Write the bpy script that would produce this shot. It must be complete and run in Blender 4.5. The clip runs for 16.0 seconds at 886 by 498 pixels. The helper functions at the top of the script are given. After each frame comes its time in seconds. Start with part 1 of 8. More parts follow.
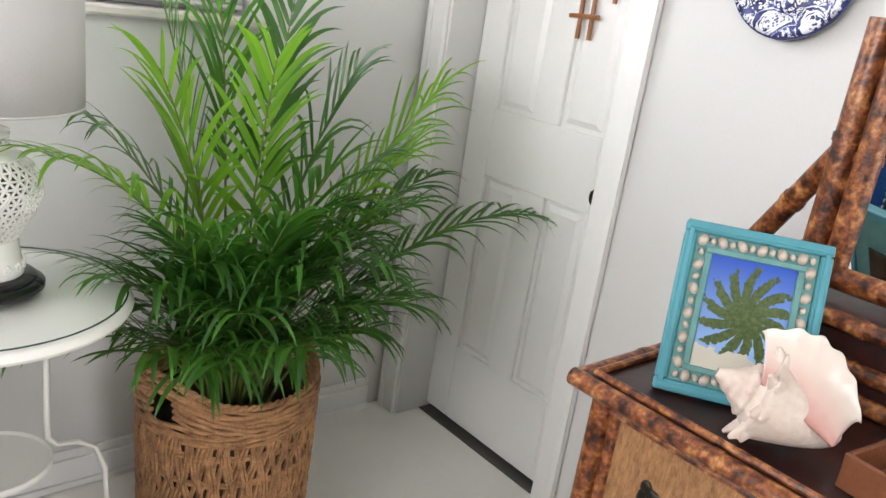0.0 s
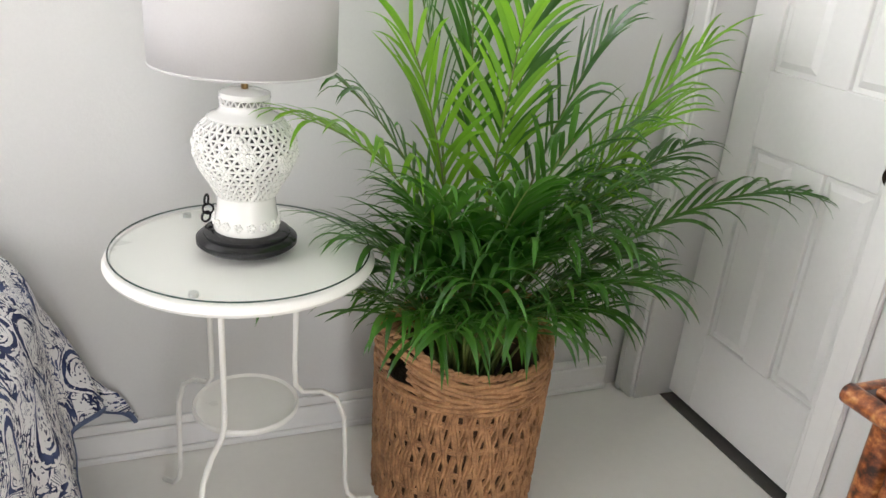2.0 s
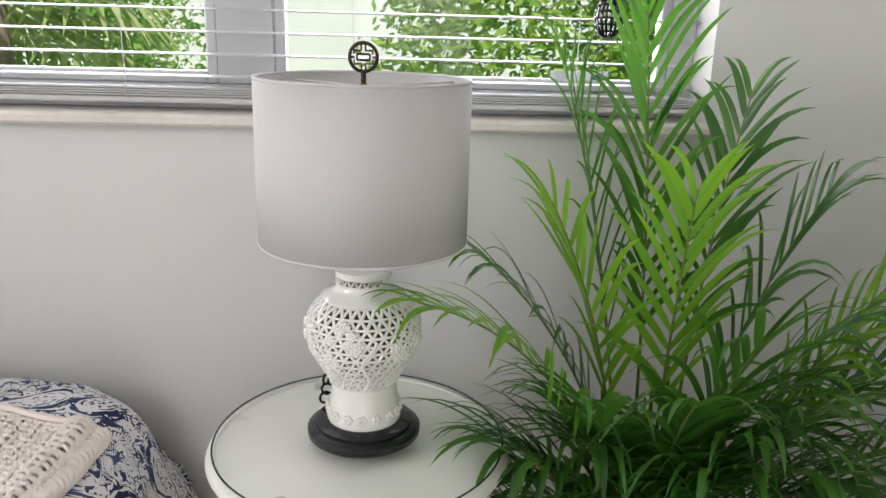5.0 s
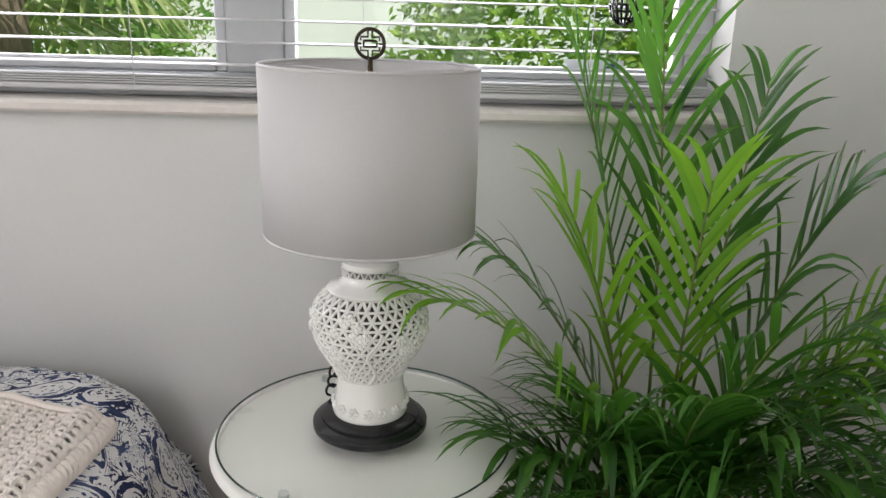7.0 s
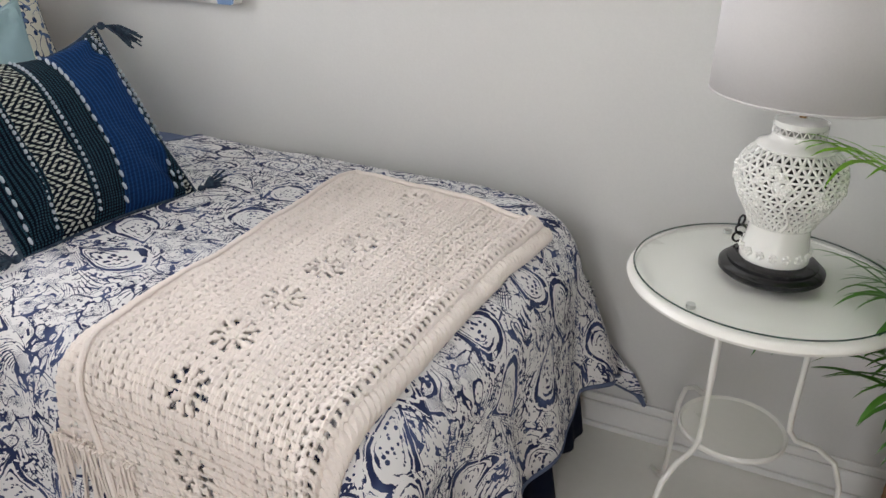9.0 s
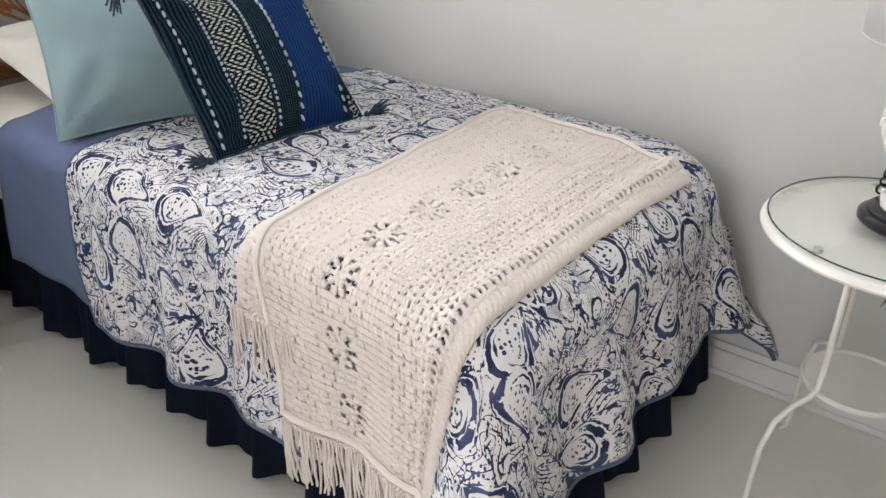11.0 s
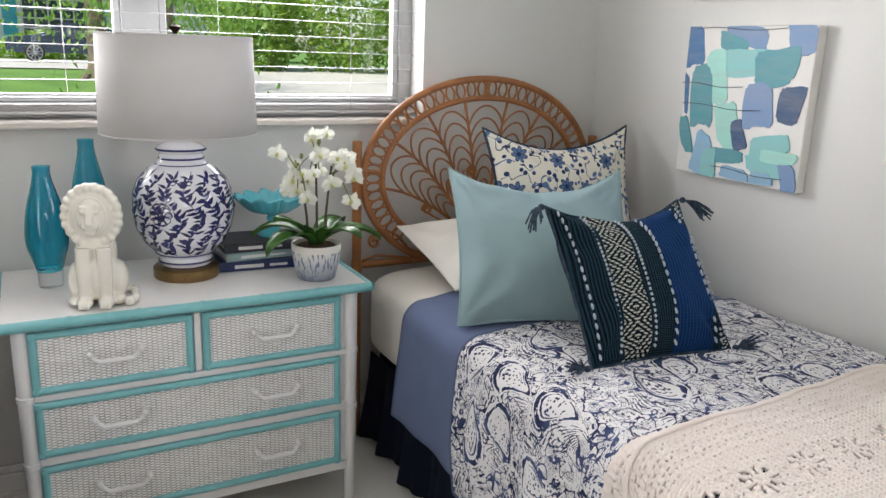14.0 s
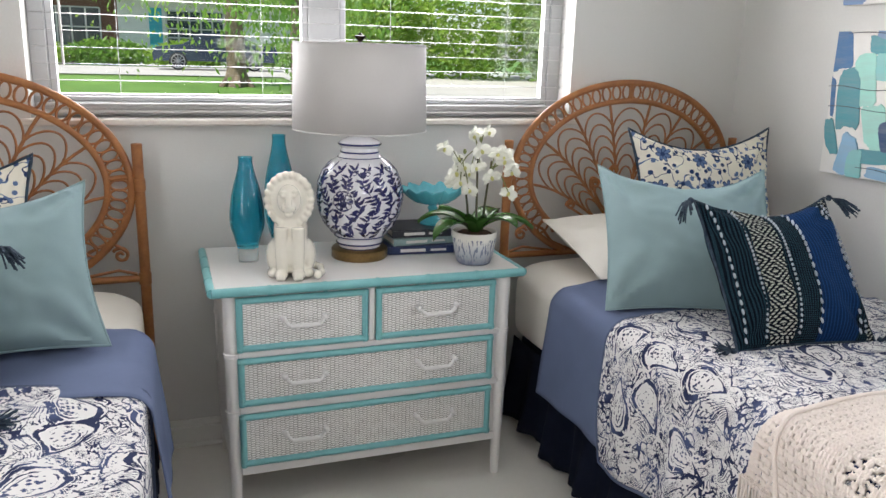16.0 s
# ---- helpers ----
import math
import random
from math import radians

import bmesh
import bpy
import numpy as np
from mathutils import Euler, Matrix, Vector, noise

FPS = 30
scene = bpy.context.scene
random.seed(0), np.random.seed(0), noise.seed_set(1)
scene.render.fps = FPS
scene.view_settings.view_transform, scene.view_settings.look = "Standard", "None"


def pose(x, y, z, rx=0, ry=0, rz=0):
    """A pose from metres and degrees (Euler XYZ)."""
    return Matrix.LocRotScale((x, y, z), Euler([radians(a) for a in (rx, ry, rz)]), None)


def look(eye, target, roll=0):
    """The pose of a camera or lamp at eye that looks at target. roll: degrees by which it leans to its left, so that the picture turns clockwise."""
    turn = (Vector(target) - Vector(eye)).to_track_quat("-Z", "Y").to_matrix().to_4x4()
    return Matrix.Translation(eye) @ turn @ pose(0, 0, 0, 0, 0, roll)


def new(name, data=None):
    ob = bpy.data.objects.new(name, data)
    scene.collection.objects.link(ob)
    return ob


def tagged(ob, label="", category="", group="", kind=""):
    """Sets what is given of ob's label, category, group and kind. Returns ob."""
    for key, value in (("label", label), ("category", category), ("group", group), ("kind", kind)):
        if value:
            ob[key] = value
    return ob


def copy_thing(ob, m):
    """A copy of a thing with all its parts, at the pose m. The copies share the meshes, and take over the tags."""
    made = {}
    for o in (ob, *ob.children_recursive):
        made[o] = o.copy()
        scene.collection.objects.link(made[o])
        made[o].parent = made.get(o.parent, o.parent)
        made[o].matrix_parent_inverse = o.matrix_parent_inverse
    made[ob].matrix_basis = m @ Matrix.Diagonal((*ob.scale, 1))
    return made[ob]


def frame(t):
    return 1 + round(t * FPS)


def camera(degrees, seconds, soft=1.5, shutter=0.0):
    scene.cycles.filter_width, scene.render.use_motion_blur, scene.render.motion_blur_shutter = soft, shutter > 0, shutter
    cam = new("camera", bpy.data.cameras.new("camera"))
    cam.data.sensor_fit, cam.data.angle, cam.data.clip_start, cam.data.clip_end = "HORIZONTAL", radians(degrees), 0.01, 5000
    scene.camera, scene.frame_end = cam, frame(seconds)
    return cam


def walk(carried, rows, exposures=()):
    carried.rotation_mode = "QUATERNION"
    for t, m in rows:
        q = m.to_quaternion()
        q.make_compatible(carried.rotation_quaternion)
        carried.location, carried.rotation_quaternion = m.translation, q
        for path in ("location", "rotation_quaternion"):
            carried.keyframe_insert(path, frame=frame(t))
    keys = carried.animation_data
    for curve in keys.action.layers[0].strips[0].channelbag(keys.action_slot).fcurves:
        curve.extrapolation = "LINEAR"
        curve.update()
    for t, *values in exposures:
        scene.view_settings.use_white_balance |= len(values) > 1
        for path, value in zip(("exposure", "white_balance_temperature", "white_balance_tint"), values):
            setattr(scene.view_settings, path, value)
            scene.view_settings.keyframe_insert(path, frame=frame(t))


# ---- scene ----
cam = camera(59.6, 16.0)
PATH = [
    (0, (-0.242, -1.349, 1.266), (1.032, 0.062, 0.646), 8.5),
    (0.5, (-0.231, -1.361, 1.238), (0.909, 0.092, 0.471), 8.8),
    (1, (-0.237, -1.371, 1.238), (0.729, 0.163, 0.393), 7.8),
    (1.5, (-0.236, -1.359, 1.235), (0.579, 0.256, 0.384), 6.5),
    (2, (-0.18, -1.292, 1.247), (0.538, 0.41, 0.48), 5.1),
    (2.5, (-0.133, -1.194, 1.281), (0.477, 0.594, 0.623), 5.1),
    (3, (-0.109, -1.162, 1.321), (0.382, 0.662, 0.664), 4.8),
    (3.5, (-0.069, -1.102, 1.32), (0.325, 0.757, 0.697), 4.1),
    (4, (-0.008, -1.08, 1.326), (0.251, 0.815, 0.741), 3.5),
    (4.2, (0.016, -1.081, 1.325), (0.227, 0.824, 0.754), 3.1),
    (6.3, (0.062, -1.061, 1.309), (0.129, 0.861, 0.76), 0.9),
    (6.5, (0.064, -1.058, 1.309), (0.127, 0.86, 0.747), 0.9),
    (7, (0.064, -1.058, 1.311), (0.129, 0.856, 0.735), 1.6),
    (7.5, (0.045, -1.079, 1.312), (0.036, 0.834, 0.728), 2.1),
    (8, (-0.008, -1.14, 1.323), (-0.3, 0.735, 0.693), 1.5),
    (8.5, (-0.013, -1.22, 1.297), (-0.61, 0.539, 0.554), 1.3),
    (9, (-0.009, -1.33, 1.293), (-0.778, 0.314, 0.454), 1.1),
    (9.2, (-0.003, -1.364, 1.292), (-0.812, 0.241, 0.415), 1.0),
    (11.3, (0.098, -1.448, 1.287), (-1.004, -0.062, 0.358), 0.3),
    (11.5, (0.085, -1.467, 1.303), (-1.032, -0.06, 0.423), 0.5),
    (11.9, (0.039, -1.494, 1.353), (-1.137, -0.063, 0.598), -0.3),
    (12, (0.037, -1.487, 1.358), (-1.159, -0.05, 0.648), 0.7),
    (12.5, (0.008, -1.499, 1.374), (-1.283, -0.096, 0.77), 0.3),
    (13, (-0.015, -1.541, 1.374), (-1.419, -0.232, 0.811), 0.2),
    (13.5, (0.003, -1.583, 1.383), (-1.563, -0.457, 0.855), 0.8),
    (14, (0.072, -1.623, 1.379), (-1.633, -0.701, 0.885), 2.0),
    (14.5, (0.158, -1.658, 1.367), (-1.615, -0.875, 0.873), 3.2),
    (15, (0.206, -1.687, 1.369), (-1.602, -0.998, 0.861), 3.1),
    (15.5, (0.219, -1.73, 1.366), (-1.609, -1.086, 0.872), 2.5),
    (16, (0.218, -1.832, 1.371), (-1.605, -1.168, 0.885), 1.7),
]
EXPOSURES = [(0, 0.5), (0.7, 0.72), (1.5, 0.7), (2.5, 0.4), (3.5, 0.18), (7, -0.14), (8, -0.26), (9, -0.02), (11.5, 0.2), (12.5, -0.02), (16, 0.05)]
walk(cam, [(t, look(eye, target, roll)) for t, eye, target, roll in PATH], EXPOSURES)

# ---- world, sun, window light, added south fill ----
world = bpy.data.worlds.new("sky")
scene.world = world
world.use_nodes = True
wt = world.node_tree
sky = wt.nodes.new("ShaderNodeTexSky")
sky.sky_type, sky.sun_disc = "NISHITA", False
sky.sun_elevation, sky.sun_rotation = radians(58), radians(150)
wt.links.new(sky.outputs[0], wt.nodes["Background"].inputs[0])
wt.nodes["Background"].inputs[1].default_value = 0.15
sun = new("sun", bpy.data.lights.new("sun", "SUN"))
sun.data.energy, sun.data.angle, sun.data.color = 5.0, radians(0.5), (1.0, 0.95, 0.86)
sun.matrix_world = look((3.0, -5.0, 9.0), (0, 0, 0))


def rect_lamp(name, where, target, w, h, power, tint):
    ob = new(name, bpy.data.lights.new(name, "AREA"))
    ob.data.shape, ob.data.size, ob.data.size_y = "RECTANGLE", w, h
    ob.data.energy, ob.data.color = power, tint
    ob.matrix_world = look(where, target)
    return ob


NX0, NX1, WY0, WY1, WZ0, WZ1 = -1.145, 0.631, -2.208, -0.374, 1.15, 2.1
rect_lamp("north_window_light", (-0.25, 0.78, 1.66), (-0.25, -3, 2.0), 1.8, 0.95, 44, (0.98, 0.945, 1.0))
rect_lamp("west_window_light", (-2.82, -1.3, 1.66), (2, -1.3, 2.0), 1.8, 0.95, 86, (1.0, 0.955, 0.965))
# Added fill lamp in an assumed opening of the unseen south wall.
rect_lamp("south_fill_light", (0.15, -3.62, 1.05), (-1.2, -0.8, 0.2), 0.86, 1.9, 25, (1.0, 0.94, 0.94))


# ---- node helpers and materials ----
def node(nt, kind, **props):
    n = nt.nodes.new("ShaderNode" + kind)
    for k, v in props.items():
        if k == "operation":
            n.operation = v
        elif k == "blend":
            n.blend_type = v
        elif k == "feature":
            n.feature = v
        elif k == "dims":
            n.voronoi_dimensions = v
        elif k == "wave":
            n.wave_type = v
        else:
            n.inputs[k.replace("_", " ")].default_value = v
    return n


def math_node(nt, op, a, b=0.0):
    n = node(nt, "Math", operation=op)
    for i, x in enumerate((a, b)):
        if isinstance(x, (int, float)):
            n.inputs[i].default_value = x
        else:
            nt.links.new(x, n.inputs[i])
    return n.outputs[0]


def mix_col(nt, fac, a, b, blend="MIX"):
    n = nt.nodes.new("ShaderNodeMix")
    n.data_type, n.blend_type = "RGBA", blend
    for i, x in ((0, fac), (6, a), (7, b)):
        if isinstance(x, (int, float)):
            n.inputs[i].default_value = x
        elif isinstance(x, tuple):
            n.inputs[i].default_value = (*x, 1)
        else:
            nt.links.new(x, n.inputs[i])
    return n.outputs[2]


def ramp(nt, fac, stops, hard=False):
    n = nt.nodes.new("ShaderNodeValToRGB")
    cr = n.color_ramp
    if hard:
        cr.interpolation = "CONSTANT"
    cr.elements[0].position, cr.elements[1].position = stops[0][0], stops[-1][0]
    cr.elements[0].color, cr.elements[1].color = (*stops[0][1], 1), (*stops[-1][1], 1)
    for p, c in stops[1:-1]:
        cr.elements.new(p).color = (*c, 1)
    nt.links.new(fac, n.inputs[0])
    return n.outputs[0]


def coords(nt, which="Object", scale=(1, 1, 1), turn=(0, 0, 0)):
    tc = nt.nodes.new("ShaderNodeTexCoord")
    mp = nt.nodes.new("ShaderNodeMapping")
    mp.inputs["Scale"].default_value = scale
    mp.inputs["Rotation"].default_value = turn
    nt.links.new(tc.outputs[which], mp.inputs[0])
    return mp.outputs[0]


def noise_tex(nt, vec, scale, detail=3.0, rough=0.5, distort=0.0):
    n = node(nt, "TexNoise", Scale=scale, Detail=detail, Roughness=rough, Distortion=distort)
    nt.links.new(vec, n.inputs["Vector"])
    return n.outputs["Fac"]


def bump(nt, bsdf, height, strength, distance=0.004):
    b = node(nt, "Bump", Strength=strength, Distance=distance)
    nt.links.new(height, b.inputs["Height"])
    nt.links.new(b.outputs[0], bsdf.inputs["Normal"])


def blank(name, rough=0.5, metal=0.0, coat=0.0):
    m = bpy.data.materials.new(name)
    m.use_nodes = True
    nt = m.node_tree
    b = nt.nodes["Principled BSDF"]
    b.inputs["Roughness"].default_value, b.inputs["Metallic"].default_value = rough, metal
    b.inputs["Coat Weight"].default_value = coat
    return m, nt, b


def surf(name, c1, c2=None, scale=6.0, rough=0.5, metal=0.0, coat=0.0, grain=120.0, relief=0.15, dist=0.002, stretch=(1, 1, 1), turn=(0, 0, 0), which="Object"):
    """Two colours blotched at a large scale and a fine one, with a fine relief and uneven gloss."""
    c2 = c2 or tuple(x * 0.86 for x in c1)
    m, nt, b = blank(name, rough, metal, coat)
    v = coords(nt, which, stretch, turn)
    big, fine = noise_tex(nt, v, scale, 4), noise_tex(nt, v, grain, 3, 0.6)
    both = math_node(nt, "ADD", math_node(nt, "MULTIPLY", big, 0.65), math_node(nt, "MULTIPLY", fine, 0.35))
    nt.links.new(ramp(nt, both, [(0.32, c2), (0.62, c1)]), b.inputs["Base Color"])
    nt.links.new(math_node(nt, "ADD", math_node(nt, "MULTIPLY", big, 0.16), rough - 0.08), b.inputs["Roughness"])
    if relief:
        bump(nt, b, fine, relief, dist)
    return m


def glass_mat(name, tint, rough=0.02, ior=1.45):
    m, nt, b = blank(name, rough)
    b.inputs["Base Color"].default_value = (*tint, 1)
    b.inputs["Transmission Weight"].default_value, b.inputs["IOR"].default_value = 1.0, ior
    return m


def leaf_mat(name, c1, c2, through_col, share=0.35, rough=0.42):
    m, nt, b = blank(name, rough)
    v = coords(nt)
    info = nt.nodes.new("ShaderNodeNewGeometry")
    fac = math_node(nt, "ADD", math_node(nt, "MULTIPLY", noise_tex(nt, v, 9, 3), 0.5), math_node(nt, "MULTIPLY", info.outputs["Random Per Island"], 0.5))
    nt.links.new(ramp(nt, fac, [(0.25, c1), (0.75, c2)]), b.inputs["Base Color"])
    bump(nt, b, noise_tex(nt, v, 260, 2), 0.15, 0.001)
    tr = nt.nodes.new("ShaderNodeBsdfTranslucent")
    tr.inputs[0].default_value = (*through_col, 1)
    mx = nt.nodes.new("ShaderNodeMixShader")
    mx.inputs[0].default_value = share
    nt.links.new(b.outputs[0], mx.inputs[1])
    nt.links.new(tr.outputs[0], mx.inputs[2])
    nt.links.new(mx.outputs[0], nt.nodes["Material Output"].inputs[0])
    return m


def paisley_mat(name, ground, ink, ink2, cell=5.3, rough=0.85, fill=0.0):
    """Printed cotton: curled teardrops in random turns, ringed by lines, with sprigs between them."""
    m, nt, b = blank(name, rough)
    v = coords(nt, "UV")
    warp = node(nt, "TexNoise", Scale=1.6 * cell, Detail=1.0)
    nt.links.new(v, warp.inputs["Vector"])
    w = nt.nodes.new("ShaderNodeVectorMath")
    w.operation = "MULTIPLY_ADD"
    nt.links.new(warp.outputs["Color"], w.inputs[0])
    w.inputs[1].default_value = (0.22 / cell, 0.22 / cell, 0)
    nt.links.new(v, w.inputs[2])
    p = w.outputs[0]
    vor = node(nt, "TexVoronoi", Scale=cell, Randomness=0.45, dims="2D")
    nt.links.new(p, vor.inputs["Vector"])
    off = nt.nodes.new("ShaderNodeVectorMath")
    off.operation = "SUBTRACT"
    nt.links.new(p, off.inputs[0])
    nt.links.new(vor.outputs["Position"], off.inputs[1])
    spin = nt.nodes.new("ShaderNodeVectorRotate")
    spin.rotation_type = "Z_AXIS"
    nt.links.new(off.outputs[0], spin.inputs["Vector"])
    sc = nt.nodes.new("ShaderNodeSeparateColor")
    nt.links.new(vor.outputs["Color"], sc.inputs[0])
    nt.links.new(math_node(nt, "MULTIPLY", sc.outputs[0], 2 * math.pi), spin.inputs["Angle"])
    sep = nt.nodes.new("ShaderNodeSeparateXYZ")
    nt.links.new(spin.outputs[0], sep.inputs[0])
    x = math_node(nt, "MULTIPLY", sep.outputs[0], cell)
    y = math_node(nt, "ADD", math_node(nt, "MULTIPLY", sep.outputs[1], cell), 0.06)
    # the tail bends to one side and narrows
    bent = math_node(nt, "SUBTRACT", x, math_node(nt, "MULTIPLY", math_node(nt, "POWER", math_node(nt, "MAXIMUM", math_node(nt, "ADD", y, 0.12), 0.0), 2.0), 0.95))
    girth = math_node(nt, "MAXIMUM", math_node(nt, "SUBTRACT", 0.60, math_node(nt, "MULTIPLY", y, 0.95)), 0.16)
    ex = math_node(nt, "DIVIDE", bent, girth)
    f = math_node(nt, "SQRT", math_node(nt, "ADD", math_node(nt, "MULTIPLY", ex, ex), math_node(nt, "MULTIPLY", y, y)))
    f = math_node(nt, "ADD", f, math_node(nt, "MULTIPLY", math_node(nt, "SUBTRACT", noise_tex(nt, v, 9.0 * cell, 3, 0.6), 0.5), 0.075))
    wob = math_node(nt, "MULTIPLY", math_node(nt, "SUBTRACT", noise_tex(nt, v, 3.2 * cell, 2), 0.5), 0.11)

    def band(at, half):
        near = math_node(nt, "ABSOLUTE", math_node(nt, "SUBTRACT", f, at))
        return math_node(nt, "LESS_THAN", near, math_node(nt, "ADD", wob, half))

    fine = node(nt, "TexVoronoi", Scale=cell * 14.0, Randomness=1.0, dims="2D")
    nt.links.new(p, fine.inputs["Vector"])
    size = math_node(nt, "MULTIPLY", noise_tex(nt, v, 3.1 * cell, 1), 0.62 + fill)
    sprig = math_node(nt, "LESS_THAN", fine.outputs["Distance"], math_node(nt, "SUBTRACT", size, 0.05))
    core = math_node(nt, "MULTIPLY", sprig, math_node(nt, "LESS_THAN", f, 0.235))
    stretched = node(nt, "TexNoise", Scale=3.4 * cell, Detail=1.5, Roughness=0.4, Distortion=1.6)
    nt.links.new(p, stretched.inputs["Vector"])
    streak = math_node(nt, "LESS_THAN", math_node(nt, "ABSOLUTE", math_node(nt, "SUBTRACT", stretched.outputs["Fac"], 0.5)), math_node(nt, "ADD", math_node(nt, "MULTIPLY", wob, 0.45), 0.030 + 0.4 * fill))
    sprig2 = math_node(nt, "LESS_THAN", fine.outputs["Distance"], math_node(nt, "SUBTRACT", size, 0.17))
    outside = math_node(nt, "MULTIPLY", math_node(nt, "MAXIMUM", streak, sprig2), math_node(nt, "GREATER_THAN", f, 0.455))
    rings = math_node(nt, "SINE", math_node(nt, "MULTIPLY", f, 58.0))
    lines = math_node(nt, "GREATER_THAN", rings, math_node(nt, "ADD", math_node(nt, "MULTIPLY", noise_tex(nt, p, 5.0 * cell, 2), 3.4), -0.85))
    outside = math_node(nt, "MAXIMUM", outside, math_node(nt, "MULTIPLY", lines, math_node(nt, "GREATER_THAN", f, 0.47)))
    inked = math_node(nt, "MAXIMUM", math_node(nt, "MAXIMUM", band(0.375, 0.038), math_node(nt, "MAXIMUM", band(0.280, 0.006), band(0.19, 0.002))), math_node(nt, "MAXIMUM", core, math_node(nt, "MAXIMUM", outside, band(0.452, 0.008))))
    inked = math_node(nt, "MULTIPLY", inked, math_node(nt, "GREATER_THAN", noise_tex(nt, p, 7.5 * cell, 3, 0.6), 0.40))
    tone = mix_col(nt, ramp(nt, noise_tex(nt, v, 2.2 * cell, 2), [(0.44, (0, 0, 0)), (0.62, (1, 1, 1))]), ink, ink2)
    weave = noise_tex(nt, v, 700, 2)
    base = mix_col(nt, inked, mix_col(nt, noise_tex(nt, v, 4, 3), ground, tuple(c * 0.9 for c in ground)), tone)
    nt.links.new(base, b.inputs["Base Color"])
    quilted = noise_tex(nt, v, 26, 2)
    bump(nt, b, math_node(nt, "ADD", math_node(nt, "MULTIPLY", weave, 0.2), quilted), 0.35, 0.006)
    return m


WALL = surf("wall_paint", (0.665, 0.665, 0.648), (0.625, 0.625, 0.61), 1.6, 0.62, grain=160, relief=0.22, dist=0.002)
CEIL = surf("ceiling_paint", (0.86, 0.86, 0.85), (0.83, 0.83, 0.82), 2, 0.8, grain=90, relief=0.3)
FLOOR = surf("painted_floor", (0.87, 0.86, 0.81), (0.82, 0.81, 0.76), 2.2, 0.30, grain=40, relief=0.06, dist=0.002)
TRIM = surf("trim_gloss_paint", (0.82, 0.82, 0.80), (0.78, 0.78, 0.76), 5, 0.34, grain=70, relief=0.08)
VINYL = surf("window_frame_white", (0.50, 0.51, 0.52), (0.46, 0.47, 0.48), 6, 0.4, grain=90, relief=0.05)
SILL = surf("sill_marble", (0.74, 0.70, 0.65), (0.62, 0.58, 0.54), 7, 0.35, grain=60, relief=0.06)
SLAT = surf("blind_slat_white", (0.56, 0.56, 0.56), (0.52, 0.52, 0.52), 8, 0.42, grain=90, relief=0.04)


def floral_mat(name, ground, ink, ink2, cell=9.0, rough=0.85, leafy=0.08, vine_w=0.020, sparse=1.1):
    """A print of petalled flowers between leafy scrolls on a light ground."""
    m, nt, b = blank(name, rough)
    v = coords(nt, "UV")
    vor = node(nt, "TexVoronoi", Scale=cell, Randomness=0.7, dims="2D")
    nt.links.new(v, vor.inputs["Vector"])
    off = nt.nodes.new("ShaderNodeVectorMath")
    off.operation = "SUBTRACT"
    sc = nt.nodes.new("ShaderNodeVectorMath")
    sc.operation = "SCALE"
    nt.links.new(v, sc.inputs[0])
    sc.inputs["Scale"].default_value = 1.0
    nt.links.new(sc.outputs[0], off.inputs[0])
    nt.links.new(vor.outputs["Position"], off.inputs[1])
    sep = nt.nodes.new("ShaderNodeSeparateXYZ")
    nt.links.new(off.outputs[0], sep.inputs[0])
    ang = math_node(nt, "ARCTAN2", sep.outputs[1], sep.outputs[0])
    pet = math_node(nt, "ABSOLUTE", math_node(nt, "SINE", math_node(nt, "MULTIPLY", ang, 3.5)))
    d = vor.outputs["Distance"]
    edge = math_node(nt, "ADD", 0.16, math_node(nt, "MULTIPLY", pet, 0.12))
    flower_in = math_node(nt, "LESS_THAN", d, edge)
    petal_fill = math_node(nt, "MULTIPLY", math_node(nt, "LESS_THAN", d, math_node(nt, "SUBTRACT", edge, 0.04)), math_node(nt, "GREATER_THAN", pet, 0.35))
    eye = math_node(nt, "LESS_THAN", d, 0.07)
    leafv = node(nt, "TexVoronoi", Scale=cell * 3.4, Randomness=1.0, dims="2D")
    wv = noise_tex(nt, v, 2.4 * cell, 1)
    nt.links.new(v, leafv.inputs["Vector"])
    leaves = math_node(nt, "LESS_THAN", leafv.outputs["Distance"], math_node(nt, "ADD", leafy, math_node(nt, "MULTIPLY", wv, 0.30)))
    vine = math_node(nt, "LESS_THAN", math_node(nt, "ABSOLUTE", math_node(nt, "SUBTRACT", noise_tex(nt, v, 2.2 * cell, 0.5, 0.3, 0.8), 0.5)), vine_w)
    pick = nt.nodes.new("ShaderNodeSeparateColor")
    nt.links.new(vor.outputs["Color"], pick.inputs[0])
    bloom = math_node(nt, "LESS_THAN", pick.outputs[0], sparse)
    flower_in, petal_fill, eye = (math_node(nt, "MULTIPLY", q, bloom) for q in (flower_in, petal_fill, eye))
    away = math_node(nt, "MAXIMUM", math_node(nt, "GREATER_THAN", d, 0.31), math_node(nt, "SUBTRACT", 1.0, bloom))
    bits = math_node(nt, "MULTIPLY", math_node(nt, "MAXIMUM", leaves, vine), away)
    base = mix_col(nt, noise_tex(nt, v, 5, 3), ground, tuple(x * 0.92 for x in ground))
    tone = mix_col(nt, math_node(nt, "GREATER_THAN", noise_tex(nt, v, 1.6 * cell, 1), 0.5), ink, ink2)
    col = mix_col(nt, bits, base, tone)
    col = mix_col(nt, flower_in, col, ink)
    col = mix_col(nt, petal_fill, col, ink2)
    col = mix_col(nt, eye, col, ink)
    nt.links.new(col, b.inputs["Base Color"])
    bump(nt, b, noise_tex(nt, v, 500, 2), 0.15, 0.002)
    return m


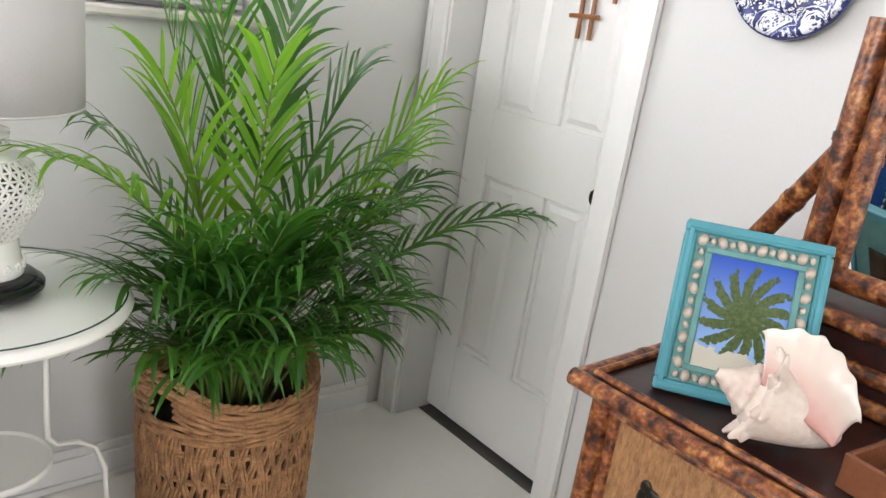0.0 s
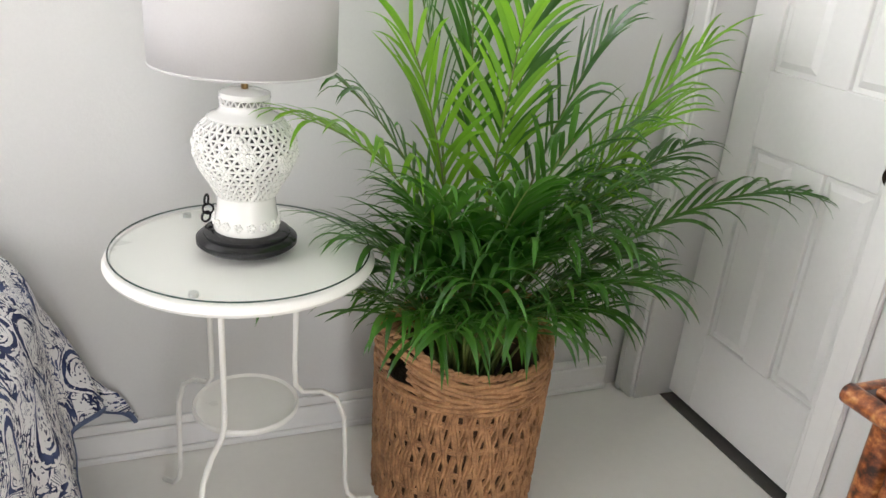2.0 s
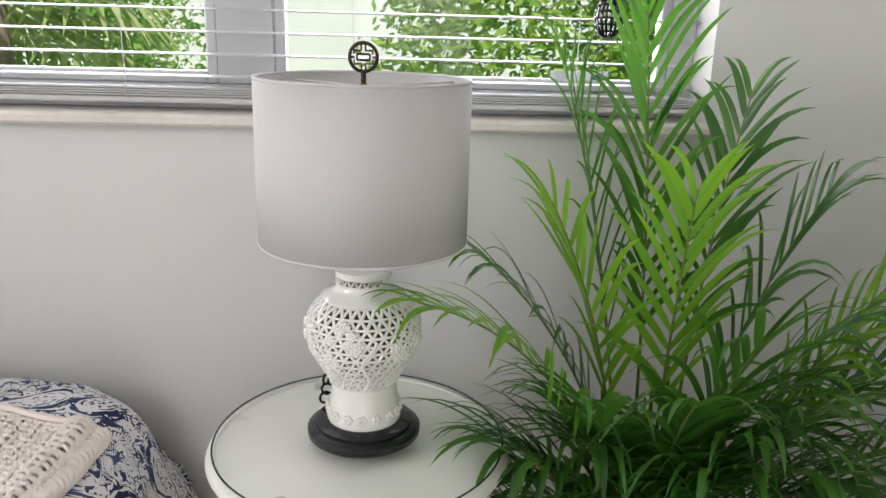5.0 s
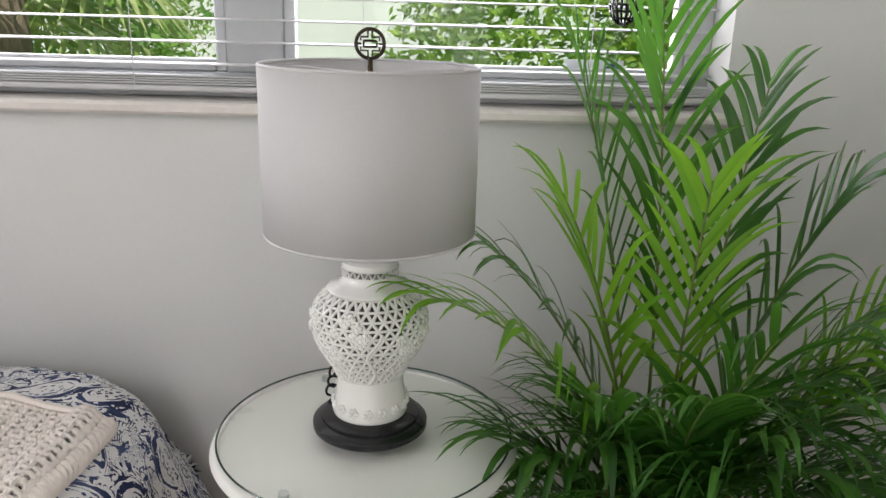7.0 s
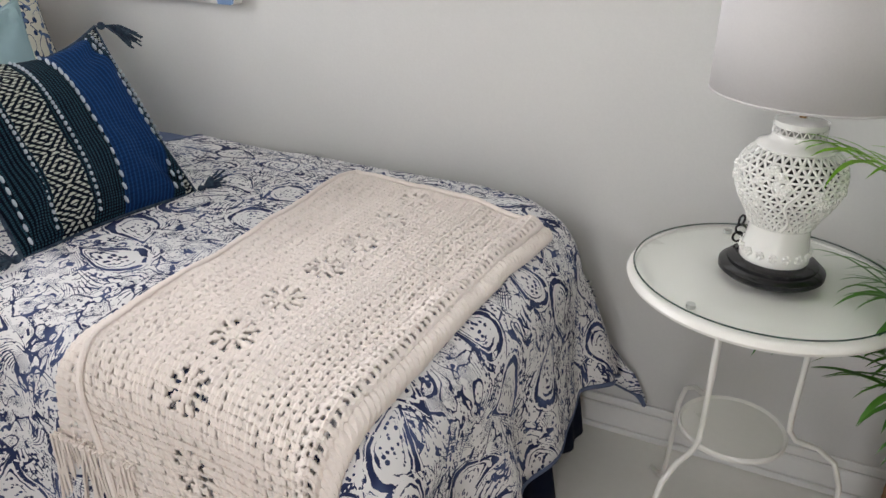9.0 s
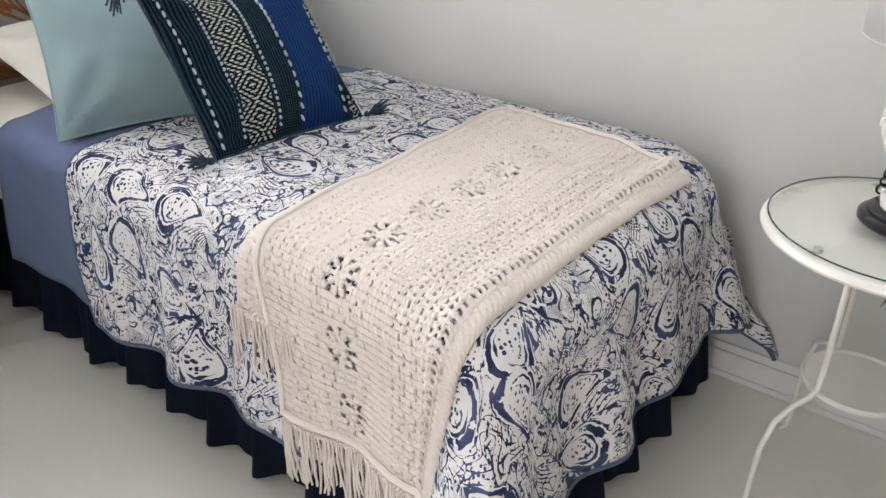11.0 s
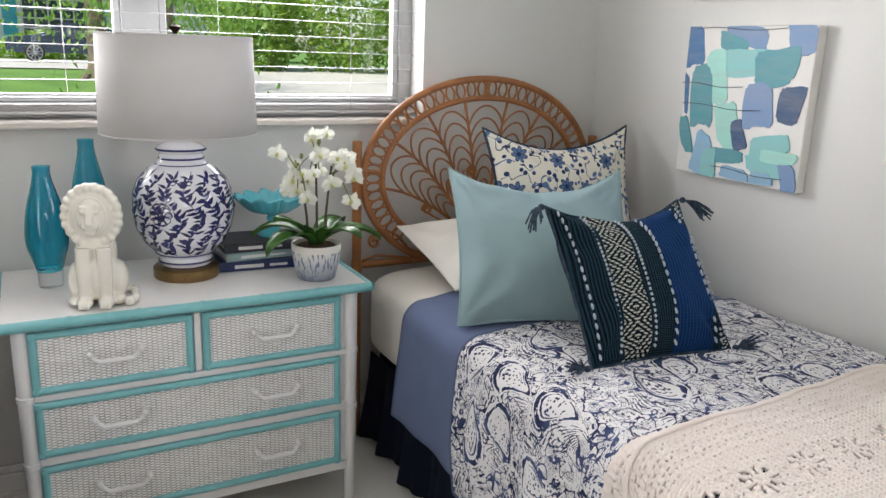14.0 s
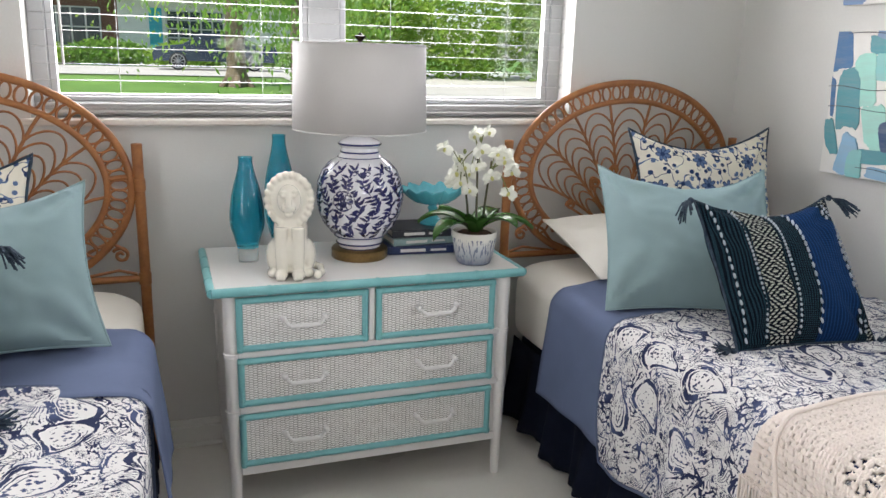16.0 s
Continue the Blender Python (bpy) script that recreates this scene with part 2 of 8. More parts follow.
def clear_pane(name, gloss):
    """Thin clear glass: light goes straight through, and the surface mirrors a little."""
    m = bpy.data.materials.new(name)
    m.use_nodes = True
    nt = m.node_tree
    nt.nodes.remove(nt.nodes["Principled BSDF"])
    tr, gl, lw, mx = (nt.nodes.new("ShaderNode" + k) for k in ("BsdfTransparent", "BsdfGlossy", "LayerWeight", "MixShader"))
    tr.inputs[0].default_value = (0.985, 0.992, 0.99, 1)
    gl.inputs["Roughness"].default_value = 0.02
    shine = math_node(nt, "ADD", math_node(nt, "MULTIPLY", math_node(nt, "POWER", lw.outputs["Facing"], 4.0), 0.5 * gloss), 0.03 * gloss)
    nt.links.new(shine, mx.inputs[0])
    for a, b in ((tr, 1), (gl, 2)):
        nt.links.new(a.outputs[0], mx.inputs[b])
    nt.links.new(mx.outputs[0], nt.nodes["Material Output"].inputs[0])
    return m


PANE = clear_pane("window_glass", 0.4)
ENAMEL = surf("white_enamel", (0.89, 0.88, 0.83), (0.86, 0.85, 0.80), 8, 0.3, grain=80, relief=0.05)
CERAMIC = surf("white_glazed_ceramic", (0.84, 0.84, 0.80), (0.80, 0.80, 0.76), 12, 0.12, coat=0.4, grain=40, relief=0.05)
CREAM = surf("cream_glazed_ceramic", (0.84, 0.81, 0.72), (0.80, 0.77, 0.67), 12, 0.16, coat=0.5, grain=40, relief=0.05)
SHADE = surf("linen_shade", (0.56, 0.55, 0.545), (0.52, 0.51, 0.505), 5, 0.9, grain=260, relief=0.25, dist=0.001)
EBONY = surf("black_lacquer", (0.006, 0.006, 0.008), (0.010, 0.010, 0.012), 8, 0.16, coat=0.0, relief=0.03)
BRONZE = surf("dark_bronze", (0.05, 0.035, 0.02), (0.025, 0.018, 0.012), 60, 0.4, metal=0.8)
BRASS = surf("aged_brass", (0.30, 0.20, 0.085), (0.17, 0.11, 0.05), 14, 0.34, metal=1.0)
RATTAN = surf("rattan_cane", (0.36, 0.145, 0.044), (0.22, 0.08, 0.024), 18, 0.42, grain=90, relief=0.2, dist=0.002)
SEAGRASS = surf("dried_water_hyacinth", (0.50, 0.27, 0.125), (0.19, 0.085, 0.034), 34, 0.7, grain=180, relief=0.5, dist=0.003)
SOIL = surf("potting_soil", (0.022, 0.014, 0.009), (0.05, 0.032, 0.02), 40, 0.95, relief=0.8, dist=0.01)
STALK = surf("palm_stalk", (0.12, 0.20, 0.045), (0.19, 0.20, 0.06), 12, 0.45, relief=0.1)
LEAF = leaf_mat("palm_leaf", (0.012, 0.056, 0.010), (0.066, 0.185, 0.030), (0.14, 0.40, 0.03), 0.27, 0.30)
LEAF_NEW = leaf_mat("young_palm_leaf", (0.07, 0.22, 0.016), (0.20, 0.42, 0.03), (0.30, 0.60, 0.04), 0.42, 0.33)
SHEET_WHITE = surf("white_cotton_sheet", (0.82, 0.79, 0.73), (0.77, 0.74, 0.68), 7, 0.9, grain=400, relief=0.3, dist=0.001)
SHEET_BLUE = surf("periwinkle_cotton_sheet", (0.15, 0.19, 0.31), (0.13, 0.165, 0.27), 9, 0.9, grain=400, relief=0.3, dist=0.001)
NAVY = surf("navy_bed_skirt", (0.006, 0.009, 0.022), (0.010, 0.014, 0.03), 9, 0.95, grain=300, relief=0.3, dist=0.001)
AQUA = surf("pale_aqua_linen", (0.275, 0.385, 0.405), (0.245, 0.35, 0.37), 8, 0.9, grain=420, relief=0.35, dist=0.001)
WOOL = surf("cream_crochet_yarn", (0.88, 0.81, 0.755), (0.83, 0.75, 0.69), 6, 0.95, grain=220, relief=0.6, dist=0.003)
QUILT = paisley_mat("paisley_quilt", (0.84, 0.83, 0.83), (0.024, 0.033, 0.090), (0.075, 0.100, 0.205), 5.8)
FLORAL = floral_mat("floral_cushion_print", (0.80, 0.76, 0.65), (0.025, 0.05, 0.13), (0.11, 0.17, 0.31), 9.0)
WHITE_WOOD = surf("white_painted_wood", (0.82, 0.81, 0.80), (0.78, 0.77, 0.76), 5, 0.34, grain=60, relief=0.08)
TURQ = surf("turquoise_painted_bamboo", (0.22, 0.53, 0.55), (0.18, 0.46, 0.48), 14, 0.4, grain=60, relief=0.1)
DARKTOP = surf("tortoise_lacquer_top", (0.012, 0.008, 0.007), (0.060, 0.012, 0.008), 22, 0.36, relief=0.05)
TORTOISE, nt_t, b_t = blank("scorched_bamboo", 0.34)
v_t = coords(nt_t)
mottle = math_node(nt_t, "ADD", math_node(nt_t, "MULTIPLY", noise_tex(nt_t, v_t, 46, 4, 0.6), 0.7), math_node(nt_t, "MULTIPLY", noise_tex(nt_t, v_t, 150, 2), 0.3))
nt_t.links.new(ramp(nt_t, mottle, [(0.39, (0.020, 0.007, 0.004)), (0.48, (0.13, 0.036, 0.012)), (0.55, (0.26, 0.085, 0.025)), (0.66, (0.50, 0.25, 0.09))]), b_t.inputs["Base Color"])
bump(nt_t, b_t, mottle, 0.3, 0.002)
GRASSCLOTH = surf("woven_grasscloth", (0.40, 0.205, 0.085), (0.17, 0.078, 0.028), 120, 0.75, grain=260, relief=0.9, dist=0.003, stretch=(1, 1.6, 0.55))


for cloth_mat in (NAVY, QUILT, WOOL, SHEET_BLUE, SHEET_WHITE, AQUA, FLORAL):
    cloth_mat.node_tree.nodes["Principled BSDF"].inputs["Specular IOR Level"].default_value = 0.15


# ---- mesh helpers ----
class Shape:
    """Vertices and faces gathered for one mesh."""

    def __init__(self):
        self.v, self.f, self.uv = [], [], {}

    def add(self, verts, faces):
        o = len(self.v)
        self.v += [tuple(p) for p in verts]
        self.f += [tuple(i + o for i in q) for q in faces]
        return self

    def box(self, x0, y0, z0, x1, y1, z1, b=0.003, m=None):
        c, h = ((x0 + x1) / 2, (y0 + y1) / 2, (z0 + z1) / 2), (abs(x1 - x0) / 2, abs(y1 - y0) / 2, abs(z1 - z0) / 2)
        b = min(b, *(0.49 * s for s in h))
        vs, idx = [], {}
        for sx in (-1, 1):
            for sy in (-1, 1):
                for sz in (-1, 1):
                    s = (sx, sy, sz)
                    for ax in range(3):
                        idx[(s, ax)] = len(vs)
                        vs.append(Vector([c[k] + s[k] * (h[k] if k == ax else h[k] - b) for k in range(3)]))
        fs = []
        for ax in range(3):
            u, w = (ax + 1) % 3, (ax + 2) % 3
            for sg in (-1, 1):
                q = []
                for a, d in ((-1, -1), (1, -1), (1, 1), (-1, 1)):
                    s = [0, 0, 0]
                    s[ax], s[u], s[w] = sg, a, d
                    q.append(idx[(tuple(s), ax)])
                fs.append(tuple(q if sg > 0 else q[::-1]))
            for a in (-1, 1):
                for d in (-1, 1):
                    s0, s1 = [0, 0, 0], [0, 0, 0]
                    s0[ax], s1[ax] = -1, 1
                    s0[u] = s1[u] = a
                    s0[w] = s1[w] = d
                    s0, s1 = tuple(s0), tuple(s1)
                    q = (idx[(s0, u)], idx[(s1, u)], idx[(s1, w)], idx[(s0, w)])
                    fs.append(q if a * d > 0 else q[::-1])
        for sx in (-1, 1):
            for sy in (-1, 1):
                for sz in (-1, 1):
                    s = (sx, sy, sz)
                    q = (idx[(s, 0)], idx[(s, 1)], idx[(s, 2)])
                    fs.append(q if sx * sy * sz > 0 else q[::-1])
        if m is not None:
            vs = [m @ p for p in vs]
        return self.add(vs, fs)

    def lathe(self, prof, n=40, at=(0, 0, 0), squash=1.0):
        """A turned form from (radius, height) pairs, closed at radius 0."""
        prof = list(prof)
        if prof[0][0] < 1e-4 and abs(prof[0][1] - prof[1][1]) < 1e-3:
            prof = prof[1:]
        if prof[-1][0] < 1e-4 and abs(prof[-1][1] - prof[-2][1]) < 1e-3:
            prof = prof[:-1]
        prof = [(max(r, 4e-4), z) for r, z in prof]
        o = len(self.v)
        for r, z in prof:
            for i in range(n):
                a = 2 * math.pi * i / n
                self.v.append((at[0] + r * math.cos(a), at[1] + r * squash * math.sin(a), at[2] + z))
        for k in range(len(prof) - 1):
            for i in range(n):
                j = (i + 1) % n
                self.f.append((o + k * n + i, o + k * n + j, o + (k + 1) * n + j, o + (k + 1) * n + i))
        self.f.append(tuple(o + i for i in range(n))[::-1])
        self.f.append(tuple(o + (len(prof) - 1) * n + i for i in range(n)))
        return self

    def tube(self, pts, r, n=7, closed=False, taper=None, flat=1.0):
        pts = [Vector(p) for p in pts]
        k = len(pts)
        o = len(self.v)
        up = None
        for i, p in enumerate(pts):
            a = pts[(i - 1) % k] if (i or closed) else p
            b = pts[(i + 1) % k] if (i < k - 1 or closed) else p
            t = (b - a).normalized() if (b - a).length > 1e-9 else Vector((0, 0, 1))
            if up is None:
                up = Vector((0, 0, 1)) if abs(t.z) < 0.9 else Vector((1, 0, 0))
            side = t.cross(up)
            if side.length < 1e-6:
                side = t.orthogonal()
            side.normalize()
            up = side.cross(t).normalized()
            rr = r if taper is None else r * (1 + (taper - 1) * i / (k - 1))
            for j in range(n):
                an = 2 * math.pi * j / n
                self.v.append(tuple(p + side * (rr * math.cos(an)) + up * (rr * flat * math.sin(an))))
        for i in range(k if closed else k - 1):
            i2 = (i + 1) % k
            for j in range(n):
                j2 = (j + 1) % n
                self.f.append((o + i * n + j, o + i * n + j2, o + i2 * n + j2, o + i2 * n + j))
        if not closed:
            self.f.append(tuple(o + j for j in range(n))[::-1])
            self.f.append(tuple(o + (k - 1) * n + j for j in range(n)))
        return self

    def grid(self, fn, nu, nv, wrap=False):
        """fn(i/nu, j/nv) gives (place, uv)."""
        o = len(self.v)
        for i in range(nu + 1):
            for j in range(nv + 1):
                p, uv = fn(i / nu, j / nv)
                self.uv[len(self.v)] = uv
                self.v.append(tuple(p))
        for i in range(nu):
            for j in range(nv):
                a = o + i * (nv + 1) + j
                self.f.append((a, a + nv + 1, a + nv + 2, a + 1))
        return self

    def ball(self, c, rx, ry=None, rz=None, n=12, m=8):
        ry, rz = ry or rx, rz or rx
        o = len(self.v)
        for k in range(m + 1):
            t = math.pi * k / m
            for i in range(n):
                a = 2 * math.pi * i / n
                self.v.append((c[0] + rx * math.sin(t) * math.cos(a), c[1] + ry * math.sin(t) * math.sin(a), c[2] - rz * math.cos(t)))
        for k in range(m):
            for i in range(n):
                j = (i + 1) % n
                self.f.append((o + k * n + i, o + k * n + j, o + (k + 1) * n + j, o + (k + 1) * n + i))
        return self

    def mesh(self, name, smooth=True, sharp=40):
        me = bpy.data.meshes.new(name)
        me.from_pydata(self.v, [], self.f)
        if self.uv:
            layer = me.uv_layers.new(name="UVMap")
            for lp in me.loops:
                layer.data[lp.index].uv = self.uv.get(lp.vertex_index, (0, 0))
        me.validate()
        if smooth:
            me.polygons.foreach_set("use_smooth", [True] * len(me.polygons))
            me.set_sharp_from_angle(angle=radians(sharp))
        return me


def part(name, shape, material, parent=None, label="", smooth=True, at=None):
    ob = new(name, shape.mesh(name, smooth))
    ob.data.materials.append(material)
    ob.parent = parent
    if at is not None:
        ob.matrix_basis = at
    if label:
        tagged(ob, label)
    return ob


def thing(name, label, category, m=None, group="", kind=""):
    ob = new(name)
    ob.empty_display_size = 0.1
    if m is not None:
        ob.matrix_basis = m
    return tagged(ob, label, category, group, kind)


def solid(ob, thick, offset=-1.0):
    s = ob.modifiers.new("thickness", "SOLIDIFY")
    s.thickness, s.offset = thick, offset
    return ob


def arc(c, r, a0, a1, n=16, rz=None):
    """Points in the y-z plane."""
    rz = rz or r
    return [(c[0], c[1] + r * math.cos(radians(a0 + (a1 - a0) * i / n)), c[2] + rz * math.sin(radians(a0 + (a1 - a0) * i / n))) for i in range(n + 1)]


# ---- room shell ----
YN, XW, XE, YS, TOP = 0.39, -2.43, 1.15, -3.5, 2.44


def structure(name, shape, material, label, category):
    return tagged(part(name, shape, material, None, "", True), label, category, kind="structure")


structure("floor", Shape().box(XW - 0.2, YS - 0.2, -0.1, XE + 0.3, YN + 0.2, 0.0, 0.001), FLOOR, "smooth off-white painted floor with a soft sheen", "floor")
structure("ceiling", Shape().box(XW - 0.2, YS - 0.2, TOP, XE + 0.3, YN + 0.2, TOP + 0.1, 0.001), CEIL, "plain white painted ceiling of the bedroom", "ceiling")


def wall_ring(a0, a1, h0, h1, z0, z1, put):
    """A wall sheet with thickness and one opening; put(a, z, depth) sets it in the room."""
    s = Shape()
    out, hole = [(a0, 0), (a1, 0), (a1, TOP), (a0, TOP)], [(h0, z0), (h1, z0), (h1, z1), (h0, z1)]
    s.add([put(a, z, d) for d in (0.0, 0.18) for a, z in out + hole], [])
    for i in range(4):
        j = (i + 1) % 4
        s.f += [(i, j, 4 + j, 4 + i), (8 + j, 8 + i, 12 + i, 12 + j), (4 + i, 4 + j, 12 + j, 12 + i), (j, i, 8 + i, 8 + j)]
    return s


structure("wall_north", wall_ring(XW, XE + 0.2, NX0, NX1, WZ0 - 0.02, WZ1, lambda a, z, d: (a, YN + d, z)), WALL, "pale grey-white painted wall with a wide window", "wall")
structure("wall_west", wall_ring(YS - 0.18, YN + 0.18, WY0, WY1, WZ0 - 0.02, WZ1, lambda a, z, d: (XW - d, a, z)), WALL, "pale grey-white painted wall behind the beds", "wall")
DY0, DY1, DZ = -0.288, 0.295, 2.04
ew = Shape().box(XE, DY1, 0, XE + 0.16, YN, TOP, 0.001).box(XE, YS - 0.18, 0, XE + 0.16, DY0, TOP, 0.001).box(XE, DY0, DZ, XE + 0.16, DY1, TOP, 0.001)
structure("wall_east", ew, WALL, "white painted wall with a panelled door", "wall")
# South wall is unseen; its opening is added to let the fill in.
structure("wall_south", Shape().box(XW, YS - 0.18, 0, -0.3, YS, TOP, 0.001).box(0.6, YS - 0.18, 0, XE, YS, TOP, 0.001).box(-0.3, YS - 0.18, 2.05, 0.6, YS, TOP, 0.001), WALL, "plain white painted wall, unseen, with an added opening for the fill lamp", "wall")
structure("closet_back", Shape().box(XE + 0.26, DY0 - 0.1, 0, XE + 0.3, DY1 + 0.1, TOP, 0.001), WALL, "plain board closing the space behind the door", "wall")


def baseboard(name, x0, y0, x1, y1):
    s = Shape()
    if abs(x1 - x0) > abs(y1 - y0):
        s.box(x0, y0 - 0.014, 0.001, x1, y0 - 0.001, 0.075, 0.003).box(x0, y0 - 0.009, 0.076, x1, y0 - 0.001, 0.1, 0.004)
        s.box(x0, y0 - 0.024, 0.001, x1, y0 - 0.0145, 0.018, 0.006)
    else:
        s.box(x0 + 0.001, y0, 0.001, x0 + 0.014, y1, 0.075, 0.003).box(x0 + 0.001, y0, 0.076, x0 + 0.009, y1, 0.1, 0.004)
        s.box(x0 + 0.0145, y0, 0.001, x0 + 0.024, y1, 0.018, 0.006)
    structure(name, s, TRIM, "white painted baseboard with a small shoe moulding", "baseboard")


baseboard("baseboard_north", XW + 0.03, YN, XE - 0.06, YN)
baseboard("baseboard_west", XW, YS, XW, YN - 0.03)

# ---- windows and blinds ----


def window(name, m, length, label):
    """In its own frame x runs along the wall, y outward, z up from the sill's top."""
    h = WZ1 - WZ0
    ob = thing(name, label, "window", m, kind="structure")
    sill = Shape().box(-0.03, -0.035, -0.022, length + 0.03, 0.02, 0.0, 0.006).box(0, 0.02, -0.02, length, 0.13, -0.002, 0.002)
    part("window_sill", sill, SILL, ob, "thin beige marble sill")
    fr = Shape()
    y0, y1 = 0.1, 0.15
    for a, b in ((0, 0.05), (length - 0.05, length)):
        fr.box(a, y0, 0, b, y1, h, 0.003)
    fr.box(0.05, y0, 0, length - 0.05, y1, 0.045, 0.003).box(0.05, y0, h - 0.045, length - 0.05, y1, h, 0.003)
    fr.box(0.045, y0 - 0.012, 0.0, length - 0.045, y0 - 0.001, 0.02, 0.002)
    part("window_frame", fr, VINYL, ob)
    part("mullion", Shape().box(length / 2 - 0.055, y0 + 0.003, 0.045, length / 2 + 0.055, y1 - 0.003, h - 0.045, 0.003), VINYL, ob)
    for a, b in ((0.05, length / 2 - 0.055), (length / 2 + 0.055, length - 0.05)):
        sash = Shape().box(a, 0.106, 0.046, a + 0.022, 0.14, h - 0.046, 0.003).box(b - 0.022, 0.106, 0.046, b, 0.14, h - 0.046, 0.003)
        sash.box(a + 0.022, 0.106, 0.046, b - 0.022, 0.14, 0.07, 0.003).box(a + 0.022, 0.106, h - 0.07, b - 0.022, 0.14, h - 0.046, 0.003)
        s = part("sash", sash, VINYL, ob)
        p = part("pane", Shape().box(a + 0.022, 0.121, 0.07, b - 0.022, 0.125, h - 0.07, 0.0005), PANE, s)
        p.visible_shadow = False
    return ob


def blind(m, length, pitch, tilt, label, wide=0.018, crown=0.004, thick=0.0022):
    h = WZ1 - WZ0
    ob = thing("window_blind", label, "blind", m)
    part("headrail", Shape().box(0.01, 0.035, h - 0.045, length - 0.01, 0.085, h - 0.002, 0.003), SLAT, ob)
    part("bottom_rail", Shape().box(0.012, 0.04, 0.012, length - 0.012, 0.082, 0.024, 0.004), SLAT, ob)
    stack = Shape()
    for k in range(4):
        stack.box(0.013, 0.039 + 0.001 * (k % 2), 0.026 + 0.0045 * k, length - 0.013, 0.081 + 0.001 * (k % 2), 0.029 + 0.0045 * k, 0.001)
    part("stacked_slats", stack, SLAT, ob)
    me = Shape()
    n = 6
    for i in range(2):
        x = 0.013 + i * (length - 0.026)
        for j in range(n + 1):
            w = -wide + 2 * wide * j / n
            me.v.append((x, w, crown * (1 - (w / wide) ** 2)))
    me.f = [(j, j + 1, n + 2 + j, n + 1 + j) for j in range(n)]
    data = me.mesh("slat")
    data.materials.append(SLAT)
    z = 0.062
    while z < h - 0.06:
        s = new("slat", data)
        s.parent = ob
        s.matrix_basis = pose(0, 0.061, z, tilt, 0, 0)
        solid(s, thick)
        z += pitch
    for fx in (0.14, 0.38, 0.62, 0.86):
        part("ladder_cord", Shape().tube([(length * fx, 0.0385, 0.02), (length * fx, 0.0385, h - 0.04)], 0.0011, 5), SLAT, ob)
    return ob


window("window_1", pose(NX0, YN, WZ0), NX1 - NX0, "white two-pane window with a beige marble sill and reveal")
window("window_2", pose(XW, WY0, WZ0, 0, 0, 90), WY1 - WY0, "white two-pane window above the painted chest of drawers")
blind(pose(NX0, YN, WZ0), NX1 - NX0, 0.041, 5, "white horizontal slat blind, slats open, in the window recess", 0.0140, 0.002, 0.0012)
bw = blind(pose(XW, WY0, WZ0, 0, 0, 90), WY1 - WY0, 0.050, 0, "white horizontal slat blind with open slats and a tilt wand", 0.0115, 0.001, 0.001)
part("tilt_wand", Shape().tube([(0.1, 0.03, 0.62), (0.1, 0.03, 0.16)], 0.004, 8), SLAT, bw, "slim white wand")

# ---- door ----
door = thing("door_1", "white six-panel wooden door, shut, with a gap below", "door", pose(XE + 0.115, 0, 0), kind="structure")
W = DY1 - DY0 - 0.008
dy0, dy1, dz0, dz1 = DY0 + 0.004, DY1 - 0.004, 0.02, DZ - 0.005
stile, mid = 0.098, 0.1
rails = ((dz0, 0.26), (0.80, 0.99), (1.56, 1.68), (1.9, dz1))
ds = Shape()
ds.box(0, dy0, dz0, 0.035, dy0 + stile, dz1, 0.002).box(0, dy1 - stile, dz0, 0.035, dy1, dz1, 0.002)
cy = (dy0 + dy1) / 2
for a, b in rails:
    ds.box(0.0, dy0 + stile, a, 0.035, dy1 - stile, b, 0.002)
for (a, b), (c, d) in zip(rails, rails[1:]):
    ds.box(0.0, cy - 0.045, b, 0.035, cy + 0.045, c, 0.002)
part("door_leaf", ds, TRIM, door)
for (a, b), (c, d) in zip(rails, rails[1:]):
    for ya, yb in ((dy0 + stile, cy - 0.045), (cy + 0.045, dy1 - stile)):
        p = Shape().box(0.012, ya, b, 0.03, yb, c, 0.001)
        q0, q1, r0, r1 = ya + 0.012, yb - 0.012, b + 0.012, c - 0.012
        g = 0.016
        p.add([(0.0115, q0, r0), (0.0115, q1, r0), (0.0115, q1, r1), (0.0115, q0, r1), (0.003, q0 + g, r0 + g), (0.003, q1 - g, r0 + g), (0.003, q1 - g, r1 - g), (0.003, q0 + g, r1 - g)],
              [(7, 6, 5, 4), (0, 4, 5, 1), (1, 5, 6, 2), (2, 6, 7, 3), (3, 7, 4, 0)])
        part("door_panel", p, TRIM, door, smooth=False)
part("door_knob", Shape().lathe([(0, 0), (0.026, 0.001), (0.027, 0.005), (0.011, 0.008), (0.010, 0.03), (0.02, 0.036), (0.026, 0.048), (0.022, 0.058), (0, 0.062)], 24), BRONZE, door, "dark bronze round knob", at=pose(0, dy0 + 0.034, 0.862, 0, -90, 0))
frm = Shape().box(XE - 0.002, DY1 + 0.001, 0.001, XE + 0.155, DY1 + 0.018, DZ, 0.002).box(XE - 0.002, DY0 - 0.018, 0.001, XE + 0.155, DY0 - 0.001, DZ, 0.002)
structure("door_jamb", frm, TRIM, "white painted door jamb lining the opening", "trim")
cs = Shape()
for a, b in ((DY0 - 0.075, DY0 - 0.006), (DY1 + 0.006, DY1 + 0.075)):
    cs.box(XE - 0.018, a, 0.001, XE - 0.003, b, DZ + 0.07, 0.004)
    cs.box(XE - 0.024, min(a, b) if a < 0 else b - 0.02, 0.001, XE - 0.0185, (a + 0.02) if a < 0 else b, DZ + 0.07, 0.003)
cs.box(XE - 0.018, DY0 - 0.005, DZ + 0.004, XE - 0.003, DY1 + 0.005, DZ + 0.07, 0.004)
